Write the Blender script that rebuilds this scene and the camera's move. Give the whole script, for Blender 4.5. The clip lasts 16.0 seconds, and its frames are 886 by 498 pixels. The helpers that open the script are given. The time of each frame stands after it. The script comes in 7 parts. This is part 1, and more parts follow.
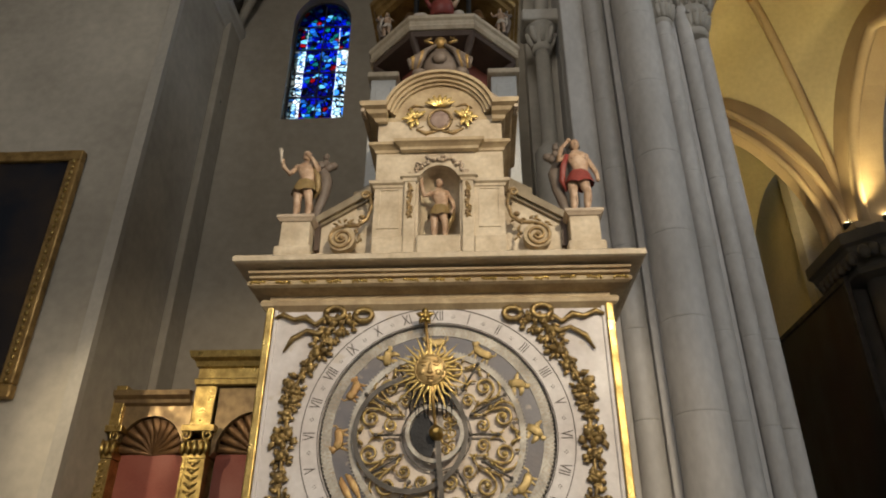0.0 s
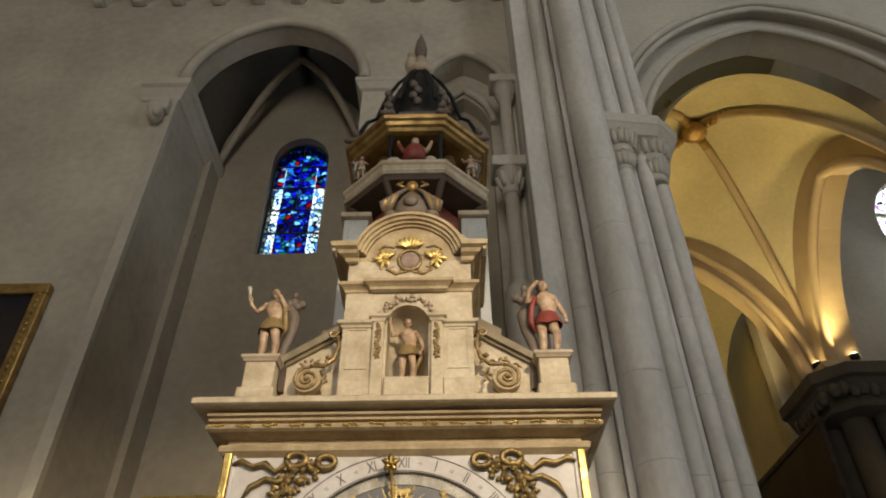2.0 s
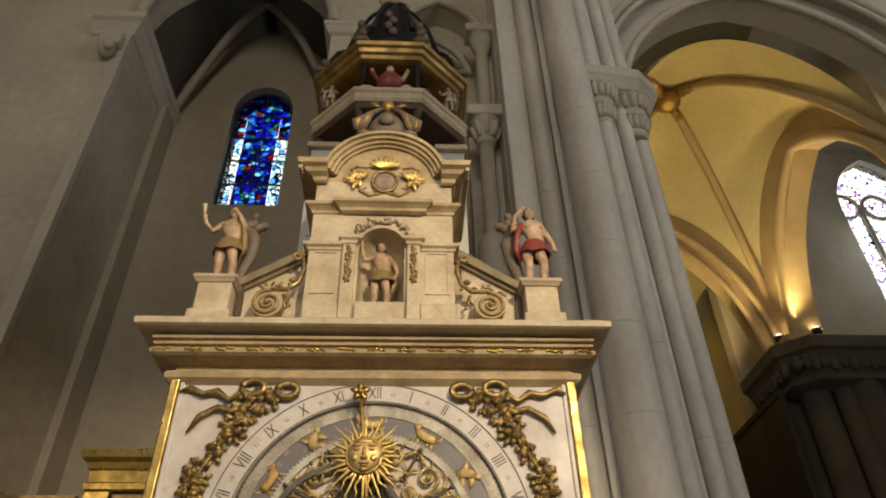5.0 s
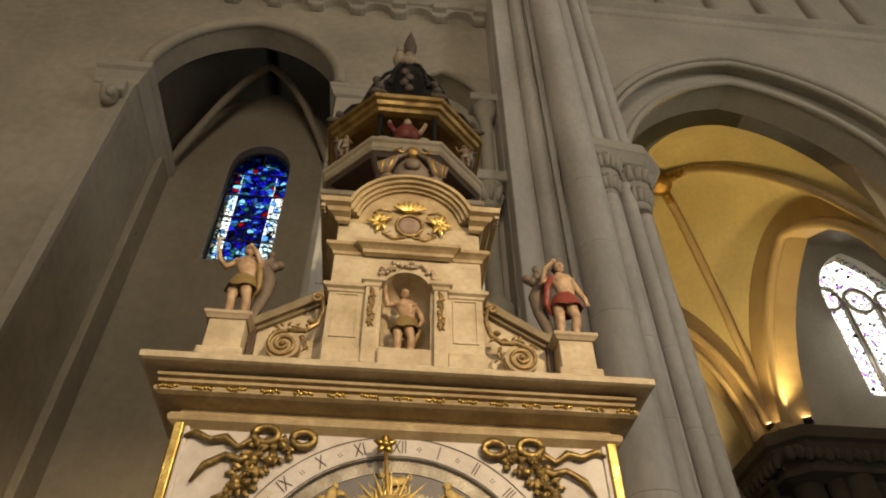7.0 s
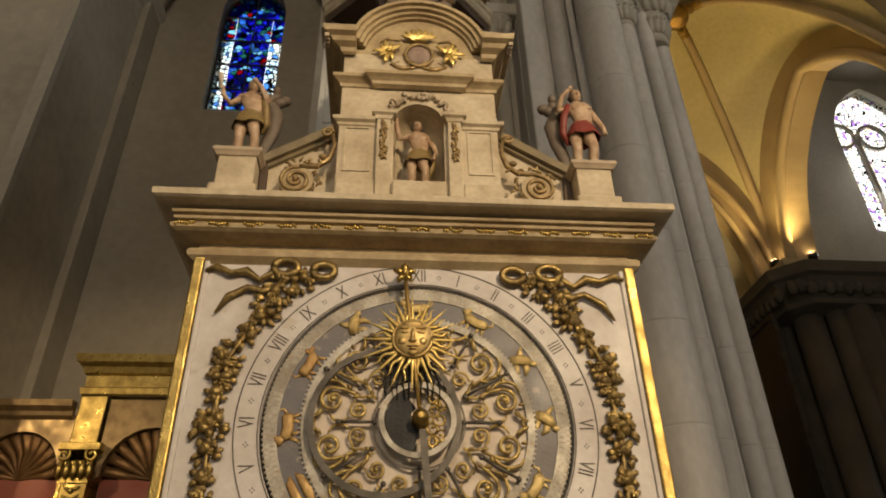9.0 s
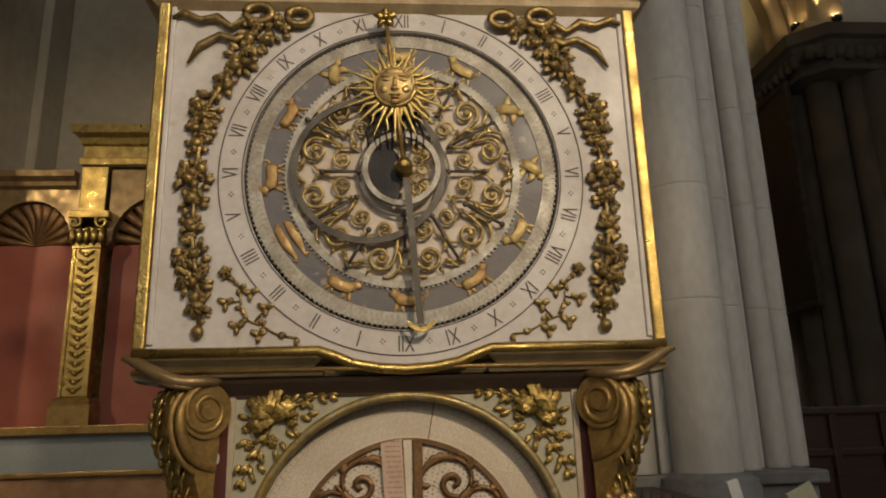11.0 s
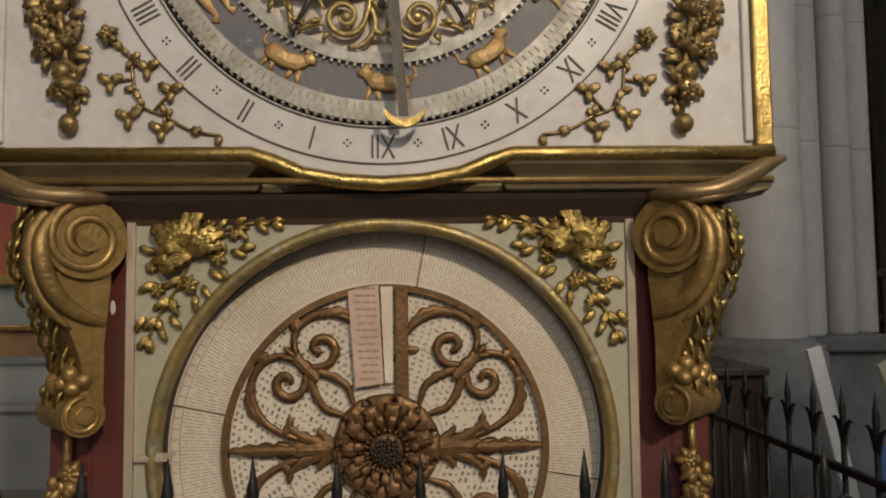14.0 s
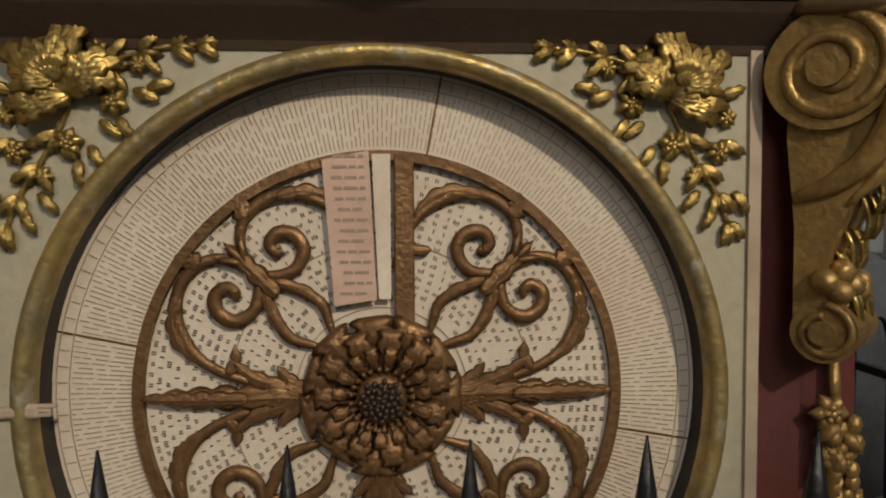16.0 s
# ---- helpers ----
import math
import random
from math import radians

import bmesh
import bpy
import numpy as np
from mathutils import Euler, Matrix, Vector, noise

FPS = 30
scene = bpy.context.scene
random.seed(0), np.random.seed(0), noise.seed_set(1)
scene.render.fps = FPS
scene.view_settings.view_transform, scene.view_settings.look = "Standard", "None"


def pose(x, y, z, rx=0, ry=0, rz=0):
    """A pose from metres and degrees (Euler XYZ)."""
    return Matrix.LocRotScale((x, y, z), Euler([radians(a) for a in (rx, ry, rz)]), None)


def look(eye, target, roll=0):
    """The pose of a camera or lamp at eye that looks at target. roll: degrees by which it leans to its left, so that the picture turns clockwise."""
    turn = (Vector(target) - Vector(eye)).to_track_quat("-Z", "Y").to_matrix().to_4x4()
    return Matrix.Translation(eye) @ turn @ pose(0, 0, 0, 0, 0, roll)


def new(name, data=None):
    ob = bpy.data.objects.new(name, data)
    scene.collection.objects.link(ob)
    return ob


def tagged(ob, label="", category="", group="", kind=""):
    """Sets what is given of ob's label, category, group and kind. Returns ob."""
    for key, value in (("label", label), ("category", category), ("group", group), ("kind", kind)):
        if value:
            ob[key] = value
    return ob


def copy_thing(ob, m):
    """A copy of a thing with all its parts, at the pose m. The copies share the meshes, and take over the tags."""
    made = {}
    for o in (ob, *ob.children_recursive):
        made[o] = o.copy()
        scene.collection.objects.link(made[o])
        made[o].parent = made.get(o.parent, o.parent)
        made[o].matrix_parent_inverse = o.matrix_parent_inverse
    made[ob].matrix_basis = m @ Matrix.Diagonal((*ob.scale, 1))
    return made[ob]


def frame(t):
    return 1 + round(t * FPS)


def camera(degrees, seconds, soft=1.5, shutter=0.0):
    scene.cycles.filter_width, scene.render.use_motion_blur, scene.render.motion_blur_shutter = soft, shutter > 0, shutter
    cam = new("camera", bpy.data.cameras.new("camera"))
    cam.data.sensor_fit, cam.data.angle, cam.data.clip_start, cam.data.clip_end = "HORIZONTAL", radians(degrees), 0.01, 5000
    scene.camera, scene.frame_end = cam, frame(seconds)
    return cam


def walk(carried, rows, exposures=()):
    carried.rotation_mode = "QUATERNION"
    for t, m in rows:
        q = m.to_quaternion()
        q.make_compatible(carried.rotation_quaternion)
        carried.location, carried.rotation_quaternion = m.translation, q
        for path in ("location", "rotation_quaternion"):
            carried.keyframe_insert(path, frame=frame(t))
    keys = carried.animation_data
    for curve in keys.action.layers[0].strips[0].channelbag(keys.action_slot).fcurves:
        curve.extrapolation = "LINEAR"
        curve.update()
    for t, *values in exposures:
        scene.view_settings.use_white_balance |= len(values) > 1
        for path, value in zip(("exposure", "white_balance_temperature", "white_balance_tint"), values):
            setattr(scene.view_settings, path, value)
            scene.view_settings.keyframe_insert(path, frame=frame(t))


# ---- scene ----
cam = camera(64.8, 16.0, soft=2.0)
PATH = [
    (0, (0.257, -4.105, 1.713), (0.16, -2.348, 2.664), 0.4),
    (0.5, (0.267, -4.113, 1.726), (0.184, -2.404, 2.761), 0.3),
    (1, (0.285, -4.109, 1.737), (0.237, -2.452, 2.856), -0.6),
    (1.5, (0.296, -4.094, 1.741), (0.263, -2.498, 2.946), -0.2),
    (2, (0.29, -4.121, 1.758), (0.275, -2.574, 3.025), -0.5),
    (2.5, (0.259, -4.119, 1.731), (0.256, -2.559, 2.983), -0.3),
    (3, (0.187, -4.059, 1.721), (0.22, -2.413, 2.857), -2.8),
    (3.5, (0.142, -3.931, 1.719), (0.188, -2.241, 2.787), -1.8),
    (4, (0.157, -3.774, 1.738), (0.184, -2.152, 2.909), -1.8),
    (4.5, (0.193, -3.642, 1.729), (0.256, -2.041, 2.925), -1.8),
    (7, (-0.134, -3.176, 1.736), (0.025, -1.751, 3.13), -0.3),
    (7.5, (-0.188, -3.183, 1.709), (-0.024, -1.715, 3.057), -0.8),
    (8, (-0.196, -3.13, 1.707), (-0.037, -1.56, 2.936), -0.8),
    (10.5, (-0.095, -2.956, 1.635), (0.081, -1.102, 2.364), -2.1),
    (11, (-0.059, -2.919, 1.596), (0.089, -0.986, 2.09), -1.6),
    (11.5, (0.004, -2.893, 1.563), (0.108, -0.922, 1.888), -1.2),
    (12, (0.026, -2.859, 1.565), (0.114, -0.871, 1.772), -1.4),
    (12.5, (0.052, -2.702, 1.524), (0.118, -0.709, 1.676), -1.8),
    (13, (-0.011, -2.462, 1.537), (0.068, -0.471, 1.704), -0.1),
    (13.5, (-0.01, -2.214, 1.498), (0.068, -0.223, 1.675), 0.2),
    (14, (0.078, -1.926, 1.534), (0.168, 0.069, 1.652), -0.7),
    (14.5, (0.039, -1.731, 1.492), (0.149, 0.263, 1.61), -0.0),
    (15, (-0.05, -1.485, 1.476), (0.128, 0.507, 1.516), -0.6),
    (15.5, (-0.02, -1.34, 1.432), (0.141, 0.653, 1.388), -0.1),
    (16, (0.03, -1.208, 1.426), (0.164, 0.785, 1.331), -0.3),
]
EXPOSURES = [(0, 1.66, 6500, 10), (2.5, 1.82, 6900, 8), (4.5, 1.72, 7200, 9), (7, 1.68, 8600, 12), (8, 1.6, 8500, 12), (10.5, 1.25, 7400, 11), (11.5, 1.37, 6800, 10), (12.5, 1.6, 6400, 10), (14, 1.52, 6300, 10), (16, 1.52, 6300, 10)]
walk(cam, [(t, look(eye, target, roll)) for t, eye, target, roll in PATH], EXPOSURES)

# ---- light and exposure ----
world = bpy.data.worlds.new("sky")
scene.world = world
world.use_nodes = True
_n = world.node_tree.nodes
_sky = _n.new("ShaderNodeTexSky")
_sky.sky_type, _sky.sun_disc = "NISHITA", False
_sky.sun_elevation, _sky.sun_rotation = radians(38), radians(200)
world.node_tree.links.new(_sky.outputs[0], _n["Background"].inputs[0])
_n["Background"].inputs[1].default_value = 0.15


def area_lamp(name, eye, target, size, size_y, power, colour):
    data = bpy.data.lights.new(name, "AREA")
    data.shape, data.size, data.size_y, data.energy, data.color = "RECTANGLE", size, size_y, power, colour
    ob = new(name, data)
    ob.matrix_world = look(eye, target)
    return ob


def spot_lamp(name, eye, target, power, colour, angle, radius, blend=0.5):
    data = bpy.data.lights.new(name, "SPOT")
    data.energy, data.color, data.spot_size, data.shadow_soft_size, data.spot_blend = power, colour, radians(angle), radius, blend
    ob = new(name, data)
    ob.matrix_world = look(eye, target)
    return ob


WARM, COOL = (1.0, 0.76, 0.34), (0.86, 0.93, 1.0)
# daylight through the tall windows of the nave behind the camera
area_lamp("nave_window_light", (-1.5, -13.6, 9.0), (-0.5, 3.0, 9.0), 5.0, 8.0, 180, (1.0, 0.95, 0.88))
area_lamp("side_window_light", (12.4, -6.0, 11.5), (0, 3.0, 9.5), 4.0, 7.0, 155, COOL)
area_lamp("chapel_window_light", (14.3, 11.4, 13.2), (11.0, 6.0, 11.0), 2.0, 2.6, 50, COOL)
# warm floodlight of the nave on the clock front
spot_lamp("clock_floodlight", (3.0, -7.4, 5.9), (-0.15, 0.0, 3.4), 640, (1.0, 0.83, 0.60), 40, 0.22)
# small warm lamp of the side chapel that lights the altar from its left
spot_lamp("altar_lamp", (-6.2, -0.6, 5.4), (-2.9, 4.1, 2.8), 150, (1.0, 0.82, 0.55), 34, 0.1, 0.7)
# uplights that stand on the capital of the aisle pier
for _p, _q in (((7.75, 9.05, 9.35), (5.6, 6.6, 14.0)), ((8.45, 8.55, 9.35), (7.6, 5.4, 13.5)), ((7.7, 10.3, 9.35), (5.6, 12.5, 13.5))):
    spot_lamp("capital_uplight", _p, _q, 85, WARM, 130, 0.08, 0.8)

# ---- materials ----


def material(name, base, rough=0.6, metal=0.0, second=None, scale=3.0, amount=0.5, grain=40.0, grain_amount=0.12, bump=0.15, bump_scale=60.0, stretch=(1, 1, 1), worn=None, worn_at=0.62, spec=0.5):
    m = bpy.data.materials.new(name)
    m.use_nodes = True
    nt = m.node_tree
    n, l = nt.nodes, nt.links
    bsdf = n["Principled BSDF"]
    bsdf.inputs["Roughness"].default_value = rough
    bsdf.inputs["Metallic"].default_value = metal
    bsdf.inputs["Specular IOR Level"].default_value = spec
    co = n.new("ShaderNodeTexCoord")
    mp = n.new("ShaderNodeMapping")
    mp.inputs["Scale"].default_value = stretch
    geo = n.new("ShaderNodeNewGeometry")
    l.new(geo.outputs["Position"], mp.inputs["Vector"])

    def noise_tex(s, detail, lo, hi):
        t = n.new("ShaderNodeTexNoise")
        t.inputs["Scale"].default_value, t.inputs["Detail"].default_value = s, detail
        l.new(mp.outputs["Vector"], t.inputs["Vector"])
        r = n.new("ShaderNodeMapRange")
        r.inputs["From Min"].default_value, r.inputs["From Max"].default_value = lo, hi
        l.new(t.outputs["Fac"], r.inputs["Value"])
        return r.outputs["Result"]

    def mix(fac, a, b, kind="MIX"):
        x = n.new("ShaderNodeMix")
        x.data_type, x.blend_type = "RGBA", kind
        for sock, v in ((x.inputs[0], fac), (x.inputs[6], a), (x.inputs[7], b)):
            if isinstance(v, (int, float)):
                sock.default_value = v
            elif isinstance(v, tuple):
                sock.default_value = (*v, 1)
            else:
                l.new(v, sock)
        return x.outputs[2]

    second = second or tuple(c * 0.72 for c in base)
    big = noise_tex(scale, 5, 0.35, 0.68)
    mul = n.new("ShaderNodeMath")
    mul.operation = "MULTIPLY"
    mul.inputs[1].default_value = amount
    l.new(big, mul.inputs[0])
    col = mix(mul.outputs[0], base, second)
    fine = noise_tex(grain, 4, 0.3, 0.7)
    g = n.new("ShaderNodeMath")
    g.operation = "MULTIPLY"
    g.inputs[1].default_value = grain_amount
    l.new(fine, g.inputs[0])
    col = mix(g.outputs[0], col, (0.0, 0.0, 0.0))
    if worn:
        spots = noise_tex(scale * 2.6, 6, worn_at, worn_at + 0.06)
        col = mix(spots, col, worn)
    l.new(col, bsdf.inputs["Base Color"])
    rr = n.new("ShaderNodeMapRange")
    rr.inputs["To Min"].default_value, rr.inputs["To Max"].default_value = max(0.05, rough - 0.12), min(1, rough + 0.15)
    l.new(big, rr.inputs["Value"])
    l.new(rr.outputs["Result"], bsdf.inputs["Roughness"])
    b = n.new("ShaderNodeBump")
    b.inputs["Strength"].default_value, b.inputs["Distance"].default_value = bump, 0.01
    t = n.new("ShaderNodeTexNoise")
    t.inputs["Scale"].default_value, t.inputs["Detail"].default_value = bump_scale, 6
    l.new(mp.outputs["Vector"], t.inputs["Vector"])
    l.new(t.outputs["Fac"], b.inputs["Height"])
    l.new(b.outputs["Normal"], bsdf.inputs["Normal"])
    return m


PLASTER = material("pale_plaster", (0.51, 0.465, 0.385), 0.85, second=(0.35, 0.315, 0.26), scale=0.55, amount=0.9, grain=7, grain_amount=0.16, bump_scale=14)
# browner plaster for recessed faces; part of its darkness is shade
BROWN_PLASTER = material("shaded_brown_plaster", (0.37, 0.325, 0.255), 0.88, second=(0.27, 0.235, 0.185), scale=0.5, amount=0.8, grain=8, bump_scale=14)
PIER_STONE = material("limestone_drum", (0.66, 0.635, 0.60), 0.6, second=(0.43, 0.41, 0.38), scale=1.1, amount=0.8, grain=18, grain_amount=0.14, bump_scale=25, stretch=(1, 1, 0.5))
WALL_STONE = material("ashlar_limestone", (0.52, 0.485, 0.42), 0.75, second=(0.40, 0.37, 0.32), scale=0.8, amount=0.8, grain=14, bump_scale=22)
VAULT = material("ochre_vault_plaster", (0.63, 0.56, 0.35), 0.8, second=(0.50, 0.43, 0.26), scale=0.7, amount=0.7, grain=10, bump_scale=16, stretch=(1, 1, 1))
RIB = material("vault_rib_stone", (0.50, 0.39, 0.25), 0.75, second=(0.38, 0.29, 0.19), scale=1.5)
# aisle pier stone set near black: the unlit aisle is in this colour
SHADED_STONE = material("shade_darkened_pier_stone", (0.085, 0.076, 0.066), 0.85, second=(0.05, 0.046, 0.042), scale=1.2)
# floor stays out of view; its pale tone bounces light onto undersides
FLOOR_STONE = material("floor_flagstone", (0.42, 0.39, 0.34), 0.55, second=(0.32, 0.3, 0.26), scale=0.9)
MARBLE = material("painted_marble", (0.62, 0.59, 0.585), 0.5, second=(0.52, 0.47, 0.45), scale=3.2, amount=0.75, grain=30, grain_amount=0.12, bump=0.08, worn=(0.50, 0.45, 0.40), worn_at=0.66)
CREAM = material("cream_stone", (0.64, 0.55, 0.41), 0.62, second=(0.44, 0.35, 0.24), scale=5.0, amount=0.9, grain=30, grain_amount=0.2, bump=0.12, bump_scale=40)
BROWN_STONE = material("cornice_stone", (0.50, 0.41, 0.31), 0.65, second=(0.34, 0.26, 0.19), scale=4, amount=0.8, grain=30)
GOLD = material("gold_leaf", (0.66, 0.48, 0.17), 0.38, 1.0, second=(0.34, 0.235, 0.085), scale=9, amount=0.85, grain=60, grain_amount=0.3, bump=0.3, bump_scale=90)
OLD_GOLD = material("dull_gilding", (0.50, 0.325, 0.115), 0.4, 0.62, second=(0.25, 0.155, 0.055), scale=7, amount=0.9, grain=50, grain_amount=0.3, bump=0.35, bump_scale=70)
BRONZE = material("dark_bronze", (0.27, 0.15, 0.065), 0.48, 0.6, second=(0.15, 0.08, 0.035), scale=9, amount=0.9, grain=60, grain_amount=0.3, bump=0.35, bump_scale=80)
IRON = material("black_iron", (0.018, 0.018, 0.02), 0.5, 0.4, bump=0.3)
STEEL = material("dark_metal", (0.10, 0.088, 0.075), 0.5, 0.5, second=(0.055, 0.05, 0.045), scale=8)
SILVERED = material("silvered_band", (0.50, 0.47, 0.41), 0.5, 0.12, second=(0.30, 0.27, 0.23), scale=9, amount=0.9, grain=60, grain_amount=0.3, worn=(0.34, 0.28, 0.2), worn_at=0.62)
RED = material("oxblood_paint", (0.13, 0.032, 0.026), 0.5, second=(0.085, 0.022, 0.02), scale=5, amount=0.8)
SALMON = material("faded_red_panel", (0.34, 0.10, 0.065), 0.65, second=(0.26, 0.065, 0.045), scale=2.2, amount=0.8)
PAPER = material("aged_parchment", (0.72, 0.64, 0.53), 0.7, second=(0.60, 0.50, 0.40), scale=4, amount=0.7, grain=70, grain_amount=0.1, bump=0.05, worn=(0.58, 0.42, 0.30), worn_at=0.66)
PINK_PAPER = material("pink_paper", (0.62, 0.43, 0.34), 0.7, scale=8)
INK = material("faded_ink", (0.09, 0.075, 0.065), 0.7)
PALE_INK = material("pale_brown_ink", (0.36, 0.28, 0.21), 0.7)
NIGHT = material("slate_blue_paint", (0.105, 0.10, 0.115), 0.5, second=(0.20, 0.18, 0.18), scale=5, amount=0.8, worn=(0.26, 0.22, 0.19), worn_at=0.64)
ORANGE_GILT = material("orange_gilding", (0.56, 0.38, 0.16), 0.5, 0.3, second=(0.40, 0.22, 0.09), scale=16, amount=0.9, bump=0.5, bump_scale=60)
GREEN_GREY = material("grey_green_paint", (0.44, 0.41, 0.31), 0.55, second=(0.34, 0.32, 0.24), scale=5)
SKIN = material("painted_flesh", (0.55, 0.39, 0.27), 0.5, second=(0.34, 0.21, 0.13), scale=22, amount=0.9, grain=60)
CLOTH_RED = material("painted_red_cloth", (0.25, 0.045, 0.035), 0.5, scale=20)
CLOTH_OCHRE = material("painted_ochre_cloth", (0.30, 0.21, 0.09), 0.5, 0.2, scale=20)
CLOTH_DARK = material("painted_dark_carving", (0.16, 0.125, 0.10), 0.6, scale=20)
CLOTH_WHITE = material("painted_pale_cloth", (0.55, 0.48, 0.40), 0.55, scale=20)
CORNICE = material("yellowed_cornice_paint", (0.52, 0.41, 0.25), 0.6, second=(0.33, 0.24, 0.14), scale=5, amount=0.85, grain=34, grain_amount=0.2)
# brown darkened so that downward faces look shaded
UNDERSIDE = material("shade_darkened_brown", (0.085, 0.055, 0.038), 0.7, second=(0.08, 0.05, 0.04), scale=5)
# near black for shade in gaps and hollows, and for the black picture frame
DARK_VOID = material("gap_shade_and_frame_black", (0.035, 0.028, 0.024), 0.7, scale=6)
CANVAS = material("dark_oil_canvas", (0.010, 0.013, 0.022), 0.5, second=(0.05, 0.034, 0.024), scale=1.3, amount=0.9, bump=0.1, spec=0.2)
CANVAS_WARM = material("dark_warm_canvas", (0.010, 0.010, 0.011), 0.5, second=(0.035, 0.016, 0.011), scale=1.1, amount=0.9, bump=0.1, stretch=(1, 1, 0.5))
SLATE_STONE = material("blue_grey_marble", (0.30, 0.33, 0.34), 0.5, second=(0.22, 0.25, 0.26), scale=3)
DARK_WOOD = material("dark_stained_oak", (0.045, 0.022, 0.014), 0.45, second=(0.025, 0.013, 0.009), scale=3, stretch=(1, 1, 6))
PALE_STONE = material("pale_altar_stone", (0.52, 0.53, 0.52), 0.6, second=(0.42, 0.43, 0.43), scale=2)
FRIEZE = material("brown_veined_marble", (0.42, 0.24, 0.13), 0.45, second=(0.26, 0.13, 0.07), scale=6, amount=0.9)
WHITE_BOARD = material("white_board", (0.72, 0.72, 0.72), 0.5, scale=5)
YELLOW_BOARD = material("pale_yellow_board", (0.62, 0.62, 0.42), 0.5, scale=5)
BLUE_BOARD = material("blue_poster", (0.10, 0.16, 0.42), 0.45, scale=5)
LEAD = material("lead_strip", (0.02, 0.02, 0.022), 0.6)


def stained_glass(name, pale):
    """Backlit coloured glass: daylight shows through it, tinted piece by piece."""
    m = bpy.data.materials.new(name)
    m.use_nodes = True
    nt = m.node_tree
    n, l = nt.nodes, nt.links
    n.remove(n["Principled BSDF"])
    geo = n.new("ShaderNodeNewGeometry")
    vor = n.new("ShaderNodeTexVoronoi")
    vor.inputs["Scale"].default_value = 11
    l.new(geo.outputs["Position"], vor.inputs["Vector"])
    ramp = n.new("ShaderNodeValToRGB")
    ramp.color_ramp.interpolation = "CONSTANT"
    stops = pale or [(0.0, (0.02, 0.05, 0.55)), (0.2, (0.01, 0.02, 0.30)), (0.34, (0.10, 0.36, 0.75)), (0.46, (0.02, 0.04, 0.16)), (0.54, (0.45, 0.03, 0.05)), (0.6, (0.05, 0.30, 0.28)), (0.68, (0.35, 0.65, 0.80)), (0.78, (0.02, 0.08, 0.62)), (0.92, (0.10, 0.28, 0.55))]
    e = ramp.color_ramp.elements
    while len(e) < len(stops):
        e.new(0.5)
    for i, (at, c) in enumerate(stops):
        e[i].position, e[i].color = at, (*c, 1)
    sep = n.new("ShaderNodeSeparateColor")
    l.new(vor.outputs["Color"], sep.inputs[0])
    l.new(sep.outputs[0], ramp.inputs[0])
    edge = n.new("ShaderNodeTexVoronoi")
    edge.feature = "DISTANCE_TO_EDGE"
    edge.inputs["Scale"].default_value = 11
    l.new(geo.outputs["Position"], edge.inputs["Vector"])
    lead = n.new("ShaderNodeMath")
    lead.operation = "GREATER_THAN"
    lead.inputs[1].default_value = 0.06
    l.new(edge.outputs["Distance"], lead.inputs[0])
    mul = n.new("ShaderNodeVectorMath")
    mul.operation = "MULTIPLY"
    l.new(ramp.outputs[0], mul.inputs[0])
    l.new(lead.outputs[0], mul.inputs[1])
    tr = n.new("ShaderNodeBsdfTransparent")
    l.new(mul.outputs[0], tr.inputs[0])
    gl = n.new("ShaderNodeBsdfGlossy")
    gl.inputs["Roughness"].default_value = 0.15
    mx = n.new("ShaderNodeMixShader")
    mx.inputs[0].default_value = 0.03
    l.new(tr.outputs[0], mx.inputs[1])
    l.new(gl.outputs[0], mx.inputs[2])
    l.new(mx.outputs[0], n["Material Output"].inputs[0])
    return m


BLUE_GLASS = stained_glass("blue_stained_glass", None)
EDGE_GLASS = stained_glass("pale_blue_border_glass", [(0.0, (0.7, 0.9, 1.0)), (0.3, (0.95, 1.0, 1.0)), (0.62, (0.2, 0.5, 0.95)), (0.75, (1.0, 1.0, 1.0))])
PALE_GLASS = stained_glass("pale_stained_glass", [(0.0, (0.95, 0.97, 1.0)), (0.4, (0.8, 0.92, 0.98)), (0.7, (1.0, 0.95, 0.86)), (0.86, (0.6, 0.45, 0.85)), (0.93, (1.0, 1.0, 1.0))])

# ---- mesh helpers ----


def part(name, bm, mat, parent=None, label=""):
    me = bpy.data.meshes.new(name)
    bm.normal_update()
    bm.to_mesh(me)
    bm.free()
    for m in mat if isinstance(mat, (list, tuple)) else [mat]:
        me.materials.append(m)
    ob = new(name, me)
    if parent:
        ob.parent = parent
    return tagged(ob, label)


def thing(name, label, category, group="", kind=""):
    ob = new(name)
    ob.empty_display_size = 0.1
    return tagged(ob, label, category, group, kind)


def smooth(bm):
    for f in bm.faces:
        f.smooth = True
    return bm


def box(bm, x0, x1, y0, y1, z0, z1, bev=0.0, mi=0):
    g = bmesh.ops.create_cube(bm, size=1, matrix=Matrix.Translation(((x0 + x1) / 2, (y0 + y1) / 2, (z0 + z1) / 2)) @ Matrix.Diagonal((x1 - x0, y1 - y0, z1 - z0, 1)))
    fs = {f for v in g["verts"] for f in v.link_faces}
    if bev:
        r = bmesh.ops.bevel(bm, geom=list({e for v in g["verts"] for e in v.link_edges}), offset=bev, segments=2, affect="EDGES", profile=0.5)
        fs = set(r["faces"]) | {f for f in fs if f.is_valid}
    for f in fs:
        if f.is_valid:
            f.material_index = mi
    return bm


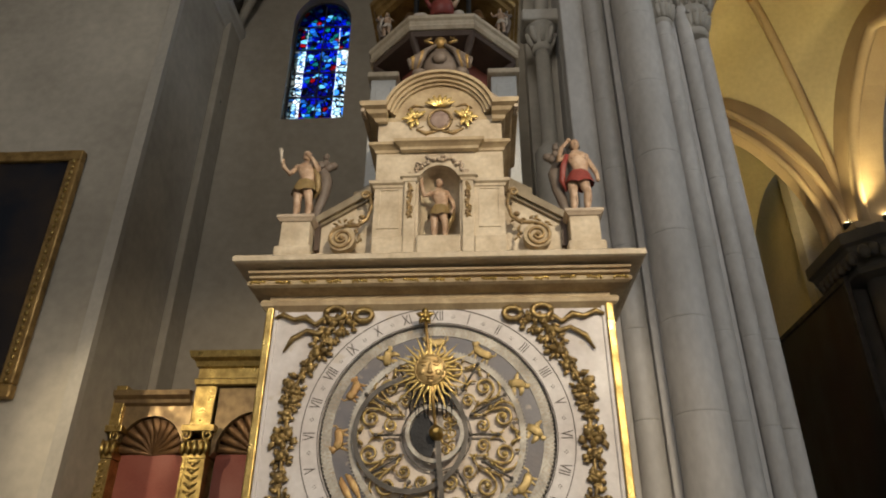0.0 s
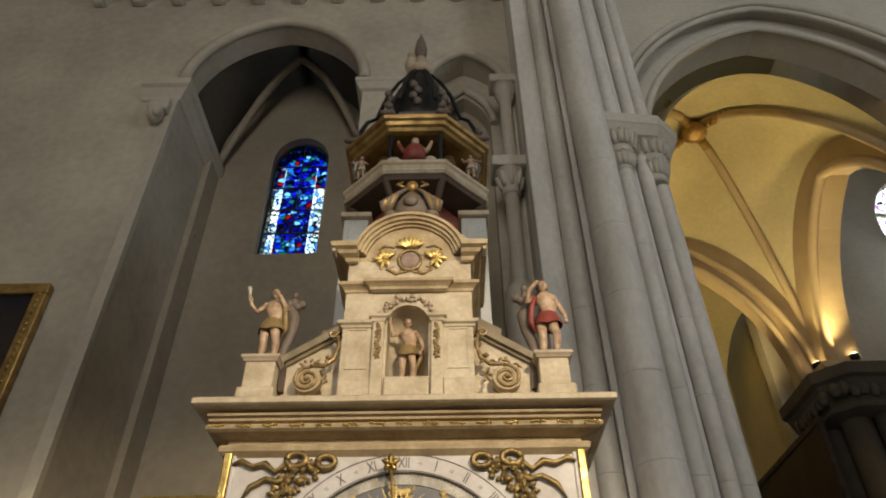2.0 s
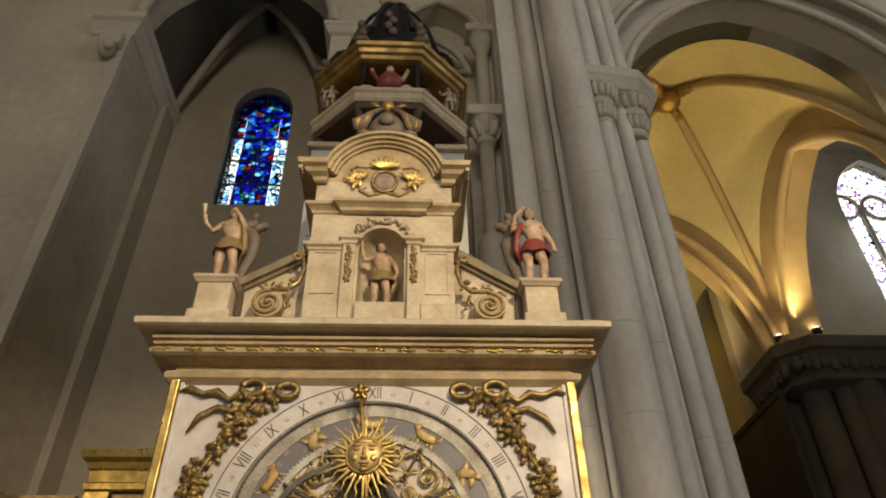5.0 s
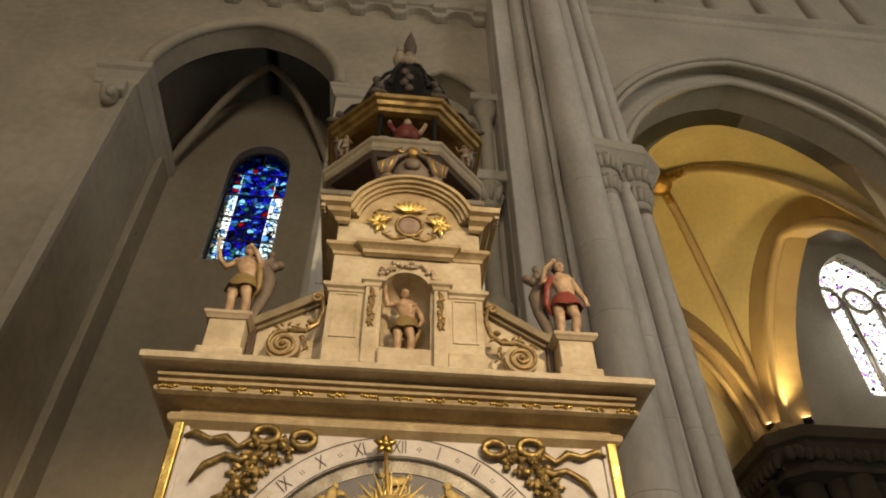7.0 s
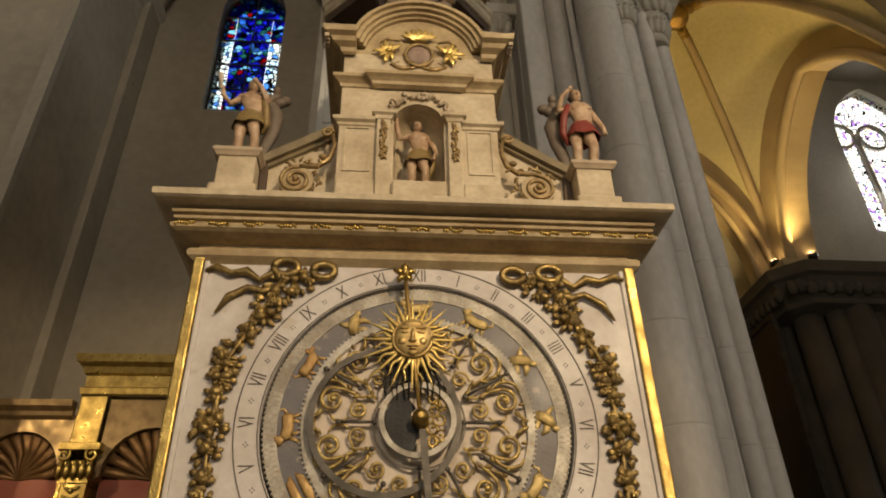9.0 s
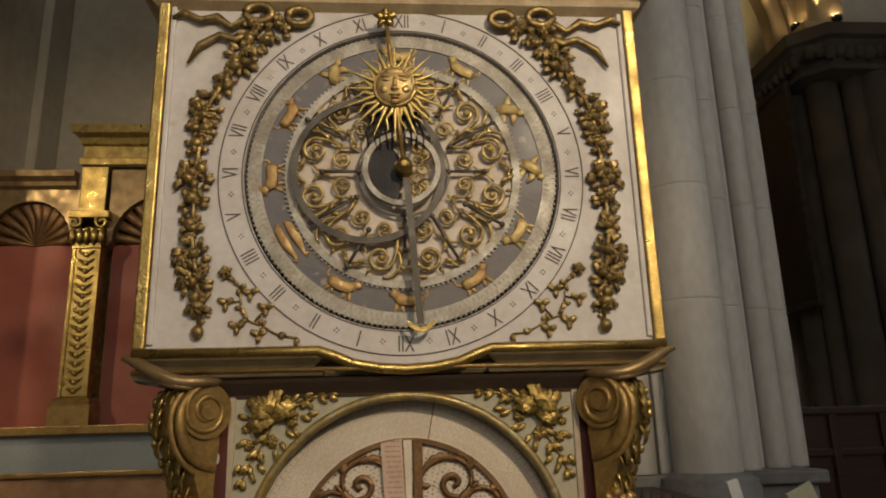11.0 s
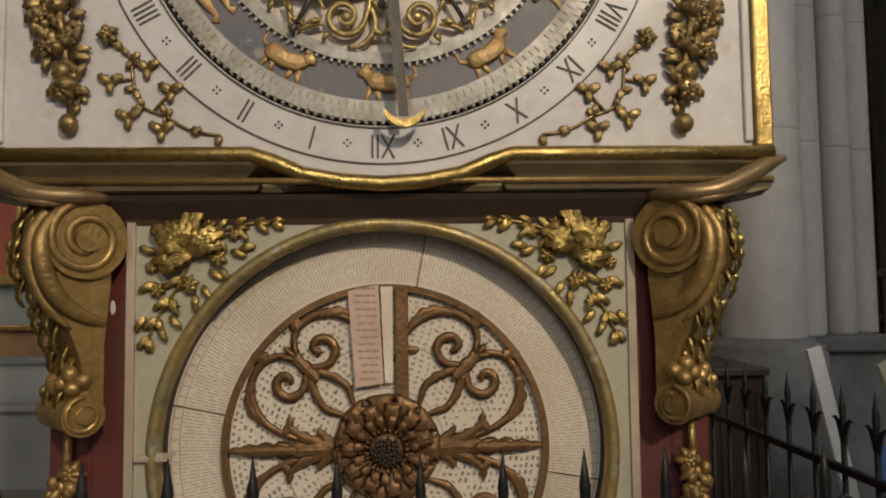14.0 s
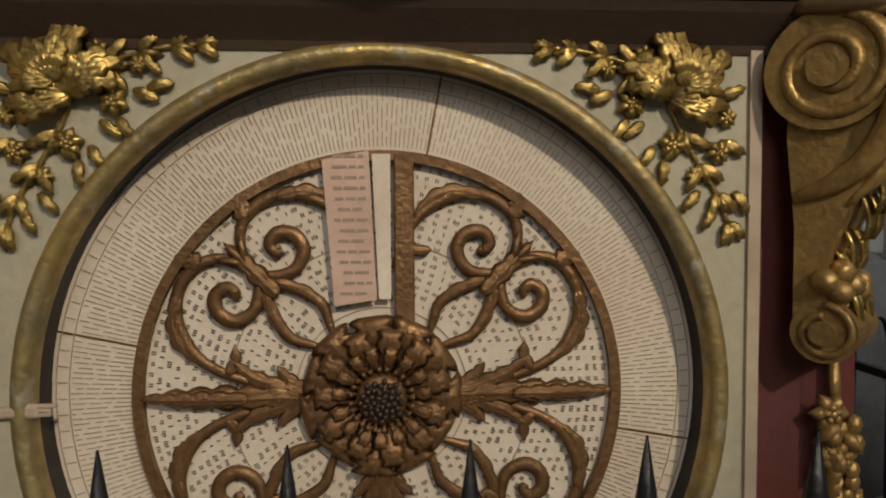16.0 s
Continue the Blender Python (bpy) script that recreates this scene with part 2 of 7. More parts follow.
def slab(bm, outer, holes, y0, y1):
    """A plate upright along x and z, from y0 to y1, with holes through it. Points are (x, z)."""
    loops = [outer, *holes]
    rims = []
    tmp = bmesh.new()
    for lp in loops:
        vs = [tmp.verts.new((x, 0, z)) for x, z in lp]
        for a, b in zip(vs, vs[1:] + vs[:1]):
            tmp.edges.new((a, b))
    bmesh.ops.triangle_fill(tmp, use_beauty=True, use_dissolve=False, edges=tmp.edges[:])
    tmp.verts.index_update()
    tris = [[(v.co.x, v.co.z) for v in f.verts] for f in tmp.faces]
    tmp.free()
    seen = {}

    def v(x, y, z):
        k = (round(x, 5), y, round(z, 5))
        if k not in seen:
            seen[k] = bm.verts.new((x, y, z))
        return seen[k]
    for t in tris:
        a = sum(t[i][0] * t[(i + 1) % 3][1] - t[(i + 1) % 3][0] * t[i][1] for i in range(3))
        t = t if a > 0 else t[::-1]
        for y, order in ((y0, t), (y1, t[::-1])):
            try:
                bm.faces.new([v(x, y, z) for x, z in order])
            except ValueError:
                pass
    for lp in loops:
        for (xa, za), (xb, zb) in zip(lp, lp[1:] + lp[:1]):
            try:
                bm.faces.new([v(xa, y0, za), v(xb, y0, zb), v(xb, y1, zb), v(xa, y1, za)])
            except ValueError:
                pass
    bmesh.ops.recalc_face_normals(bm, faces=bm.faces[:])
    return bm


def arc(cx, cz, r, a0, a1, n, rz=None):
    rz = rz or r
    return [(cx + r * math.cos(radians(a0 + (a1 - a0) * i / n)), cz + rz * math.sin(radians(a0 + (a1 - a0) * i / n))) for i in range(n + 1)]


def ring_pts(cx, cz, r, n):
    return arc(cx, cz, r, 0, 360, n)[:-1]


def disc_ring(bm, cx, cz, r0, r1, y0, y1, n=64):
    """A flat ring (or disc, with r0 = 0) facing the front."""
    lp = []
    for r, y in ((r1, y1), (r1, y0), (r0, y0), (r0, y1)):
        lp.append([bm.verts.new((cx + r * math.cos(2 * math.pi * i / n), y, cz + r * math.sin(2 * math.pi * i / n))) for i in range(n)] if r > 1e-6 else None)
    for a, b in ((0, 1), (1, 2), (2, 3), (3, 0)):
        if lp[a] and lp[b]:
            for i in range(n):
                bm.faces.new((lp[a][i], lp[a][(i + 1) % n], lp[b][(i + 1) % n], lp[b][i]))
        elif lp[a]:
            bm.faces.new(lp[a])
        elif lp[b]:
            bm.faces.new(lp[b])
    bmesh.ops.recalc_face_normals(bm, faces=bm.faces[:])
    return bm


def pointed(x0, x1, spring, rise, n=10):
    """Points of a pointed arch from (x0, spring) over the top to (x1, spring)."""
    half, mid = (x1 - x0) / 2, (x0 + x1) / 2
    r = (half * half + rise * rise) / (2 * half)
    top = math.degrees(math.asin(min(1, rise / r)))
    left = [(x0 + r - r * math.cos(radians(top * i / n)), spring + r * math.sin(radians(top * i / n))) for i in range(n + 1)]
    return left + [(2 * mid - x, z) for x, z in left[-2::-1]]


def tube(bm, pts, rad, sides=6, flat=1.0, mi=0):
    """A tube along points; rad is a number or one for each point; flat squeezes it along y."""
    pts = [Vector(p) for p in pts]
    rings = []
    up = Vector((0, 1, 0))
    for i, p in enumerate(pts):
        d = (pts[min(i + 1, len(pts) - 1)] - pts[max(i - 1, 0)]).normalized()
        a = up - d * up.dot(d)
        if a.length < 0.05:
            a = Vector((1, 0, 0)) - d * d.x
        a.normalize()
        b = d.cross(a)
        r = rad[i] if isinstance(rad, (list, tuple)) else rad
        rings.append([bm.verts.new(p + a * (r * flat * math.cos(2 * math.pi * k / sides)) + b * (r * math.sin(2 * math.pi * k / sides))) for k in range(sides)])
    for r0, r1 in zip(rings, rings[1:]):
        for k in range(sides):
            f = bm.faces.new((r0[k], r0[(k + 1) % sides], r1[(k + 1) % sides], r1[k]))
            f.smooth, f.material_index = True, mi
    for r0 in (rings[0][::-1], rings[-1]):
        bm.faces.new(r0).material_index = mi
    return bm


def lathe(bm, prof, cx, cy, n=24, a0=0, a1=360, mi=0):
    """Turn a profile of (radius, z) about an upright axis."""
    full = abs(a1 - a0) >= 360
    cnt = n if full else n + 1
    rings = [[bm.verts.new((cx + r * math.cos(radians(a0 + (a1 - a0) * i / n)), cy + r * math.sin(radians(a0 + (a1 - a0) * i / n)), z)) for i in range(cnt)] for r, z in prof]
    for p, q in zip(rings, rings[1:]):
        for i in range(n):
            j = (i + 1) % cnt
            f = bm.faces.new((p[i], p[j], q[j], q[i]))
            f.smooth, f.material_index = True, mi
    if full:
        for r0 in (rings[0][::-1], rings[-1]):
            bm.faces.new(r0).material_index = mi
    return bm


def mould(bm, path, prof, closed=False, mi=0):
    """Run a profile of (out, z) along a plan path of (x, y), mitred; out is to the right of the way."""
    n = len(path)
    P = [Vector(p) for p in path]
    rows = []
    for i in range(n):
        da = (P[i] - P[i - 1]).normalized() if (i or closed) else (P[1] - P[0]).normalized()
        db = (P[(i + 1) % n] - P[i]).normalized() if (i < n - 1 or closed) else da
        na, nb = Vector((da.y, -da.x)), Vector((db.y, -db.x))
        m = (na + nb).normalized()
        m /= max(0.3, m.dot(na))
        rows.append([bm.verts.new((P[i].x + m.x * o, P[i].y + m.y * o, z)) for o, z in prof])
    for i in range(n if closed else n - 1):
        a, b = rows[i], rows[(i + 1) % n]
        for k in range(len(prof) - 1):
            bm.faces.new((a[k], b[k], b[k + 1], a[k + 1])).material_index = mi
    if not closed:
        bm.faces.new(rows[0][::-1])
        bm.faces.new(rows[-1])
    bmesh.ops.recalc_face_normals(bm, faces=bm.faces[:])
    return bm


def blob(bm, c, r, turn=(0, 0, 0), u=8, v=5, mi=0):
    """A rounded lump with radii r = (rx, ry, rz)."""
    m = Matrix.Translation(c) @ Euler([radians(a) for a in turn]).to_matrix().to_4x4() @ Matrix.Diagonal((*r, 1))
    g = bmesh.ops.create_uvsphere(bm, u_segments=u, v_segments=v, radius=1, matrix=m)
    for w in g["verts"]:
        for f in w.link_faces:
            f.smooth, f.material_index = True, mi
    return bm


def leaf(bm, x, y, z, ang, length, width, lift=0.02, mi=0):
    """A pointed leaf on an upright face, in the direction ang (degrees from +x towards +z), ridged and arched forward."""
    c, s = math.cos(radians(ang)), math.sin(radians(ang))
    rows = []
    for t, w, h in ((0, 0.15, 0.3), (0.3, 1.0, 0.9), (0.65, 0.8, 1.0), (1.0, 0.05, 0.25)):
        px, pz = x + c * length * t, z + s * length * t
        o = width / 2 * w
        rows.append([bm.verts.new((px - s * o * k, y - lift * h * (1.0 if k == 0 else 0.45), pz + c * o * k)) for k in (-1, 0, 1)] + [bm.verts.new((px, y + 0.004, pz))])
    for a, b in zip(rows, rows[1:]):
        for i in range(4):
            j = (i + 1) % 4
            f = bm.faces.new((a[i], a[j], b[j], b[i]))
            f.smooth, f.material_index = True, mi
    bm.faces.new(rows[0][::-1])
    bm.faces.new(rows[-1])
    return bm


def acanthus(bm, pts, width, lobes=4, lift=0.02, tip=0.12, mi=0, broad=False):
    """A carved leaf with lobed edges and a grooved rib along a run of points on an upright face."""
    P = [Vector(p) for p in pts]
    n = max(8, lobes * 4)
    rows = []
    for i in range(n + 1):
        t = i / n
        f = t * (len(P) - 1)
        k = min(int(f), len(P) - 2)
        p = P[k].lerp(P[k + 1], f - k)
        d = (P[min(k + 1, len(P) - 1)] - P[max(k - 1, 0) if f - k < 0.5 else k]).normalized()
        side = Vector((-d.z, 0, d.x)).normalized()
        form = math.sin(math.pi * (0.12 + 0.56 * t)) if broad else math.sin(math.pi * min(1, 0.18 + 0.82 * t)) ** 0.7
        w = width / 2 * (tip + (1 - tip) * form) * (0.66 + 0.34 * abs(math.sin(math.pi * lobes * t)))
        out = Vector((0, -1, 0))
        rows.append([bm.verts.new(p + side * (w * k2) + out * (lift * h * (1 - 0.5 * t))) for k2, h in ((-1, 0.15), (-0.55, 0.8), (-0.2, 0.45), (0, 1.0), (0.2, 0.45), (0.55, 0.8), (1, 0.15))] + [bm.verts.new(p - out * 0.004)])
    for a, b in zip(rows, rows[1:]):
        for i in range(8):
            q = bm.faces.new((a[i], a[(i + 1) % 8], b[(i + 1) % 8], b[i]))
            q.smooth, q.material_index = True, mi
    bm.faces.new(rows[0][::-1])
    bm.faces.new(rows[-1])
    return bm


def flower(bm, x, y, z, r, petals=6, turn=0, mi=0):
    """A small carved flower: cupped petals round a button."""
    for k in range(petals):
        leaf(bm, x, y - 0.004, z, turn + 360 * k / petals, r, r * 0.85, r * 0.55, mi)
    for k in range(petals - 1):
        leaf(bm, x, y - 0.004 - r * 0.3, z, turn + 25 + 360 * k / (petals - 1), r * 0.6, r * 0.5, r * 0.35, mi)
    blob(bm, (x, y - r * 0.5, z), (r * 0.26, r * 0.25, r * 0.26), u=7, v=5, mi=mi)
    return bm


def spiral(cx, cz, y, r0, r1, a0, turns, n=26):
    """Points of a flat spiral from radius r0 to r1, starting at the angle a0."""
    return [(cx + (r0 + (r1 - r0) * i / n) * math.cos(radians(a0 + 360 * turns * i / n)), y, cz + (r0 + (r1 - r0) * i / n) * math.sin(radians(a0 + 360 * turns * i / n))) for i in range(n + 1)]

SHIELD = material("faded_shield_paint", (0.36, 0.27, 0.23), 0.6, second=(0.22, 0.15, 0.12), scale=12, amount=0.9, grain=50)
MOULDING = material("olive_brown_moulding", (0.25, 0.20, 0.12), 0.45, second=(0.15, 0.11, 0.065), scale=8, amount=0.8)
CARVING = material("worn_gilt_carving", (0.42, 0.30, 0.14), 0.45, 0.5, second=(0.20, 0.13, 0.07), scale=30, amount=0.9, grain=70)
# pier base darker than its shafts: shade is mixed into this stone colour
BASE_STONE = material("shade_darkened_base_stone", (0.27, 0.265, 0.26), 0.7, second=(0.16, 0.155, 0.15), scale=3, amount=0.9, grain=20, grain_amount=0.2)

DARK_BRONZE = material("blackened_bronze", (0.06, 0.04, 0.03), 0.5, 0.5, scale=20)
SUN_GILT = material("satin_gilding", (0.62, 0.45, 0.2), 0.45, 0.75, second=(0.42, 0.28, 0.12), scale=14, amount=0.8, grain=60, bump=0.2, bump_scale=80)
BRIGHT_GILT = material("bright_gilding", (0.72, 0.54, 0.2), 0.4, 0.7, second=(0.45, 0.31, 0.1), scale=10, amount=0.7, grain=60)
PALE_GILT = material("pale_gilding", (0.66, 0.50, 0.22), 0.5, 0.3, second=(0.45, 0.32, 0.13), scale=18, amount=0.9, bump=0.4, bump_scale=60)
SPIDER_GILT = material("openwork_gilding", (0.62, 0.46, 0.17), 0.4, 0.55, second=(0.22, 0.15, 0.07), scale=26, amount=1.0, grain=60, grain_amount=0.3, bump=0.3, bump_scale=90)
GARLAND_GILT = material("aged_garland_gilding", (0.44, 0.31, 0.12), 0.4, 0.7, second=(0.16, 0.11, 0.05), scale=22, amount=1.0, grain=55, grain_amount=0.4, bump=0.4, bump_scale=70)
BOUQUET_GILT = material("carved_gilding", (0.60, 0.43, 0.14), 0.4, 0.8, second=(0.22, 0.15, 0.05), scale=24, amount=1.0, grain=60, grain_amount=0.35, bump=0.3, bump_scale=90)
DIAL_PALE = material("pale_pink_dial_paint", (0.68, 0.60, 0.52), 0.6, second=(0.55, 0.46, 0.40), scale=8, amount=0.8, grain=40)
WORN_GILT = material("worn_rim_gilding", (0.54, 0.39, 0.14), 0.45, 0.6, second=(0.30, 0.25, 0.14), scale=7, amount=1.0, grain=40, grain_amount=0.35, bump=0.35, bump_scale=60, worn=(0.40, 0.36, 0.26), worn_at=0.6)
BROWN_GILT = material("brown_gilding", (0.33, 0.23, 0.11), 0.42, 0.6, second=(0.2, 0.13, 0.07), scale=8, amount=0.9, grain=50)

LAMP_GLOW = bpy.data.materials.new("glowing_lens")
LAMP_GLOW.use_nodes = True
LAMP_GLOW.node_tree.nodes["Principled BSDF"].inputs["Emission Color"].default_value = (1.0, 0.75, 0.4, 1)
LAMP_GLOW.node_tree.nodes["Principled BSDF"].inputs["Emission Strength"].default_value = 6.0

# ---- the church round the clock ----
WALL_Y, BACK_Y = 3.3, 5.3


def structure(ob, label, category):
    return tagged(ob, label, category, kind="structure")


structure(part("floor", box(bmesh.new(), -9, 16, -14, 16, -0.3, 0), FLOOR_STONE), "unseen stone floor of the church, pale to bounce light", "floor")
# unseen shell without openings, added to shut out the sky and bounce light
structure(part("ceiling", box(bmesh.new(), -9.4, 16.4, -14.4, 3.3, 19, 19.4), PLASTER), "unseen plastered ceiling added to close the hall", "ceiling")
structure(part("wall_west", box(bmesh.new(), -9.4, -9, -14, 5.8, 0, 19), PLASTER), "unseen plastered side wall added to close the hall", "wall")
structure(part("wall_east", box(bmesh.new(), 13, 13.4, -14, 3.3, 0, 19), PLASTER), "unseen plastered side wall added to close the hall", "wall")
structure(part("wall_south", box(bmesh.new(), -9, 13, -14.4, -14, 0, 19), PLASTER), "unseen plastered end wall added to close the hall", "wall")

# wall behind the clock, with the tall recess, the small blind arch and the wide nave arch
REC = (-4.2, -1.12)
rec_hole = [(REC[0], 0.0)] + pointed(*REC, 11.5, 1.85, 12) + [(REC[1], 0.0)]
small_hole = [(-0.1, 6.0)] + pointed(-0.1, 1.3, 11.25, 1.05, 10) + [(1.3, 6.0)]
wall_outer = [(-9, 0.0), (REC[0], 0.0)] + rec_hole[1:-1] + [(REC[1], 0.0), (2.4, 0.0), (2.4, 19), (-9, 19)]
bm = slab(bmesh.new(), wall_outer, [small_hole], WALL_Y, WALL_Y + 0.45)
wall_n = structure(part("wall_north", bm, PLASTER), "greyish plastered wall with a tall pointed recess", "wall")
nave_outer = [(2.4, 0.0), (3.35, 0.0), (3.35, 10.2), (3.12, 10.2)] + pointed(3.12, 9.18, 10.2, 3.55, 16) + [(9.18, 0.0), (16, 0.0), (16, 19), (2.4, 19)]
structure(part("wall_nave", slab(bmesh.new(), nave_outer, [], WALL_Y, WALL_Y + 0.3), WALL_STONE), "pale stone wall over the wide nave arch", "wall")
nave_inner = [(2.6, 0.0), (3.42, 0.0), (3.42, 10.2)] + pointed(3.62, 8.8, 10.2, 3.2, 16) + [(8.8, 0.0), (16, 0.0), (16, 15), (2.6, 15)]
structure(part("nave_arch", slab(bmesh.new(), nave_inner, [], WALL_Y + 0.3, WALL_Y + 0.9), WALL_STONE), "inner order of the pointed stone nave arch", "arch")


def archivolt(name, pts, y, r, mat, label):
    """A round moulding that follows an arch."""
    return structure(part(name, tube(bmesh.new(), [(x, y, z) for x, z in pts], r, 8), mat), label, "moulding")


archivolt("nave_arch_moulding", pointed(3.07, 9.23, 10.2, 3.6, 16), WALL_Y, 0.075, WALL_STONE, "round stone moulding along the nave arch")
archivolt("nave_arch_moulding", pointed(3.2, 9.1, 10.2, 3.47, 16), WALL_Y + 0.05, 0.06, WALL_STONE, "round stone moulding along the nave arch")
archivolt("nave_arch_moulding", pointed(3.6, 8.82, 10.2, 3.22, 16), WALL_Y + 0.31, 0.07, WALL_STONE, "round stone moulding along the inner arch")
archivolt("recess_arch_moulding", pointed(REC[0] - 0.02, REC[1] + 0.02, 11.6, 1.8, 12), WALL_Y - 0.02, 0.1, PLASTER, "plastered rim of the recess arch")
archivolt("small_arch_moulding", pointed(-0.12, 1.32, 11.3, 1.05, 10), WALL_Y - 0.01, 0.08, PLASTER, "plastered rim of the small blind arch")
archivolt("small_arch_moulding", pointed(0.12, 1.1, 10.9, 0.9, 10), WALL_Y + 0.4, 0.07, WALL_STONE, "inner rim of the small blind arch")

# the recess: reveals, back wall with its window, pointed vault
win = [(-3.1, 9.42), (-2.02, 9.42), (-2.02, 11.75)] + arc(-2.56, 11.75, 0.54, 0, 180, 14, 0.66)[1:-1] + [(-3.1, 11.75)]
bm = slab(bmesh.new(), [(REC[0] - 0.4, 0.0), (REC[1] + 0.4, 0.0), (REC[1] + 0.4, 16), (REC[0] - 0.4, 16)], [win], BACK_Y, BACK_Y + 0.5)
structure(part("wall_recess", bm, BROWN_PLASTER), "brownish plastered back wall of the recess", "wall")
structure(part("wall_reveal", box(bmesh.new(), REC[0] - 0.4, REC[0], WALL_Y + 0.45, BACK_Y, 0, 15), PLASTER), "plastered side of the recess", "wall")
structure(part("wall_reveal", box(bmesh.new(), REC[1], REC[1] + 0.4, WALL_Y + 0.45, BACK_Y, 0, 15), PLASTER), "plastered side of the recess", "wall")
bm = bmesh.new()
pts = pointed(REC[0], REC[1], 11.6, 2.3, 12)
rows = [[bm.verts.new((x, y, z + 0.25)) for x, z in pts] for y in (WALL_Y + 0.4, BACK_Y + 0.05)]
for i in range(len(pts) - 1):
    bm.faces.new((rows[0][i], rows[0][i + 1], rows[1][i + 1], rows[1][i])).smooth = True
bmesh.ops.solidify(bm, geom=bm.faces[:], thickness=0.2)
structure(part("ceiling", bm, BROWN_PLASTER), "brown pointed vault of the recess, shade in its colour", "ceiling")
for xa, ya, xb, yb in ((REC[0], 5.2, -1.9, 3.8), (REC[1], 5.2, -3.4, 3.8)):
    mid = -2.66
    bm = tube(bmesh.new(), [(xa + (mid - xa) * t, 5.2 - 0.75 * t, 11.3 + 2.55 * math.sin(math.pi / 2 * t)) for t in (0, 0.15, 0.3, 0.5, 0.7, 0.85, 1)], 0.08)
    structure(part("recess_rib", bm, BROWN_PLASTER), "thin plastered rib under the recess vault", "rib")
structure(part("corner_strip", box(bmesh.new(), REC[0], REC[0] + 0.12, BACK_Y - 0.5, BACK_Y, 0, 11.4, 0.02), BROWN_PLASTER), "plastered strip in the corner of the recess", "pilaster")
# streak of light along the recess edge, put into the shape of a strip
bm = bmesh.new()
V = [bm.verts.new((x, y, z)) for z in (0, 11.3) for x, y in ((REC[0] - 0.18, WALL_Y + 0.01), (REC[0] - 0.17, WALL_Y - 0.012), (REC[0] + 0.012, WALL_Y - 0.05), (REC[0] + 0.012, WALL_Y + 0.06))]
for q in ((0, 1, 5, 4), (1, 2, 6, 5), (2, 3, 7, 6), (3, 0, 4, 7), (3, 2, 1, 0), (4, 5, 6, 7)):
    bm.faces.new([V[i] for i in q])
bmesh.ops.recalc_face_normals(bm, faces=bm.faces[:])
structure(part("edge_strip", bm, WALL_STONE), "angled edge strip of the recess, shaped to catch light", "trim")
structure(part("impost", mould(bmesh.new(), [(REC[0] - 0.62, WALL_Y), (REC[0], WALL_Y), (REC[0], BACK_Y)], [(0, 11.1), (0.04, 11.12), (0.06, 11.2), (0.14, 11.32), (0.2, 11.36), (0.2, 11.5), (0, 11.52)]), WALL_STONE), "moulded stone impost of the recess arch", "impost")
structure(part("impost", mould(bmesh.new(), [(REC[1], BACK_Y), (REC[1], WALL_Y), (-0.1, WALL_Y), (-0.1, WALL_Y + 0.4)], [(0, 11.3), (0.05, 11.33), (0.1, 11.45), (0.12, 11.47), (0.12, 11.55), (0, 11.55)]), WALL_STONE), "moulded stone impost between the arches", "impost")
bm = bmesh.new()
box(bm, -4.56, -4.24, WALL_Y - 0.2, WALL_Y, 10.72, 11.0, 0.03)
blob(bm, (-4.42, WALL_Y - 0.14, 10.66), (0.13, 0.16, 0.2))
blob(bm, (-4.35, WALL_Y - 0.24, 10.6), (0.08, 0.09, 0.11))
blob(bm, (-4.48, WALL_Y - 0.22, 10.72), (0.06, 0.07, 0.07))
tagged(part("corbel", bm, WALL_STONE), "weathered carved stone corbel under the impost", "corbel")
structure(part("wall_blind", box(bmesh.new(), -0.5, 1.7, WALL_Y + 0.75, WALL_Y + 1.0, 5, 13.5), BROWN_PLASTER), "back of the small blind arch, shade in its colour", "wall")
bm = slab(bmesh.new(), [(-0.3, 6), (1.6, 6), (1.6, 13), (-0.3, 13)], [[(0.15, 6.2)] + pointed(0.15, 1.05, 10.8, 0.85, 8) + [(1.05, 6.2)]], WALL_Y + 0.45, WALL_Y + 0.75)
structure(part("blind_arch", bm, PLASTER), "inner order of the small blind arch", "arch")

# stained window of the recess
win_ob = structure(thing("window_1", "tall arched stained-glass window, deep blue with pale borders", "window"), "", "")
part("window_frame", slab(bmesh.new(), win, [[(-3.06, 9.46), (-2.06, 9.46), (-2.06, 11.75)] + arc(-2.56, 11.75, 0.5, 0, 180, 14, 0.62)[1:-1] + [(-3.06, 11.75)]], BACK_Y + 0.16, BACK_Y + 0.2), LEAD, win_ob)
inner_l, inner_r = -2.86, -2.26
levels = [9.46, 10.03, 10.6, 11.17, 11.75]
for za, zb in zip(levels, levels[1:]):
    part("pane", box(bmesh.new(), inner_l, inner_r, BACK_Y + 0.172, BACK_Y + 0.184, za + 0.014, zb - 0.014), BLUE_GLASS, win_ob).visible_shadow = False
    for xa, xb in ((-3.06, inner_l - 0.008), (inner_r + 0.008, -2.06)):
        part("pane", box(bmesh.new(), xa, xb, BACK_Y + 0.172, BACK_Y + 0.184, za + 0.014, zb - 0.014), EDGE_GLASS if za < 11 else BLUE_GLASS, win_ob).visible_shadow = False
    part("saddle_bar", box(bmesh.new(), -3.06, -2.06, BACK_Y + 0.155, BACK_Y + 0.18, zb - 0.016, zb + 0.016), LEAD, win_ob)
part("pane", slab(bmesh.new(), [(-3.06, 11.77), (-2.06, 11.77)] + arc(-2.56, 11.77, 0.5, 0, 180, 14, 0.6)[1:-1], [], BACK_Y + 0.172, BACK_Y + 0.184), BLUE_GLASS, win_ob).visible_shadow = False
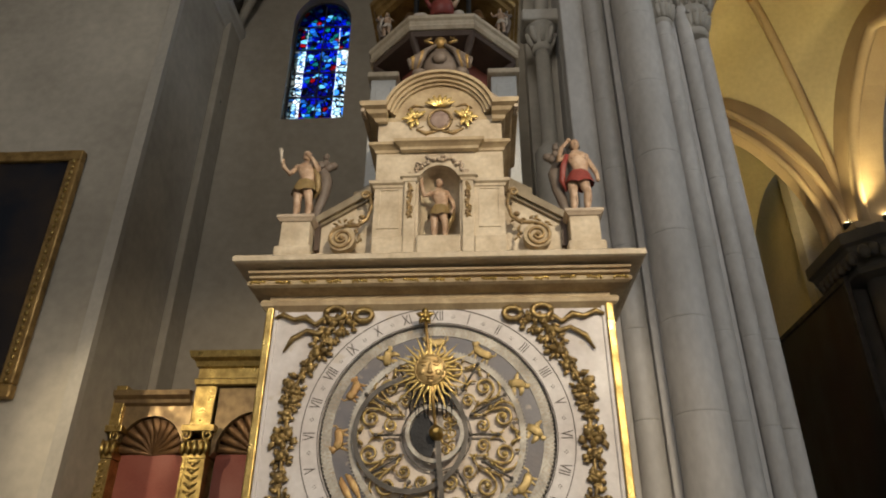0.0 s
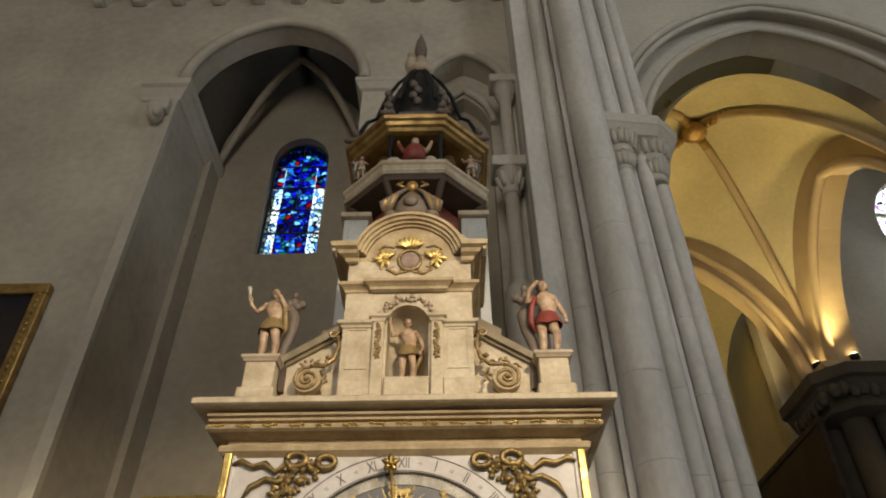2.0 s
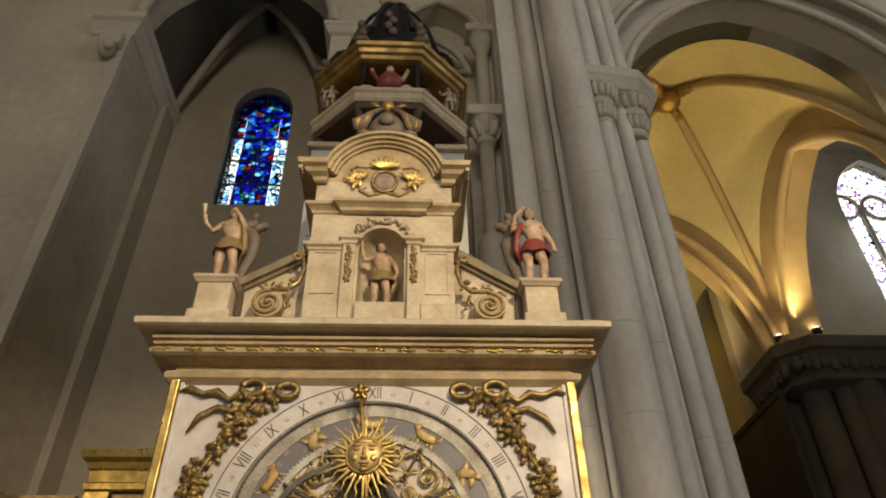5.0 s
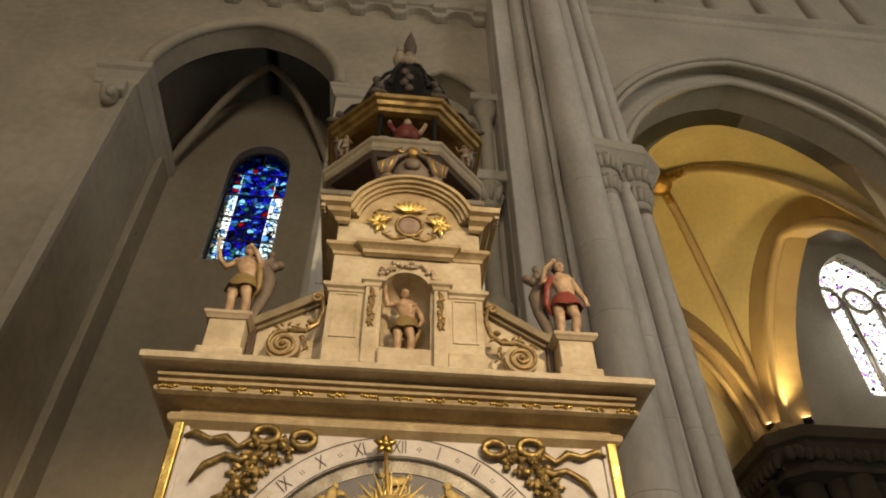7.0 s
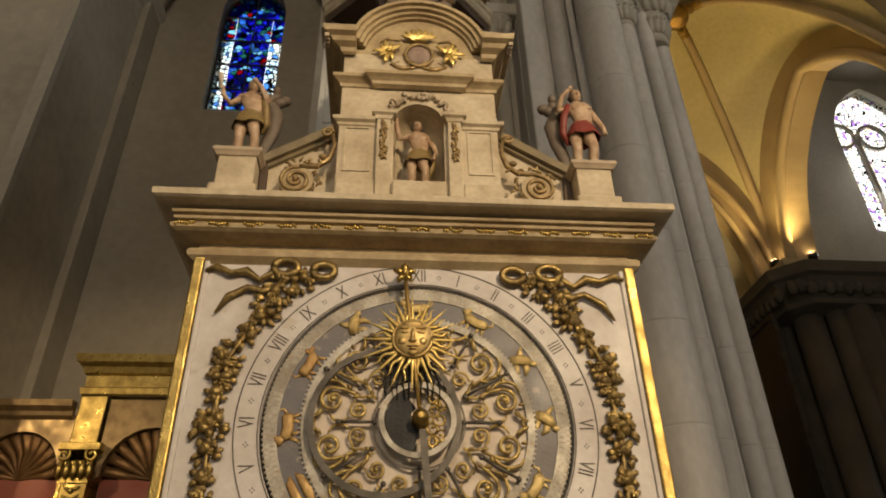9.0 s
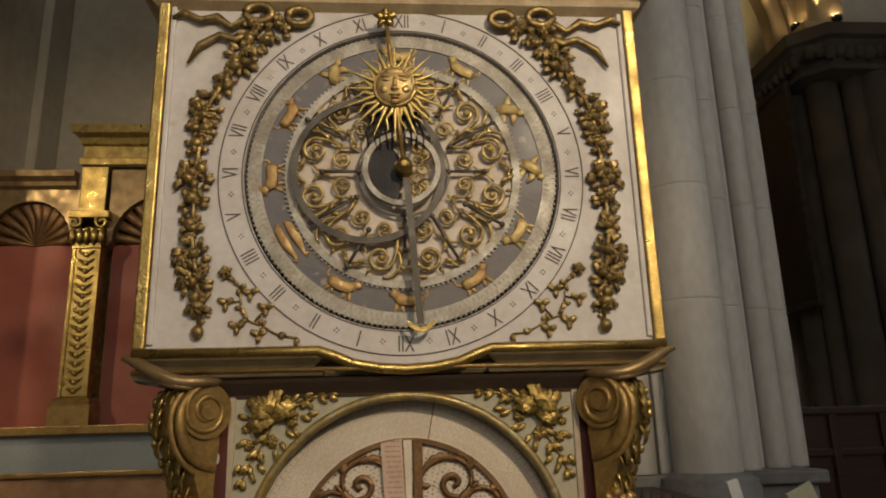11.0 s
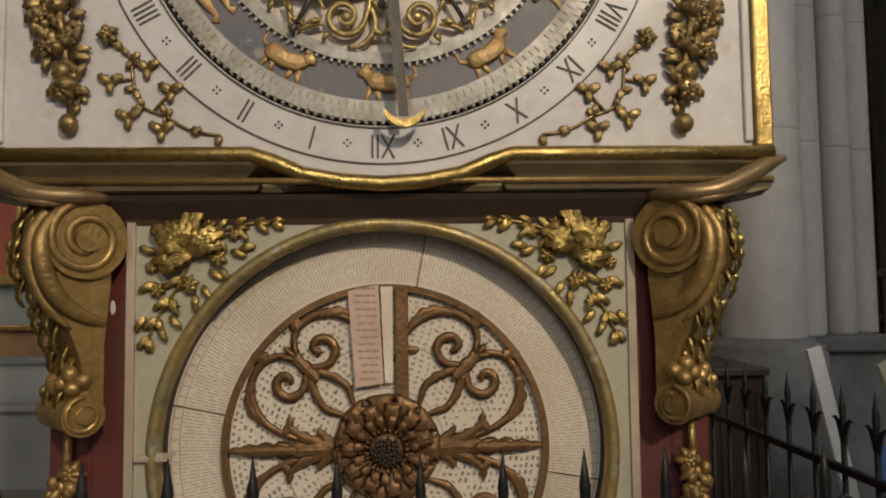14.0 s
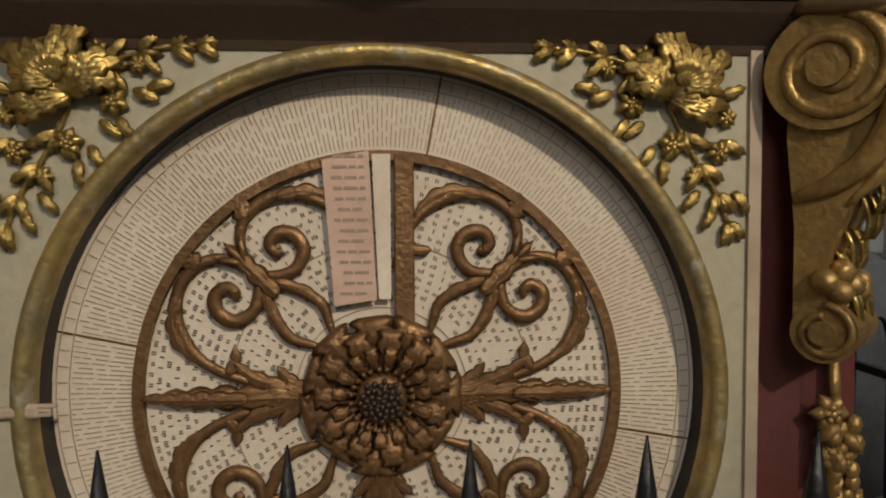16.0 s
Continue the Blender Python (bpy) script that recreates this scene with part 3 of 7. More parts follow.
part("mullion", box(bmesh.new(), -2.57, -2.55, BACK_Y + 0.155, BACK_Y + 0.18, 9.46, 12.3), LEAD, win_ob)

# pale daylight far outside the two windows
for _name, _x0, _x1, _z0, _z1, _y, _c, _s in (("backdrop", -8, 3, 6, 26, 9.5, (0.75, 0.88, 1.0), 0.55), ("backdrop", 9.6, 26, 8, 26, 16.5, (1.0, 1.0, 1.0), 0.8)):
    _m = bpy.data.materials.new("bright_sky")
    _m.use_nodes = True
    _m.node_tree.nodes["Principled BSDF"].inputs["Emission Color"].default_value = (*_c, 1)
    _m.node_tree.nodes["Principled BSDF"].inputs["Emission Strength"].default_value = _s
    structure(part(_name, box(bmesh.new(), _x0, _x1, _y, _y + 0.1, _z0, _z1), _m), "bright sky outside the window", "sky")
peg = tagged(part("wall_hook", tube(bmesh.new(), [(REC[0], 5.02, 9.47), (REC[0] + 0.1, 5.0, 9.47), (REC[0] + 0.1, 5.0, 9.62)], 0.025, 6), IRON), "small black iron hook in the plastered wall", "hook")

# corbel table along the wall top
structure(part("string_course", mould(bmesh.new(), [(-6.6, WALL_Y + 0.2), (-6.6, WALL_Y), (1.45, WALL_Y), (1.45, WALL_Y + 0.2)], [(0, 14.3), (0.2, 14.34), (0.3, 14.45), (0.3, 14.7), (0, 14.75)]), WALL_STONE), "stone string course over the corbels", "moulding")
cb = tagged(part("corbel", box(box(bmesh.new(), -0.13, 0.13, -0.26, 0, 0.16, 0.36, 0.02), -0.1, 0.1, -0.16, 0, 0, 0.17, 0.04), WALL_STONE), "carved stone corbel of the corbel table", "corbel", "corbels of the corbel table")
cb.location = (-6.4, WALL_Y, 14.0)
for i in range(1, 11):
    copy_thing(cb, pose(-6.4 + 0.77 * i, WALL_Y, 14.0))
for i in range(10):
    bm = slab(bmesh.new(), [(0, 0.36), (0, 0)] + [(x, z) for x, z in arc(0.385, 0.02, 0.25, 180, 0, 8)] + [(0.77, 0), (0.77, 0.36)], [], -0.15, 0)
    structure(part("corbel_arch", bm, WALL_STONE), "small round arch between two corbels", "arch").location = (-6.4 + 0.77 * i, WALL_Y, 14.02)

# ledge and gallery posts over the nave arch
structure(part("gallery_ledge", mould(bmesh.new(), [(2.9, WALL_Y), (13, WALL_Y)], [(0, 15.05), (0.06, 15.08), (0.1, 15.2), (0.22, 15.26), (0.22, 15.36), (0, 15.38)]), WALL_STONE), "moulded stone ledge under the gallery", "ledge")
post = tagged(part("gallery_post", lathe(bmesh.new(), [(0.16, 0), (0.16, 0.12), (0.11, 0.18), (0.11, 2.2), (0.17, 2.4), (0.17, 2.5)], 0, 0, 12), WALL_STONE), "pale stone post of the gallery", "post", "gallery posts")
post.location = (4.1, WALL_Y - 0.05, 15.37)
for i in range(1, 6):
    copy_thing(post, pose(4.1 + 1.15 * i, WALL_Y - 0.05, 15.37))

# ---- compound pier ----
pier = thing("compound_pier", "tall compound pier of pale limestone shafts and drums", "pier")
joints = [1.35, 2.5, 3.43, 4.35, 5.3, 6.3, 7.3, 8.4, 9.6, 11, 12.6, 14.2, 16, 19]


def drums(cx, cy, r, z0, group, n=20):
    """A shaft of separate drums with a fine joint between them."""
    zs = [z0] + [z for z in joints if z > z0 + 0.2]
    for za, zb in zip(zs, zs[1:]):
        part(group, lathe(bmesh.new(), [(r - 0.004, za), (r, za + 0.004), (r, za + 0.02), (r, zb - 0.02), (r, zb - 0.004), (r - 0.004, zb)], cx, cy, n), PIER_STONE, pier)


part("core", box(bmesh.new(), 1.42, 3.3, 2.92, 3.5, 1.2, 19, 0.02), PIER_STONE, pier)
part("pilaster", box(bmesh.new(), 1.42, 1.72, 2.62, 2.9, 1.2, 19, 0.02), PIER_STONE, pier)
part("fillet", box(bmesh.new(), 1.99, 2.07, 2.56, 2.9, 1.2, 19, 0.012), PIER_STONE, pier)
part("fillet", box(bmesh.new(), 2.55, 2.62, 2.74, 2.95, 1.2, 19, 0.012), PIER_STONE, pier)
part("fillet", box(bmesh.new(), 2.88, 2.95, 2.80, 2.99, 1.2, 19, 0.012), PIER_STONE, pier)
drums(1.85, 2.62, 0.13, 1.2, "shaft_drum")
drums(2.3, 2.42, 0.25, 1.2, "shaft_drum", 28)
drums(2.74, 2.7, 0.115, 1.2, "shaft_drum")
drums(3.07, 2.84, 0.1, 1.2, "shaft_drum")
drums(3.3, 2.98, 0.11, 1.2, "shaft_drum")
bm = bmesh.new()
lathe(bm, [(0.36, 0.0), (0.36, 1.12), (0.34, 1.14), (0.35, 1.17), (0.3, 1.19), (0.27, 1.22)], 2.3, 2.42, 28)
box(bm, 1.42, 3.3, 2.5, 3.4, 1.1, 1.2, 0.02)
box(bm, 1.5, 3.24, 2.56, 3.3, 0, 1.1, 0.03)
part("pier_base", bm, BASE_STONE, pier, "grey stone base, coloured dark for shade")
for cx, cy, zt, r in ((2.74, 2.72, 9.35, 0.115), (3.22, 2.95, 9.35, 0.16)):
    bm = bmesh.new()
    lobes = []
    lathe(bm, [(r, zt - 0.75), (r + 0.03, zt - 0.7), (r + 0.02, zt - 0.62), (r + 0.08, zt - 0.3), (r + 0.16, zt - 0.04), (r + 0.12, zt)], cx, cy, 16)
    for k in range(9):
        a = math.radians(180 + k * 22)
        for zz, rr in ((zt - 0.5, 0.03), (zt - 0.15, 0.11)):
            lobes.append(tube(bmesh.new(), [(cx + (r + rr + o) * math.cos(a), cy + (r + rr + o) * math.sin(a), zz + h) for o, h in ((-0.02, -0.13), (0.0, -0.05), (0.02, 0.04), (0.06, 0.09), (0.07, 0.05))], [0.03, 0.045, 0.045, 0.035, 0.015], 6))
    cap = part("capital", bm, WALL_STONE, pier, "carved leafy stone capital")
    for lobe in lobes:
        part("capital_leaf", lobe, WALL_STONE, cap)
part("abacus", mould(bmesh.new(), [(2.5, 2.9), (2.5, 2.62), (3.3, 2.72), (3.55, 2.95), (3.55, 4.0)], [(0, 9.35), (0.05, 9.37), (0.13, 9.5), (0.15, 9.52), (0.15, 9.7), (0, 9.72)]), WALL_STONE, pier)
bm = bmesh.new()
box(bm, 3.2, 3.4, 2.98, 4.2, 0, 9.36, 0.05)
part("respond", bm, PIER_STONE, pier)

# colonnettes beside the pier, one over the other
col = thing("colonnette", "slender stone colonnette with a leafy capital beside the pier", "column")
bm = lathe(bmesh.new(), [(0.2, 4.0), (0.2, 6.9), (0.13, 7.0), (0.1, 7.06), (0.1, 8.6)], 1.2, 3.05, 14)
part("shaft", bm, WALL_STONE, col)
bm = lathe(bmesh.new(), [(0.1, 8.58), (0.14, 8.62), (0.12, 8.68), (0.2, 8.98), (0.22, 9.0)], 1.2, 3.05, 14)
cap = part("capital", bm, WALL_STONE, col)
for k in range(8):
    a = k * math.pi / 4
    part("capital_leaf", tube(bmesh.new(), [(1.2 + q * math.cos(a), 3.05 + q * math.sin(a), z) for q, z in ((0.12, 8.7), (0.15, 8.8), (0.19, 8.92), (0.22, 8.93))], [0.03, 0.045, 0.04, 0.015], 6), WALL_STONE, cap)
part("abacus", box(bmesh.new(), 0.93, 1.45, 2.82, 3.3, 9.0, 9.2, 0.03), WALL_STONE, col)
col2 = thing("colonnette", "slender upper stone colonnette under the small arch", "column")
part("shaft", lathe(bmesh.new(), [(0.14, 9.2), (0.1, 9.3), (0.1, 10.75), (0.13, 10.8), (0.2, 11.1)], 1.25, 3.15, 14), WALL_STONE, col2)
part("abacus", box(bmesh.new(), 1.0, 1.45, 2.95, 3.3, 11.1, 11.28, 0.03), WALL_STONE, col2)

# ---- the aisle beyond the nave arch ----
AX0, AX1, AY0, AY1, SPR, CRN, EDGE = 3.6, 8.5, 4.15, 9.5, 9.05, 14.3, 12.75


def vault(x0, x1, y0, y1, spring, crown, mat, label):
    bm = bmesh.new()
    n = 28

    def h(t, e):
        u = abs(2 * t - 1)
        top = EDGE + (crown - EDGE) * (1 - abs(2 * e - 1) ** 2)
        return spring + (top - spring) * math.sqrt(max(0.0, 1 - u ** 1.9))
    g = [[bm.verts.new((x0 + (x1 - x0) * i / n, y0 + (y1 - y0) * j / n, max(h(i / n, j / n), h(j / n, i / n)))) for j in range(n + 1)] for i in range(n + 1)]
    for i in range(n):
        for j in range(n):
            bm.faces.new((g[i][j], g[i][j + 1], g[i + 1][j + 1], g[i + 1][j])).smooth = True
    structure(part("ceiling", bm, mat), label, "ceiling")
    for xa, ya in ((x0, y0), (x1, y0), (x0, y1), (x1, y1)):
        pts = [(xa + ((x0 + x1) / 2 - xa) * t, ya + ((y0 + y1) / 2 - ya) * t, h(t / 2, t / 2) - 0.05) for t in [(k / 16) ** 1.6 for k in range(17)]]
        structure(part("vault_rib", tube(bmesh.new(), pts, 0.1, 8), RIB), "rounded ochre stone rib of the vault", "rib")
    return ((x0 + x1) / 2, (y0 + y1) / 2, crown)


bx, by, bz = vault(AX0, AX1, AY0, AY1, SPR, CRN, VAULT, "ochre-painted ribbed vault of the aisle")
vault(AX0, AX1, AY1 + 0.3, 15.5, SPR, CRN, VAULT, "ochre-painted ribbed vault of the next aisle bay")
bm = lathe(bmesh.new(), [(0.12, bz - 0.32), (0.28, bz - 0.26), (0.3, bz - 0.12), (0.2, bz)], bx, by, 16)
boss = thing("vault_boss", "gilded carved boss where the vault ribs cross", "boss")
part("disc", bm, OLD_GOLD, boss)
for sx, sy in ((1, 1), (1, -1), (-1, 1), (-1, -1)):
    bm = bmesh.new()
    for k in range(8):
        t = 0.1 + k * 0.035
        blob(bm, (bx + sx * (AX1 - AX0) / 2 * t, by + sy * (AY1 - AY0) / 2 * t, bz - 0.17 - 0.014 * k), (0.12, 0.12, 0.1), u=6, v=4)
    part("gilded_band", bm, OLD_GOLD, boss)
for ya, yb, inset in ((AY1 - 0.2, AY1 + 0.5, 0.0), (AY1 - 0.05, AY1 + 0.35, 0.3)):
    rise = EDGE - SPR - 0.05 - inset
    bm = slab(bmesh.new(), [(AX0 - 0.3, SPR), (AX0 - 0.3, 15), (AX1 + 0.2, 15), (AX1 + 0.2, SPR)] + pointed(AX0 + 0.05 + inset, AX1 - 0.3 - inset, SPR, rise, 14)[::-1], [], ya, yb)
    structure(part("transverse_arch", bm, RIB), "broad ochre stone arch across the aisle", "arch")
    archivolt("arch_roll", pointed(AX0 + 0.03 + inset, AX1 - 0.28 - inset, SPR, rise + 0.02, 14), ya, 0.08, RIB, "round roll along the broad arch")
# arch towards the side chapel, along y
side = [(AY0, SPR), (AY0, 16), (AY1 + 0.4, 16), (AY1 + 0.4, SPR)] + pointed(AY0 + 0.25, AY1 - 0.75, SPR, EDGE - SPR - 0.35, 14)[::-1]
m = Matrix(((0, 1, 0, 0), (1, 0, 0, 0), (0, 0, 1, 0), (0, 0, 0, 1)))
bm = slab(bmesh.new(), side, [], AX1 - 0.2, AX1 + 0.4)
bm.transform(m)
bmesh.ops.recalc_face_normals(bm, faces=bm.faces[:])
structure(part("side_arch", bm, RIB), "broad ochre stone arch to the side chapel", "arch")
bm = tube(bmesh.new(), [(x, AX1 - 0.2, z) for x, z in pointed(AY0 + 0.22, AY1 - 0.72, SPR, EDGE - SPR - 0.33, 14)], 0.12, 8)
bm.transform(m)
structure(part("arch_roll", bm, RIB), "round roll along the side arch", "moulding")
# hidden cover, added to keep sky light out of the gaps by the vaults
structure(part("ceiling", box(bmesh.new(), 2.4, 9.4, 4.2, 15.8, 16, 16.3), VAULT), "unseen cover over the aisle vaults, blocks the sky", "ceiling")
structure(part("wall_aisle_end", box(bmesh.new(), 2, 12, 15.5, 15.8, 0, 16), VAULT), "ochre end wall of the aisle", "wall")
structure(part("wall_aisle_side", box(bmesh.new(), 2.7, 3.05, 4.2, 15.5, 0, 15), VAULT), "ochre side wall of the aisle", "wall")
structure(part("wall_aisle_outer", box(bmesh.new(), 9.0, 9.3, 11.0, 15.5, 0, 16), VAULT), "ochre outer wall of the far aisle bay", "wall")
chapel_win = [(13.05, 11.9), (15.8, 11.9), (15.8, 15.2)] + pointed(13.05, 15.8, 15.2, 2.1, 8)[::-1][1:-1] + [(13.05, 15.2)]
bm = slab(bmesh.new(), [(8.4, 0.0), (16, 0.0), (16, 18), (8.4, 18)], [chapel_win], 11.6, 12.0)
structure(part("wall_chapel", bm, WALL_STONE), "pale stone wall of the side chapel", "wall")
structure(part("wall_chapel_side", box(bmesh.new(), 16, 16.4, 3.3, 12, 0, 18), WALL_STONE), "pale stone side wall of the chapel", "wall")
structure(part("ceiling", box(bmesh.new(), 8.8, 16, 4.2, 12, 17.6, 18), WALL_STONE), "pale ceiling of the side chapel", "ceiling")
w2 = structure(thing("window_2", "bright pale stained-glass window with stone tracery", "window"), "", "")
part("pane", slab(bmesh.new(), chapel_win, [], 11.78, 11.79), PALE_GLASS, w2).visible_shadow = False
for x in (13.75, 14.8):
    part("mullion", box(bmesh.new(), x - 0.06, x + 0.06, 11.7, 11.85, 11.9, 15.3, 0.02), WALL_STONE, w2)
for cx in (13.25, 14.28, 15.3):
    part("tracery", disc_ring(bmesh.new(), cx, 15.4, 0.4, 0.48, 11.7, 11.8, 24), WALL_STONE, w2)

# aisle pier, its capital and the dark painting beside it
ap = thing("aisle_pier", "compound stone pier with broad capital, coloured dark for aisle shade", "pier")
bm = bmesh.new()
box(bm, 8.5, 10.2, 9.2, 10.9, 0, 8.1, 0.05)
part("core", bm, SHADED_STONE, ap)
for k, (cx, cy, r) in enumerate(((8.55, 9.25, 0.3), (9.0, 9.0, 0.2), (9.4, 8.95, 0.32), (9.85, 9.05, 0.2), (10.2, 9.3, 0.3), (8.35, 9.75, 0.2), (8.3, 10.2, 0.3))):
    part("shaft", lathe(bmesh.new(), [(r + 0.08, 0), (r + 0.08, 0.5), (r, 0.6), (r, 8.1)], cx, cy, 16), SHADED_STONE, ap)
bm = bmesh.new()
mould(bm, [(7.95, 10.6), (7.95, 9.0), (8.4, 8.6), (10.4, 8.6), (10.7, 9.0), (10.7, 10.6)], [(-0.4, 7.95), (-0.02, 8.05), (-0.1, 8.2), (0.1, 8.62), (0.2, 8.67), (0.2, 8.92), (-0.4, 8.97)])
for k in range(14):
    blob(bm, (8.0 + 0.2 * k, 8.62, 8.38 + 0.05 * (k % 2)), (0.13, 0.1, 0.16), u=6, v=4)
for k in range(7):
    blob(bm, (7.92, 9.0 + 0.22 * k, 8.38), (0.1, 0.13, 0.16), u=6, v=4)
part("capital", bm, SHADED_STONE, ap, "carved leafy capital")
bm = bmesh.new()
box(bm, 8.0, 10.65, 8.65, 10.6, 8.94, 9.08)
part("springer", bm, RIB, ap)
for x, y in ((8.1, 9.05), (8.75, 8.72)):
    fl = thing("uplight", "small bright floodlight standing on the capital", "lamp", "uplights on the capital")
    bm = lathe(bmesh.new(), [(0.07, 0), (0.07, 0.04), (0.1, 0.06), (0.11, 0.16)], 0, 0, 12)
    part("housing", bm, IRON, fl)
    part("lens", lathe(bmesh.new(), [(0.09, 0.165), (0.09, 0.175)], 0, 0, 12), LAMP_GLOW, fl, "glowing lamp lens")
    fl.location = (x, y, 9.08)

pic = thing("painting", "large dark oil painting with a reddish glow, black frame", "painting")
part("canvas", box(bmesh.new(), -2.05, 2.05, -0.02, 0.02, -2.15, 2.15), CANVAS_WARM, pic)
for x0, x1, z0, z1 in ((-2.18, 2.18, 2.15, 2.28), (-2.18, 2.18, -2.28, -2.15), (-2.18, -2.05, -2.15, 2.15), (2.05, 2.18, -2.15, 2.15)):
    part("frame_rail", box(bmesh.new(), x0, x1, -0.06, 0.05, z0, z1, 0.015), DARK_VOID, pic)
pic.matrix_world = pose(7.86, 11.45, 5.86, 0, 0, -90)

# dark painting on the left wall
pic = thing("painting", "dark oil painting in a carved gilt frame on the wall", "painting")
part("canvas", box(bmesh.new(), -7.2, -5.07, WALL_Y - 0.07, WALL_Y - 0.01, 4.0, 7.13), CANVAS, pic)
for x0, x1, z0, z1 in ((-7.35, -4.93, 7.1, 7.26), (-7.35, -4.93, 3.9, 4.06), (-7.35, -7.18, 4.06, 7.1), (-5.1, -4.93, 4.06, 7.1)):
    rail = part("frame_rail", box(bmesh.new(), x0, x1, WALL_Y - 0.13, WALL_Y - 0.02, z0, z1, 0.02), OLD_GOLD, pic)
    if z1 - z0 > 1:
        bm = bmesh.new()
        for k in range(34):
            blob(bm, ((x0 + x1) / 2, WALL_Y - 0.135, 4.1 + 0.09 * k), (0.028, 0.022, 0.036), u=6, v=4)
        part("bead_row", bm, GOLD, rail)

# ---- altar retable in the recess ----
RY = 4.05
ret = thing("altar_retable", "gilded altar retable with red panels and shell arches", "altar")
part("body", box(bmesh.new(), -4.15, -1.2, RY + 0.3, BACK_Y, 1.65, 4.25), BROWN_STONE, ret)
for x0, x1 in ((-4.12, -3.25), (-2.91, -1.95)):
    part("red_panel", box(bmesh.new(), x0, x1, RY + 0.2, RY + 0.31, 1.7, 3.5), SALMON, ret, "faded red panel")
for x0, x1, zs in ((-4.12, -3.25, 3.72), (-2.91, -1.95, 3.6)):
    cx, r = (x0 + x1) / 2, (x1 - x0) / 2
    zt = 4.1 if x0 < -3.5 else 4.3
    top = [(x0 - 0.02, zt), (x0 - 0.02, 3.45)] + [(x, z) for x, z in arc(cx, 3.5, r - 0.03, 180, 0, 14, min(r, 0.52))] + [(x1 + 0.02, 3.45), (x1 + 0.02, zt)]
    part("arch_spandrel", slab(bmesh.new(), top, [], RY + 0.05, RY + 0.24), BROWN_GILT, ret)
    bm = bmesh.new()
    for k in range(11):
        a = radians(8 + 164 * k / 10)
        tube(bm, [(cx, RY + 0.2, 3.5), (cx + 0.5 * r * math.cos(a), RY + 0.23, 3.5 + 0.28 * math.sin(a)), (cx + (r - 0.03) * math.cos(a), RY + 0.14, 3.5 + min(r, 0.5) * math.sin(a))], [0.015, 0.04, 0.06], 6)
    part("shell", bm, BRONZE, ret, "ribbed shell in the arch head")
for px in (-3.08, -1.78, -4.2):
    pil = part("pilaster", box(bmesh.new(), px - 0.13, px + 0.13, RY, RY + 0.3, 1.96, 3.42, 0.01), GOLD, ret)
    bm = bmesh.new()
    rnd = random.Random(5)
    for k in range(17):
        z = 2.02 + k * 0.083
        blob(bm, (px, RY - 0.005, z), (0.035, 0.015, 0.03), u=6, v=4)
        for s in (-1, 1):
            leaf(bm, px + s * 0.015, RY, z, 90 - s * 55, 0.085, 0.035, 0.02)
    part("relief", bm, GOLD, pil, "gilt relief of leaves")
    for s in (-1, 1):
        part("edge_fillet", box(bmesh.new(), px + s * 0.12 - 0.015, px + s * 0.12 + 0.015, RY - 0.015, RY + 0.02, 1.97, 3.41), GOLD, pil)
    part("pilaster_base", mould(bmesh.new(), [(px - 0.14, RY + 0.3), (px - 0.14, RY - 0.01), (px + 0.14, RY - 0.01), (px + 0.14, RY + 0.3)], [(0, 1.7), (0.05, 1.7), (0.05, 1.88), (0.03, 1.9), (0.035, 1.93), (0, 1.96)]), OLD_GOLD, ret)
    bm = bmesh.new()
    box(bm, px - 0.14, px + 0.14, RY - 0.02, RY + 0.3, 3.42, 3.62)
    for k in range(5):
        leaf(bm, px - 0.14 + 0.07 * k, RY - 0.02, 3.44, 90, 0.2, 0.09, 0.06)
    for s in (-1, 1):
        tube(bm, spiral(px + s * 0.13, 3.68, RY - 0.04, 0.07, 0.015, 90, s * 1.3, 16), 0.018, 5)
    box(bm, px - 0.2, px + 0.2, RY - 0.06, RY + 0.3, 3.72, 3.8, 0.01)
    part("capital", bm, GOLD, ret, "gilt leafy capital")
    part("impost_block", box(bmesh.new(), px - 0.13, px + 0.13, RY, RY + 0.3, 3.8, 4.3, 0.01), GOLD, ret)
part("wing_cornice", mould(bmesh.new(), [(-4.19, RY + 0.05), (-3.25, RY + 0.05)], [(0, 4.05), (0.05, 4.08), (0.06, 4.12), (0.12, 4.16), (0.13, 4.22), (0, 4.23)]), BROWN_GILT, ret)
part("main_cornice", mould(bmesh.new(), [(-3.2, RY + 0.6), (-3.2, RY - 0.01), (-1.6, RY - 0.01), (-1.6, RY + 0.6)], [(0, 4.28), (0.02, 4.3), (0.03, 4.36), (0.0, 4.38), (0.0, 4.5), (0.03, 4.52), (0.05, 4.58), (0.1, 4.62), (0.12, 4.7), (-0.3, 4.71)]), GOLD, ret)
part("upper_ledge", box(bmesh.new(), -4.2, -1.2, RY - 0.12, BACK_Y, 1.62, 1.7, 0.01), OLD_GOLD, ret)
part("slate_band", box(bmesh.new(), -4.2, -1.2, RY - 0.02, BACK_Y, 1.29, 1.62), SLATE_STONE, ret, "blue-grey marble band")
part("lower_ledge", box(bmesh.new(), -4.2, -1.2, RY - 0.08, BACK_Y, 1.245, 1.29, 0.01), OLD_GOLD, ret)
part("frieze", box(bmesh.new(), -4.2, -1.2, RY - 0.02, BACK_Y, 1.03, 1.245), FRIEZE, ret, "brown painted frieze")
part("frieze_ledge", box(bmesh.new(), -4.2, -1.2, RY - 0.1, BACK_Y, 0.97, 1.03, 0.01), SLATE_STONE, ret)
part("altar_top", box(bmesh.new(), -4.2, -1.2, RY - 0.3, BACK_Y, 0.62, 0.67, 0.015), PALE_STONE, ret)
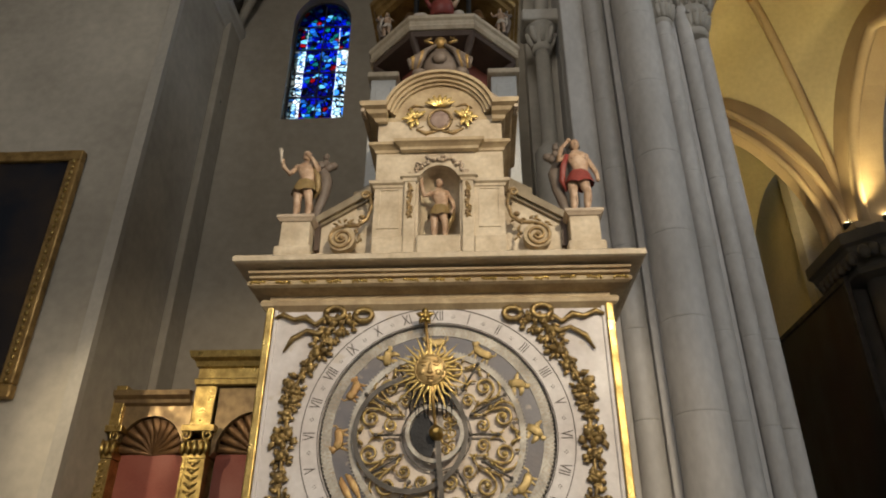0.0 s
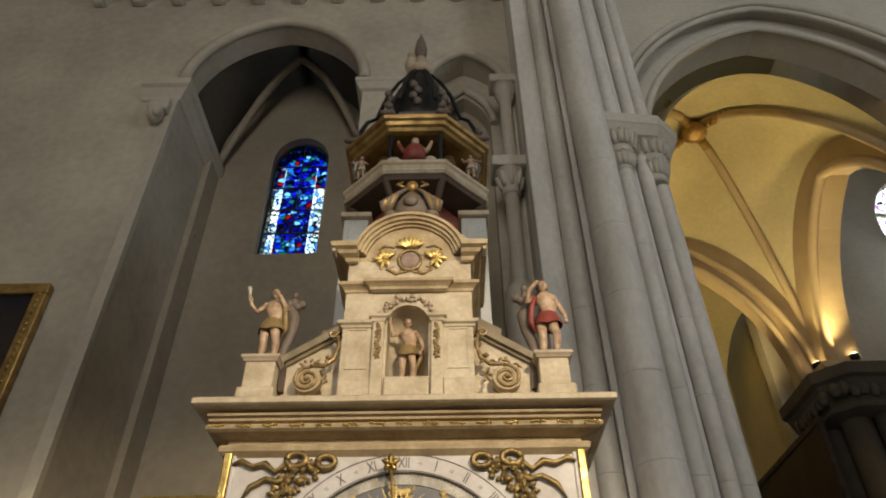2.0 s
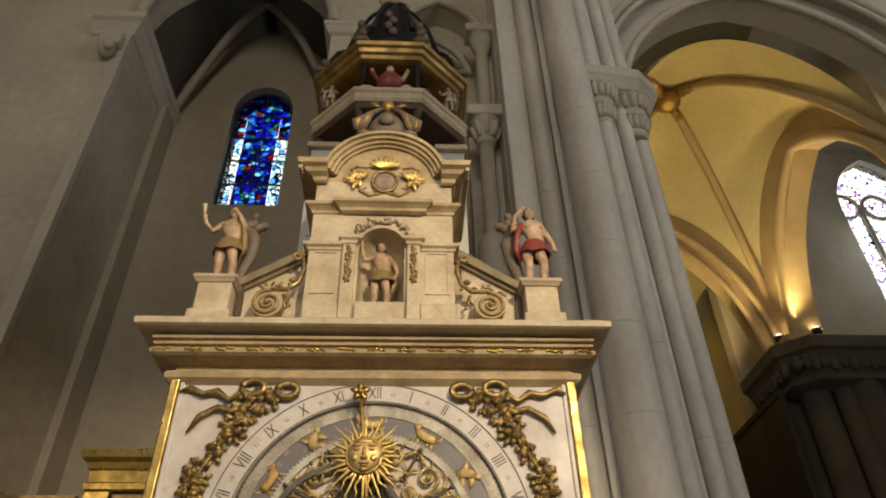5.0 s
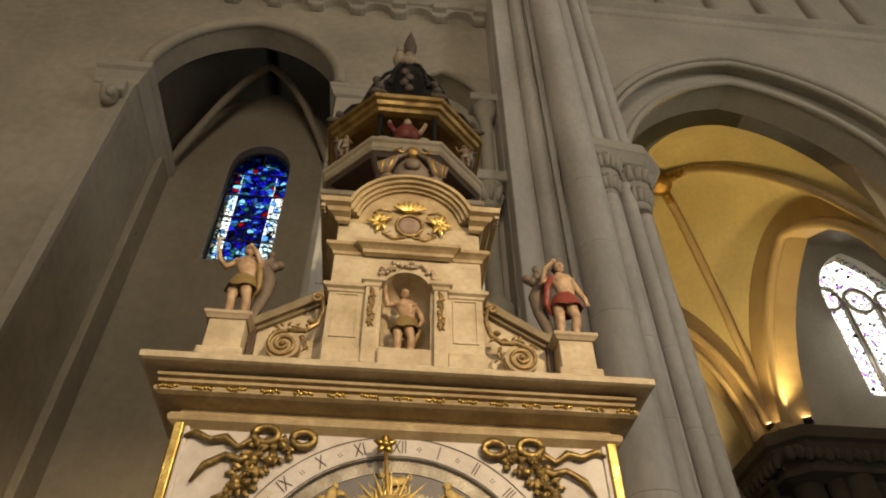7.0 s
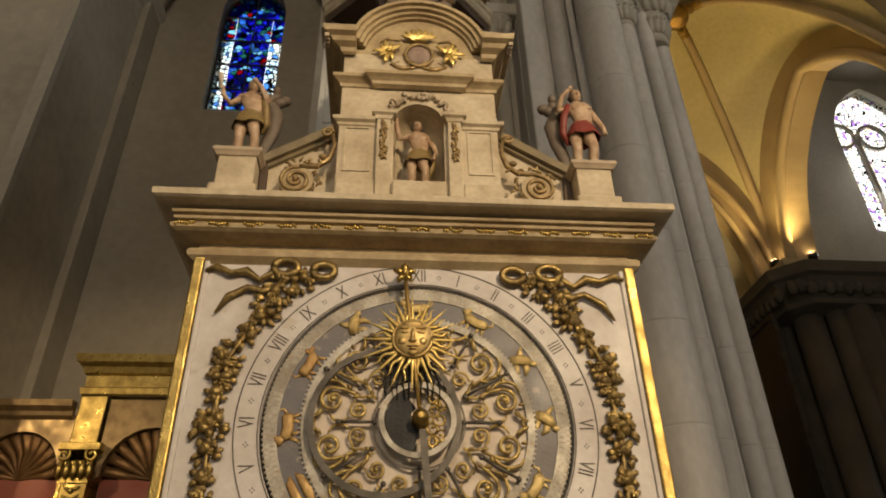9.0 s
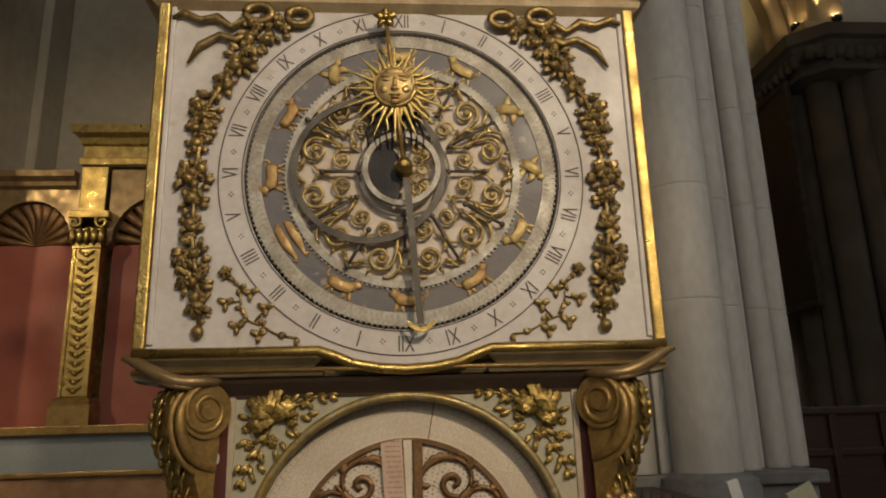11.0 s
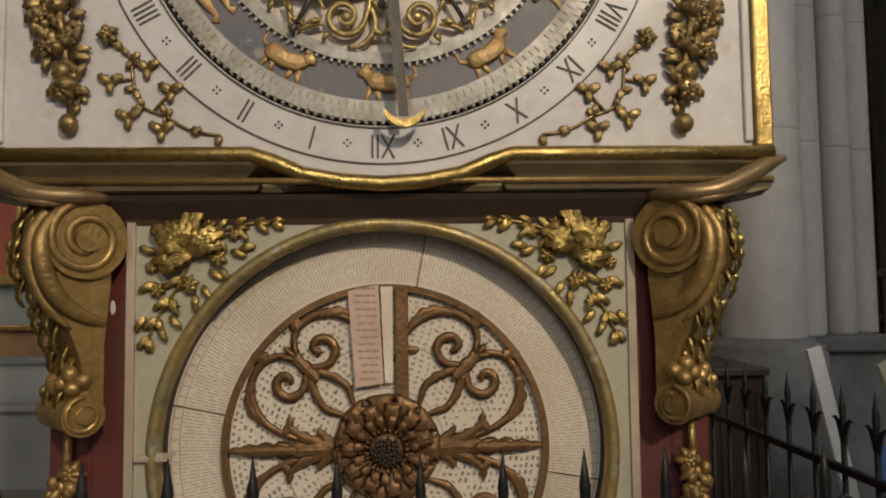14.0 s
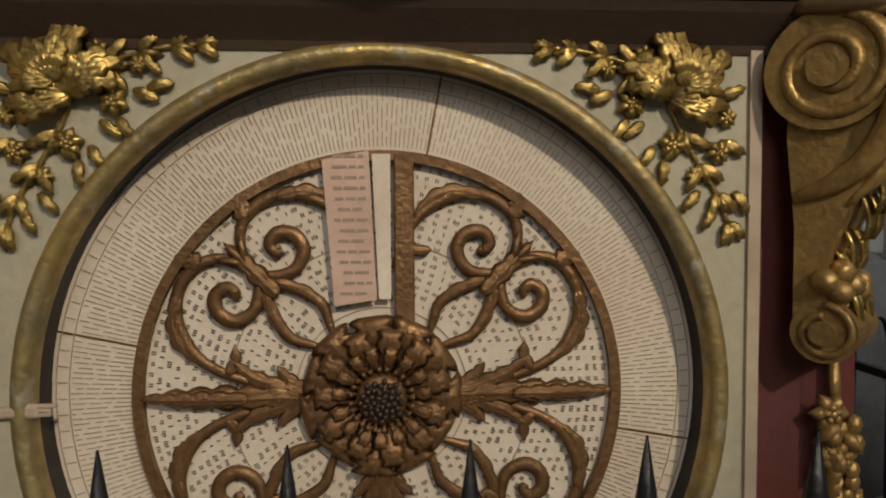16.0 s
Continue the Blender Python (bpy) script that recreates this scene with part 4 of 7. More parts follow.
part("altar_step", box(bmesh.new(), -4.2, -1.2, RY - 0.05, BACK_Y, 0.67, 0.97), PALE_STONE, ret)
part("altar_block", box(bmesh.new(), -4.2, -1.2, RY - 0.2, BACK_Y, 0, 0.62), PALE_STONE, ret)

# dark pew woodwork, simplified to a panelled screen that also darkens the aisle
scr = thing("pew_screen", "dark wooden pews simplified as a panelled screen", "screen")
part("top_rail", box(bmesh.new(), 3.5, 9.0, 6.0, 6.16, 1.62, 1.72, 0.02), DARK_WOOD, scr)
part("mid_rail", box(bmesh.new(), 3.5, 9.0, 6.02, 6.14, 1.1, 1.2, 0.015), DARK_WOOD, scr)
part("bottom_rail", box(bmesh.new(), 3.5, 9.0, 6.0, 6.16, 0, 0.2, 0.015), DARK_WOOD, scr)
for k in range(8):
    x = 3.5 + k * 0.69
    part("stile", box(bmesh.new(), x, x + 0.1, 6.0, 6.16, 0.2, 1.62, 0.012), DARK_WOOD, scr)
    if k < 7:
        part("panel", box(bmesh.new(), x + 0.1, x + 0.69, 6.06, 6.1, 0.2, 1.62), DARK_WOOD, scr)

# ---- the astronomical clock ----
CZ, LZ, LY = 2.70, 1.073, 0.185        # upper dial centre, calendar dial centre and its plane
clock = thing("astronomical_clock", "tall painted and gilded astronomical clock with two dials", "clock")


def text_mesh(name, body, size, depth, mat, parent):
    """Lettering as a mesh, lying in the xy plane of its own axes, centred."""
    cu = bpy.data.curves.new(name, "FONT")
    cu.body, cu.size, cu.extrude, cu.align_x, cu.align_y = body, size, depth, "CENTER", "CENTER"
    tmp = bpy.data.objects.new(name, cu)
    scene.collection.objects.link(tmp)
    bpy.context.view_layer.update()
    me = bpy.data.meshes.new_from_object(tmp.evaluated_get(bpy.context.evaluated_depsgraph_get()))
    bpy.data.objects.remove(tmp)
    me.materials.clear()
    me.materials.append(mat)
    ob = new(name, me)
    ob.parent = parent
    return ob


# lower case down to the floor
LW = 0.83
# case coloured near black so that the gap round the dial looks shaded
part("lower_case", slab(bmesh.new(), [(-LW, 0), (LW, 0), (LW, 1.92), (-LW, 1.92)], [ring_pts(0, LZ, 0.675, 64)], 0.13, 0.5), DARK_VOID, clock, "lower case, near black for shade round the calendar dial")
part("case_back", box(bmesh.new(), -LW, LW, 0.5, 1.5, 0, 1.95), BROWN_STONE, clock)
part("dial_panel", slab(bmesh.new(), [(-0.71, 0.25), (0.71, 0.25), (0.71, 1.83), (-0.71, 1.83)], [ring_pts(0, LZ, 0.66, 64)], 0.105, 0.132), GREEN_GREY, clock, "grey-green panel round the calendar dial")
for s in (-1, 1):
    part("panel_edge", box(bmesh.new(), s * 0.72 - 0.012, s * 0.72 + 0.012, 0.095, 0.14, 0.25, 1.83), BROWN_STONE, clock)
    part("red_stile", box(bmesh.new(), min(s * 0.732, s * LW), max(s * 0.732, s * LW), 0.112, 0.14, 0.2, 1.84, 0.004), RED, clock)
chip = material("bare_gesso", (0.75, 0.73, 0.70), 0.8)
bm = blob(bmesh.new(), (-0.775, 0.111, 1.495), (0.009, 0.003, 0.022), u=7, v=5)
part("paint_chip", bm, chip, clock, "white bare patch in the red paint")
bm = bmesh.new()
RIM = [(0.638, 0.13), (0.638, 0.1), (0.644, 0.09), (0.656, 0.084), (0.668, 0.088), (0.674, 0.096), (0.678, 0.108)]
rows = [[bm.verts.new((r * math.cos(radians(a)), y, LZ + r * math.sin(radians(a)))) for r, y in RIM] for a in range(0, 360, 4)]
for a, b in zip(rows, rows[1:] + rows[:1]):
    for i in range(len(RIM) - 1):
        bm.faces.new((a[i], a[i + 1], b[i + 1], b[i])).smooth = True
# inner wall of the calendar well, blackened in place of its shadow
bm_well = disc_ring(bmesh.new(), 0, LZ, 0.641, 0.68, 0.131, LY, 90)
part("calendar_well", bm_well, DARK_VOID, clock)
part("dial_rim", bm, WORN_GILT, clock, "worn gilt rim round the calendar dial")
base = part("plinth", mould(bmesh.new(), [(-0.95, 1.5), (-0.95, 0.05), (0.95, 0.05), (0.95, 1.5)], [(-0.1, 0), (0.05, 0), (0.05, 0.2), (0.02, 0.24), (-0.1, 0.26)]), BROWN_STONE, clock)

# calendar dial
cal = part("calendar_dial", disc_ring(bmesh.new(), 0, LZ, 0, 0.664, LY, LY + 0.03, 96), PAPER, clock, "aged parchment calendar dial with rings of tiny writing")
bm = bmesh.new()
for r in (0.655, 0.632, 0.607, 0.478, 0.17, 0.30):
    disc_ring(bm, 0, LZ, r, r + (0.0016 if r > 0.5 else 0.0022), LY - 0.0022, LY - 0.0005, 96)
part("ruled_circle", bm, PALE_INK, cal)
# outer ring of fine radial writing: bars that differ in length
bm = bmesh.new()
rnd = random.Random(11)


def radial_bar(bm, ang, r0, r1, w, cx=0.0, cz=LZ, y=LY - 0.002):
    c, s = math.cos(radians(ang)), math.sin(radians(ang))
    q = [(cx + r * c - k * w * s, y, cz + r * s + k * w * c) for r, k in ((r0, -0.5), (r1, -0.5), (r1, 0.5), (r0, 0.5))]
    f = [bm.verts.new(p) for p in q]
    b = [bm.verts.new((p[0], y + 0.0014, p[2])) for p in q]
    bm.faces.new(f)
    for i in range(4):
        bm.faces.new((f[i], f[(i + 1) % 4], b[(i + 1) % 4], b[i]))


for k in range(366):
    a = k * 360 / 366
    r = 0.49
    while r < 0.598:
        e = min(0.604, r + rnd.uniform(0.012, 0.045))
        radial_bar(bm, a + rnd.uniform(-0.05, 0.05), r, e, 0.0016)
        r = e + rnd.uniform(0.004, 0.012)
    if k % 3 == 0:
        radial_bar(bm, a, 0.612, 0.63, 0.002)
tagged(part("day_writing", bm, PALE_INK, cal, "fine lines of writing, one for each day"), kind="stuff")
for a in (79, 168, -10, 255):
    bm = bmesh.new()
    radial_bar(bm, a, 0.478, 0.66, 0.004)
    part("dial_seam", bm, BRONZE, cal)
# inner table of small figures in rings and in columns
bm = bmesh.new()
r = 0.185
while r < 0.465:
    step = 360 / int(2 * math.pi * r / 0.021)
    a = 0.0
    while a < 360:
        if rnd.random() < 0.86:
            n_ = rnd.choice((1, 2, 2, 3))
            for q in range(n_):
                radial_bar(bm, a + (q - 1) * math.degrees(0.0046 / r), r, r + rnd.uniform(0.006, 0.0095), 0.0022)
        a += step
    r += 0.0165
tagged(part("figure_table", bm, INK, cal, "rings of small faded figures"), kind="stuff")

grille = part("ring_grille", disc_ring(bmesh.new(), 0, LZ, 0.462, 0.482, LY - 0.022, LY - 0.004, 96), BRONZE, clock, "dark bronze openwork with scrolls and leaves")


def curve(pts, n=4):
    """A smooth run of points through the given ones."""
    P = [Vector(p) for p in pts]
    P = [P[0] * 2 - P[1]] + P + [P[-1] * 2 - P[-2]]
    out = []
    for i in range(1, len(P) - 2):
        a, b, c, d = P[i - 1:i + 3]
        for k in range(n):
            t = k / n
            out.append(0.5 * ((2 * b) + (c - a) * t + (2 * a - 5 * b + 4 * c - d) * t * t + (3 * b - a - 3 * c + d) * t ** 3))
    return out + [P[-2]]


def spread(v, n=4):
    """Radii to go with curve()."""
    return [v[i] + (v[i + 1] - v[i]) * k / n for i in range(len(v) - 1) for k in range(n)] + [v[-1]]


def calendar_scroll():
    """One quarter of the bronze openwork: a tulip stem, two spirals and two leafy arches, alike about the diagonal."""
    bm = bmesh.new()
    y = LY - 0.013
    for sw in (0, 1):
        def run(pts):
            return curve([(p[1], y, p[0]) if sw else (p[0], y, p[1]) for p in pts], 5)
        # volute
        vol = [(0.246, 0.252), (0.238, 0.21), (0.25, 0.168), (0.287, 0.15), (0.318, 0.168), (0.322, 0.2), (0.3, 0.216), (0.283, 0.204), (0.288, 0.192)]
        q = run(vol)
        tube(bm, q, [0.009 + 0.007 * math.sin(math.pi * i / (len(q) - 1)) for i in range(len(q))], 6, 0.55)
        # arch that runs out to the ring and back to the arm
        big = [(0.25, 0.25), (0.3, 0.272), (0.352, 0.262), (0.39, 0.216), (0.396, 0.152), (0.366, 0.088), (0.318, 0.052), (0.25, 0.026)]
        q = run(big)
        tube(bm, q, [0.009 + 0.005 * math.sin(math.pi * i / (len(q) - 1)) for i in range(len(q))], 6, 0.55)
        acanthus(bm, run([(0.35, 0.262), (0.375, 0.27), (0.4, 0.262)])[::2], 0.05, 3, 0.014)
        acanthus(bm, run([(0.392, 0.2), (0.404, 0.15), (0.39, 0.1), (0.35, 0.066)])[::3], 0.034, 4, 0.014)
        acanthus(bm, run([(0.3, 0.045), (0.285, 0.07), (0.287, 0.1)])[::2], 0.03, 2, 0.012)
        # tulip
        tul = [(0.246, 0.236), (0.2, 0.222), (0.15, 0.204), (0.116, 0.18), (0.103, 0.146), (0.094, 0.116)]
        q = run(tul)
        tube(bm, q, [0.006 + 0.007 * math.sin(math.pi * i / (len(q) - 1)) for i in range(len(q))], 6, 0.55)
        acanthus(bm, run([(0.21, 0.226), (0.165, 0.216), (0.128, 0.192), (0.108, 0.158)])[::3], 0.026, 3, 0.012)
    acanthus(bm, [(0.2, y - 0.003, 0.2), (0.235, y - 0.004, 0.235), (0.27, y - 0.003, 0.27), (0.3, y, 0.3)], 0.045, 4, 0.016)
    for k in range(3):
        leaf(bm, 0.262, y - 0.004, 0.262, 10 + 35 * k, 0.06, 0.02, 0.012)
    return bm


quarter = part("scroll_quarter", calendar_scroll(), BRONZE, grille, "bronze scrollwork with spirals")
quarter.location = (0, 0, LZ)
for k in range(1, 4):
    q = quarter.copy()
    scene.collection.objects.link(q)
    q.rotation_euler = (0, radians(90 * k), 0)
for a in (0, 180, 270):
    bm = bmesh.new()
    y = LY - 0.016
    c, s = math.cos(radians(a)), math.sin(radians(a))
    acanthus(bm, [(c * r, y, LZ + s * r) for r in (0.13, 0.2, 0.27, 0.34, 0.41, 0.466)], 0.056, 7, 0.02)
    acanthus(bm, [(c * r, y - 0.01, LZ + s * r) for r in (0.26, 0.33, 0.40, 0.45)], 0.036, 6, 0.016)
    for sd in (-1, 1):
        acanthus(bm, [(c * r - sd * s * o, y, LZ + s * r + sd * c * o) for r, o in ((0.15, 0.008), (0.2, 0.018), (0.25, 0.038), (0.29, 0.07))], 0.04, 4, 0.016)
        acanthus(bm, [(c * r - sd * s * o, y, LZ + s * r + sd * c * o) for r, o in ((0.14, 0.01), (0.18, 0.03), (0.205, 0.06))], 0.034, 3, 0.014)
    part("leaf_arm", bm, BRONZE, grille, "leafy bronze arm")
part("upright_bar", box(bmesh.new(), 0.026, 0.066, LY - 0.024, LY - 0.004, LZ + 0.11, LZ + 0.478, 0.004), BRONZE, grille, "flat bronze bar")
tag = part("paper_strip", slab(bmesh.new(), [(-0.112, LZ + 0.462), (-0.022, LZ + 0.48), (-0.008, LZ + 0.19), (-0.09, LZ + 0.178)], [], LY - 0.03, LY - 0.026), PINK_PAPER, clock, "pinkish paper strip with lines of small writing")
tag2 = part("white_strip", slab(bmesh.new(), [(-0.016, LZ + 0.474), (0.02, LZ + 0.474), (0.02, LZ + 0.19), (-0.004, LZ + 0.19)], [], LY - 0.0245, LY - 0.021), PAPER, clock)
bm = bmesh.new()
for i in range(14):
    z = LZ + 0.2 + i * 0.0205
    left = -0.104 + 0.0013 * (13 - i)
    x = left + 0.006 + rnd.uniform(0, 0.012)
    while x < left + 0.062:
        e = min(x + rnd.uniform(0.012, 0.03), left + 0.072)
        box(bm, x, e, LY - 0.0315, LY - 0.0299, z, z + 0.0055)
        x = e + 0.004
tagged(part("strip_writing", bm, PALE_INK, tag, "unreadable lines of small brown writing"), kind="stuff")

# rosette of three rows of petals
ros = part("rosette", lathe(bmesh.new(), [(0.05, 0), (0.05, 0.026), (0.042, 0.036), (0.02, 0.038)], 0, 0, 20), BRONZE, clock, "large dark bronze rosette at the dial centre")
ros.matrix_local = pose(0, LY - 0.03, LZ, 90)


def petal_ring(n, r0, length, width, y, lift, twist):
    """A ring of lobed leaves that arch forward and curl at the tip."""
    bm = bmesh.new()
    rr = random.Random(n)
    for k in range(n):
        a = radians(360 * k / n + twist + rr.uniform(-2, 2))
        ln = length * rr.uniform(0.94, 1.05)
        spine = [((r0 + ln * t) * math.cos(a), y - lift * h, (r0 + ln * t) * math.sin(a)) for t, h in ((0, 0.0), (0.25, 0.45), (0.5, 0.8), (0.75, 1.0), (0.92, 0.95), (1.0, 0.6))]
        acanthus(bm, spine, width, 3, lift * 0.6, 0.2, broad=True)
    return bm


for n_, r0, ln, w, y, lift, tw in ((11, 0.05, 0.108, 0.098, LY - 0.004, 0.03, 0), (11, 0.05, 0.085, 0.056, LY - 0.02, 0.028, 16), (15, 0.05, 0.05, 0.03, LY - 0.034, 0.022, 5), (24, 0.046, 0.018, 0.011, LY - 0.05, 0.014, 4)):
    p = part("petal_ring", petal_ring(n_, r0, ln, w, y, lift, tw), BRONZE, clock, "ring of bronze petals")
    p.location = (0, 0, LZ)
bm = bmesh.new()
for k in range(40):
    r, a = 0.042 * math.sqrt((k + 0.5) / 40), k * 2.4
    blob(bm, (r * math.cos(a), LY - 0.07 - 0.008 * (1 - r / 0.042), LZ + r * math.sin(a)), (0.0068, 0.006, 0.0068), u=6, v=4)
tagged(part("seed_head", bm, DARK_BRONZE, clock, "dark knobbly seed head"), kind="stuff")
# pointing hand beside the dial
bm = bmesh.new()
box(bm, -0.705, -0.655, 0.085, 0.105, 1.063, 1.083, 0.006)
box(bm, -0.66, -0.62, 0.09, 0.105, 1.060, 1.088, 0.008)
for z in (1.083, 1.075, 1.067):
    box(bm, -0.625, -0.60 + 0.01 * (z > 1.08), 0.092, 0.102, z - 0.003, z + 0.004, 0.002)
part("pointer", bm, BROWN_STONE, clock, "small carved pointer at the dial edge")


def corner_bouquet(s):
    """Gilt fan of leaves with roses and sprays in the upper corner of the calendar panel."""
    bm = bmesh.new()
    y = 0.106
    rg = random.Random(33)
    bx, bz = 0.545, 1.645
    for k in range(13):
        a = radians(-38 + 15.5 * k)
        ln = 0.098 + 0.016 * math.sin(k * 1.9) + (0.022 if 3 < k < 9 else 0)
        acanthus(bm, [(bx + ln * t * math.cos(a + 0.25 * t), y - 0.012 - 0.03 * h, bz + ln * t * math.sin(a + 0.25 * t)) for t, h in ((0, 0.2), (0.35, 0.9), (0.7, 1.0), (1, 0.5))], 0.05, 4, 0.018, broad=k % 2 == 0)
    for k in range(7):
        a = radians(-10 + 20 * k)
        acanthus(bm, [(bx + 0.02 + 0.075 * t * math.cos(a), y - 0.035 - 0.018 * h, bz + 0.02 + 0.075 * t * math.sin(a)) for t, h in ((0, 0.2), (0.5, 1.0), (1, 0.4))], 0.04, 3, 0.016)
    # stems with roses, buds and leaves
    top = [(bx, 1.65), (0.49, 1.70), (0.43, 1.722), (0.37, 1.735), (0.325, 1.738)]
    low = [(bx, 1.65), (0.575, 1.58), (0.61, 1.52), (0.645, 1.465), (0.668, 1.41)]
    for run in (top, low):
        tube(bm, curve([(x, y - 0.008, z) for x, z in run]), 0.005, 5)
        for i, (x, z) in enumerate(run[1:]):
            base = 180 if run is top else 285
            for sd in (-1, 1):
                a = radians(base + sd * (48 - 6 * i))
                ln = 0.062 - 0.006 * i
                acanthus(bm, [(x + ln * t * math.cos(a), y - 0.004 - 0.012 * math.sin(2.6 * t), z + ln * t * math.sin(a)) for t in (0, 0.4, 0.75, 1)], 0.026, 2, 0.014)
            leaf(bm, x, y - 0.004, z, base + rg.uniform(-15, 15), 0.045, 0.022, 0.022)
    for x, z, r in ((0.475, 1.635, 0.03), (0.555, 1.56, 0.03), (0.50, 1.725, 0.024), (0.43, 1.70, 0.02), (0.645, 1.545, 0.026), (0.66, 1.61, 0.022), (0.60, 1.50, 0.02)):
        flower(bm, x, y - 0.006, z, r, 6, x * 300)
    for x, z, a in ((0.44, 1.655, 200), (0.47, 1.605, 230), (0.415, 1.66, 170), (0.52, 1.555, 235), (0.54, 1.53, 265), (0.50, 1.60, 215), (0.68, 1.47, 300), (0.64, 1.44, 240), (0.655, 1.565, 330), (0.65, 1.65, 20), (0.61, 1.47, 225)):
        acanthus(bm, [(x + 0.05 * t * math.cos(radians(a)), y - 0.004 - 0.012 * math.sin(2.6 * t), z + 0.05 * t * math.sin(radians(a))) for t in (0, 0.4, 0.75, 1)], 0.026, 2, 0.014)
    if s < 0:
        bm.transform(Matrix.Scale(-1, 4, (1, 0, 0)))
        bmesh.ops.reverse_faces(bm, faces=bm.faces[:])
    return bm


for s in (-1, 1):
    part("corner_bouquet", corner_bouquet(s), BOUQUET_GILT, clock, "gilt carved flowers and leaves")

# scrolled brackets that carry the upper case
def to_corner(bm, s):
    """Turn a part built with x outwards and y along the scroll's axis to the case's corner."""
    bm.transform(Matrix.Translation((0.805, 0.0, 0.0)) @ Matrix.Rotation(radians(-45), 4, "Z"))
    if s < 0:
        bm.transform(Matrix.Scale(-1, 4, (1, 0, 0)))
        bmesh.ops.reverse_faces(bm, faces=bm.faces[:])
    return bm


BRW = 0.19
for s in (-1, 1):
    # S-shaped body: volute head, waist and foot volute in one outline
    front = curve([(0.06, 0, 1.775), (0.10, 0, 1.72), (0.112, 0, 1.65), (0.09, 0, 1.56), (0.045, 0, 1.46), (0.01, 0, 1.37), (0.0, 0, 1.30), (0.02, 0, 1.26), (0.052, 0, 1.22), (0.04, 0, 1.175), (0.0, 0, 1.158)], 4)
    outline = [(p.x, p.z) for p in front] + [(-0.045, 1.175), (-0.055, 1.22), (-0.055, 1.40), (-0.07, 1.56), (-0.07, 1.84), (0.0, 1.84)]
    br = part("bracket", to_corner(slab(bmesh.new(), outline, [], 0.0, BRW), s), OLD_GOLD, clock, "gilded scrolled bracket at the corner")
    bm = bmesh.new()
    disc_ring(bm, 0.0, 1.683, 0, 0.108, -0.016, 0.01, 40)
    tube(bm, spiral(0.0, 1.683, -0.016, 0.099, 0.03, 75, -1.55, 40), [0.012] * 38 + [0.01, 0.008, 0.004], 8, 0.8)
    disc_ring(bm, 0.0, 1.683, 0, 0.034, -0.032, -0.01, 24)
    part("volute", to_corner(bm, s), OLD_GOLD, br, "flat gilt spiral")
    bm = bmesh.new()
    disc_ring(bm, 0.0, 1.212, 0, 0.056, -0.014, 0.005, 30)
    disc_ring(bm, 0.0, 1.212, 0, 0.022, -0.028, -0.01, 20)
    tube(bm, spiral(0.0, 1.212, -0.014, 0.05, 0.03, 90, -1.0, 24), 0.008, 6, 0.8)
    part("foot_volute", to_corner(bm, s), OLD_GOLD, br, "small gilt spiral at the foot")
    # fold that sweeps from the volute down across the waist
    bm = bmesh.new()
    tube(bm, curve([(0.05, -0.006, 1.775), (0.105, -0.012, 1.70), (0.108, -0.014, 1.62), (0.07, -0.012, 1.53), (0.01, -0.008, 1.48), (-0.055, -0.002, 1.455)], 4), [0.012 + 0.012 * math.sin(math.pi * i / 20) for i in range(21)], 8, 0.8)
    tube(bm, curve([(0.075, 0.03, 1.77), (0.122, 0.03, 1.69), (0.12, 0.03, 1.6), (0.085, 0.02, 1.51), (0.03, 0.0, 1.44)], 4), [0.016] * 14 + [0.012, 0.008, 0.004], 8)
    part("fold", to_corner(bm, s), OLD_GOLD, br)
    # leafy front edge
    bm = bmesh.new()
    for k in range(11):
        f = front[2 + int(k * 2.6)]
        for v in (0.06, 0.145):
            leaf_bm = bmesh.new()
            acanthus(leaf_bm, [(0.0, 0.0, 0.03), (0.0, -0.016, 0.0), (0.0, -0.02, -0.035), (0.0, -0.008, -0.06)], 0.062 - 0.002 * k, 2, 0.016)
            leaf_bm.transform(Matrix.Translation((f.x, v + 0.01 * math.sin(k * 2.1), f.z)) @ Matrix.Rotation(radians(90), 4, "Z"))
            tmp = bpy.data.meshes.new("tmp")
            leaf_bm.to_mesh(tmp)
            leaf_bm.free()
            bm.from_mesh(tmp)
            bpy.data.meshes.remove(tmp)
        blob(bm, (f.x + 0.008, BRW + 0.004, f.z), (0.017, 0.016, 0.022), u=7, v=5)
    part("leaf_edge", to_corner(bm, s), GOLD, br, "bright gilt leaf edge")
    bm = bmesh.new()
    for k, (du, dv, dz) in enumerate(((0.02, 0.01, 0.0), (0.03, 0.05, 0.012), (0.0, -0.005, 0.02), (0.035, 0.09, 0.0), (0.02, 0.03, 0.035), (0.03, 0.12, 0.01), (0.01, 0.07, 0.04))):
        blob(bm, (du, dv, 1.285 + dz), (0.026, 0.024, 0.022), (0, 20 * k, 0), u=8, v=6)
    part("flower_knot", to_corner(bm, s), OLD_GOLD, br)
    # long leaf that curls out under the case corner
    bm = bmesh.new()
    tube(bm, curve([(-0.06, -0.01, 1.80), (0.04, -0.02, 1.795), (0.12, 0.03, 1.80), (0.18, 0.12, 1.845), (0.21, 0.2, 1.885), (0.235, 0.245, 1.90)], 4), [0.008 + 0.02 * math.sin(math.pi * (0.1 + 0.85 * i / 20)) for i in range(21)], 8)
    tube(bm, curve([(0.0, -0.01, 1.785), (0.10, 0.0, 1.775), (0.16, 0.08, 1.80), (0.19, 0.17, 1.85), (0.225, 0.235, 1.885)], 4), [0.012] * 14 + [0.01, 0.007, 0.004], 8)
    part("top_leaf", to_corner(bm, s), BROWN_GILT, br, "dull brown-gilt leaf curling out")
    # hanging bunch under the bracket
    bm = bmesh.new()
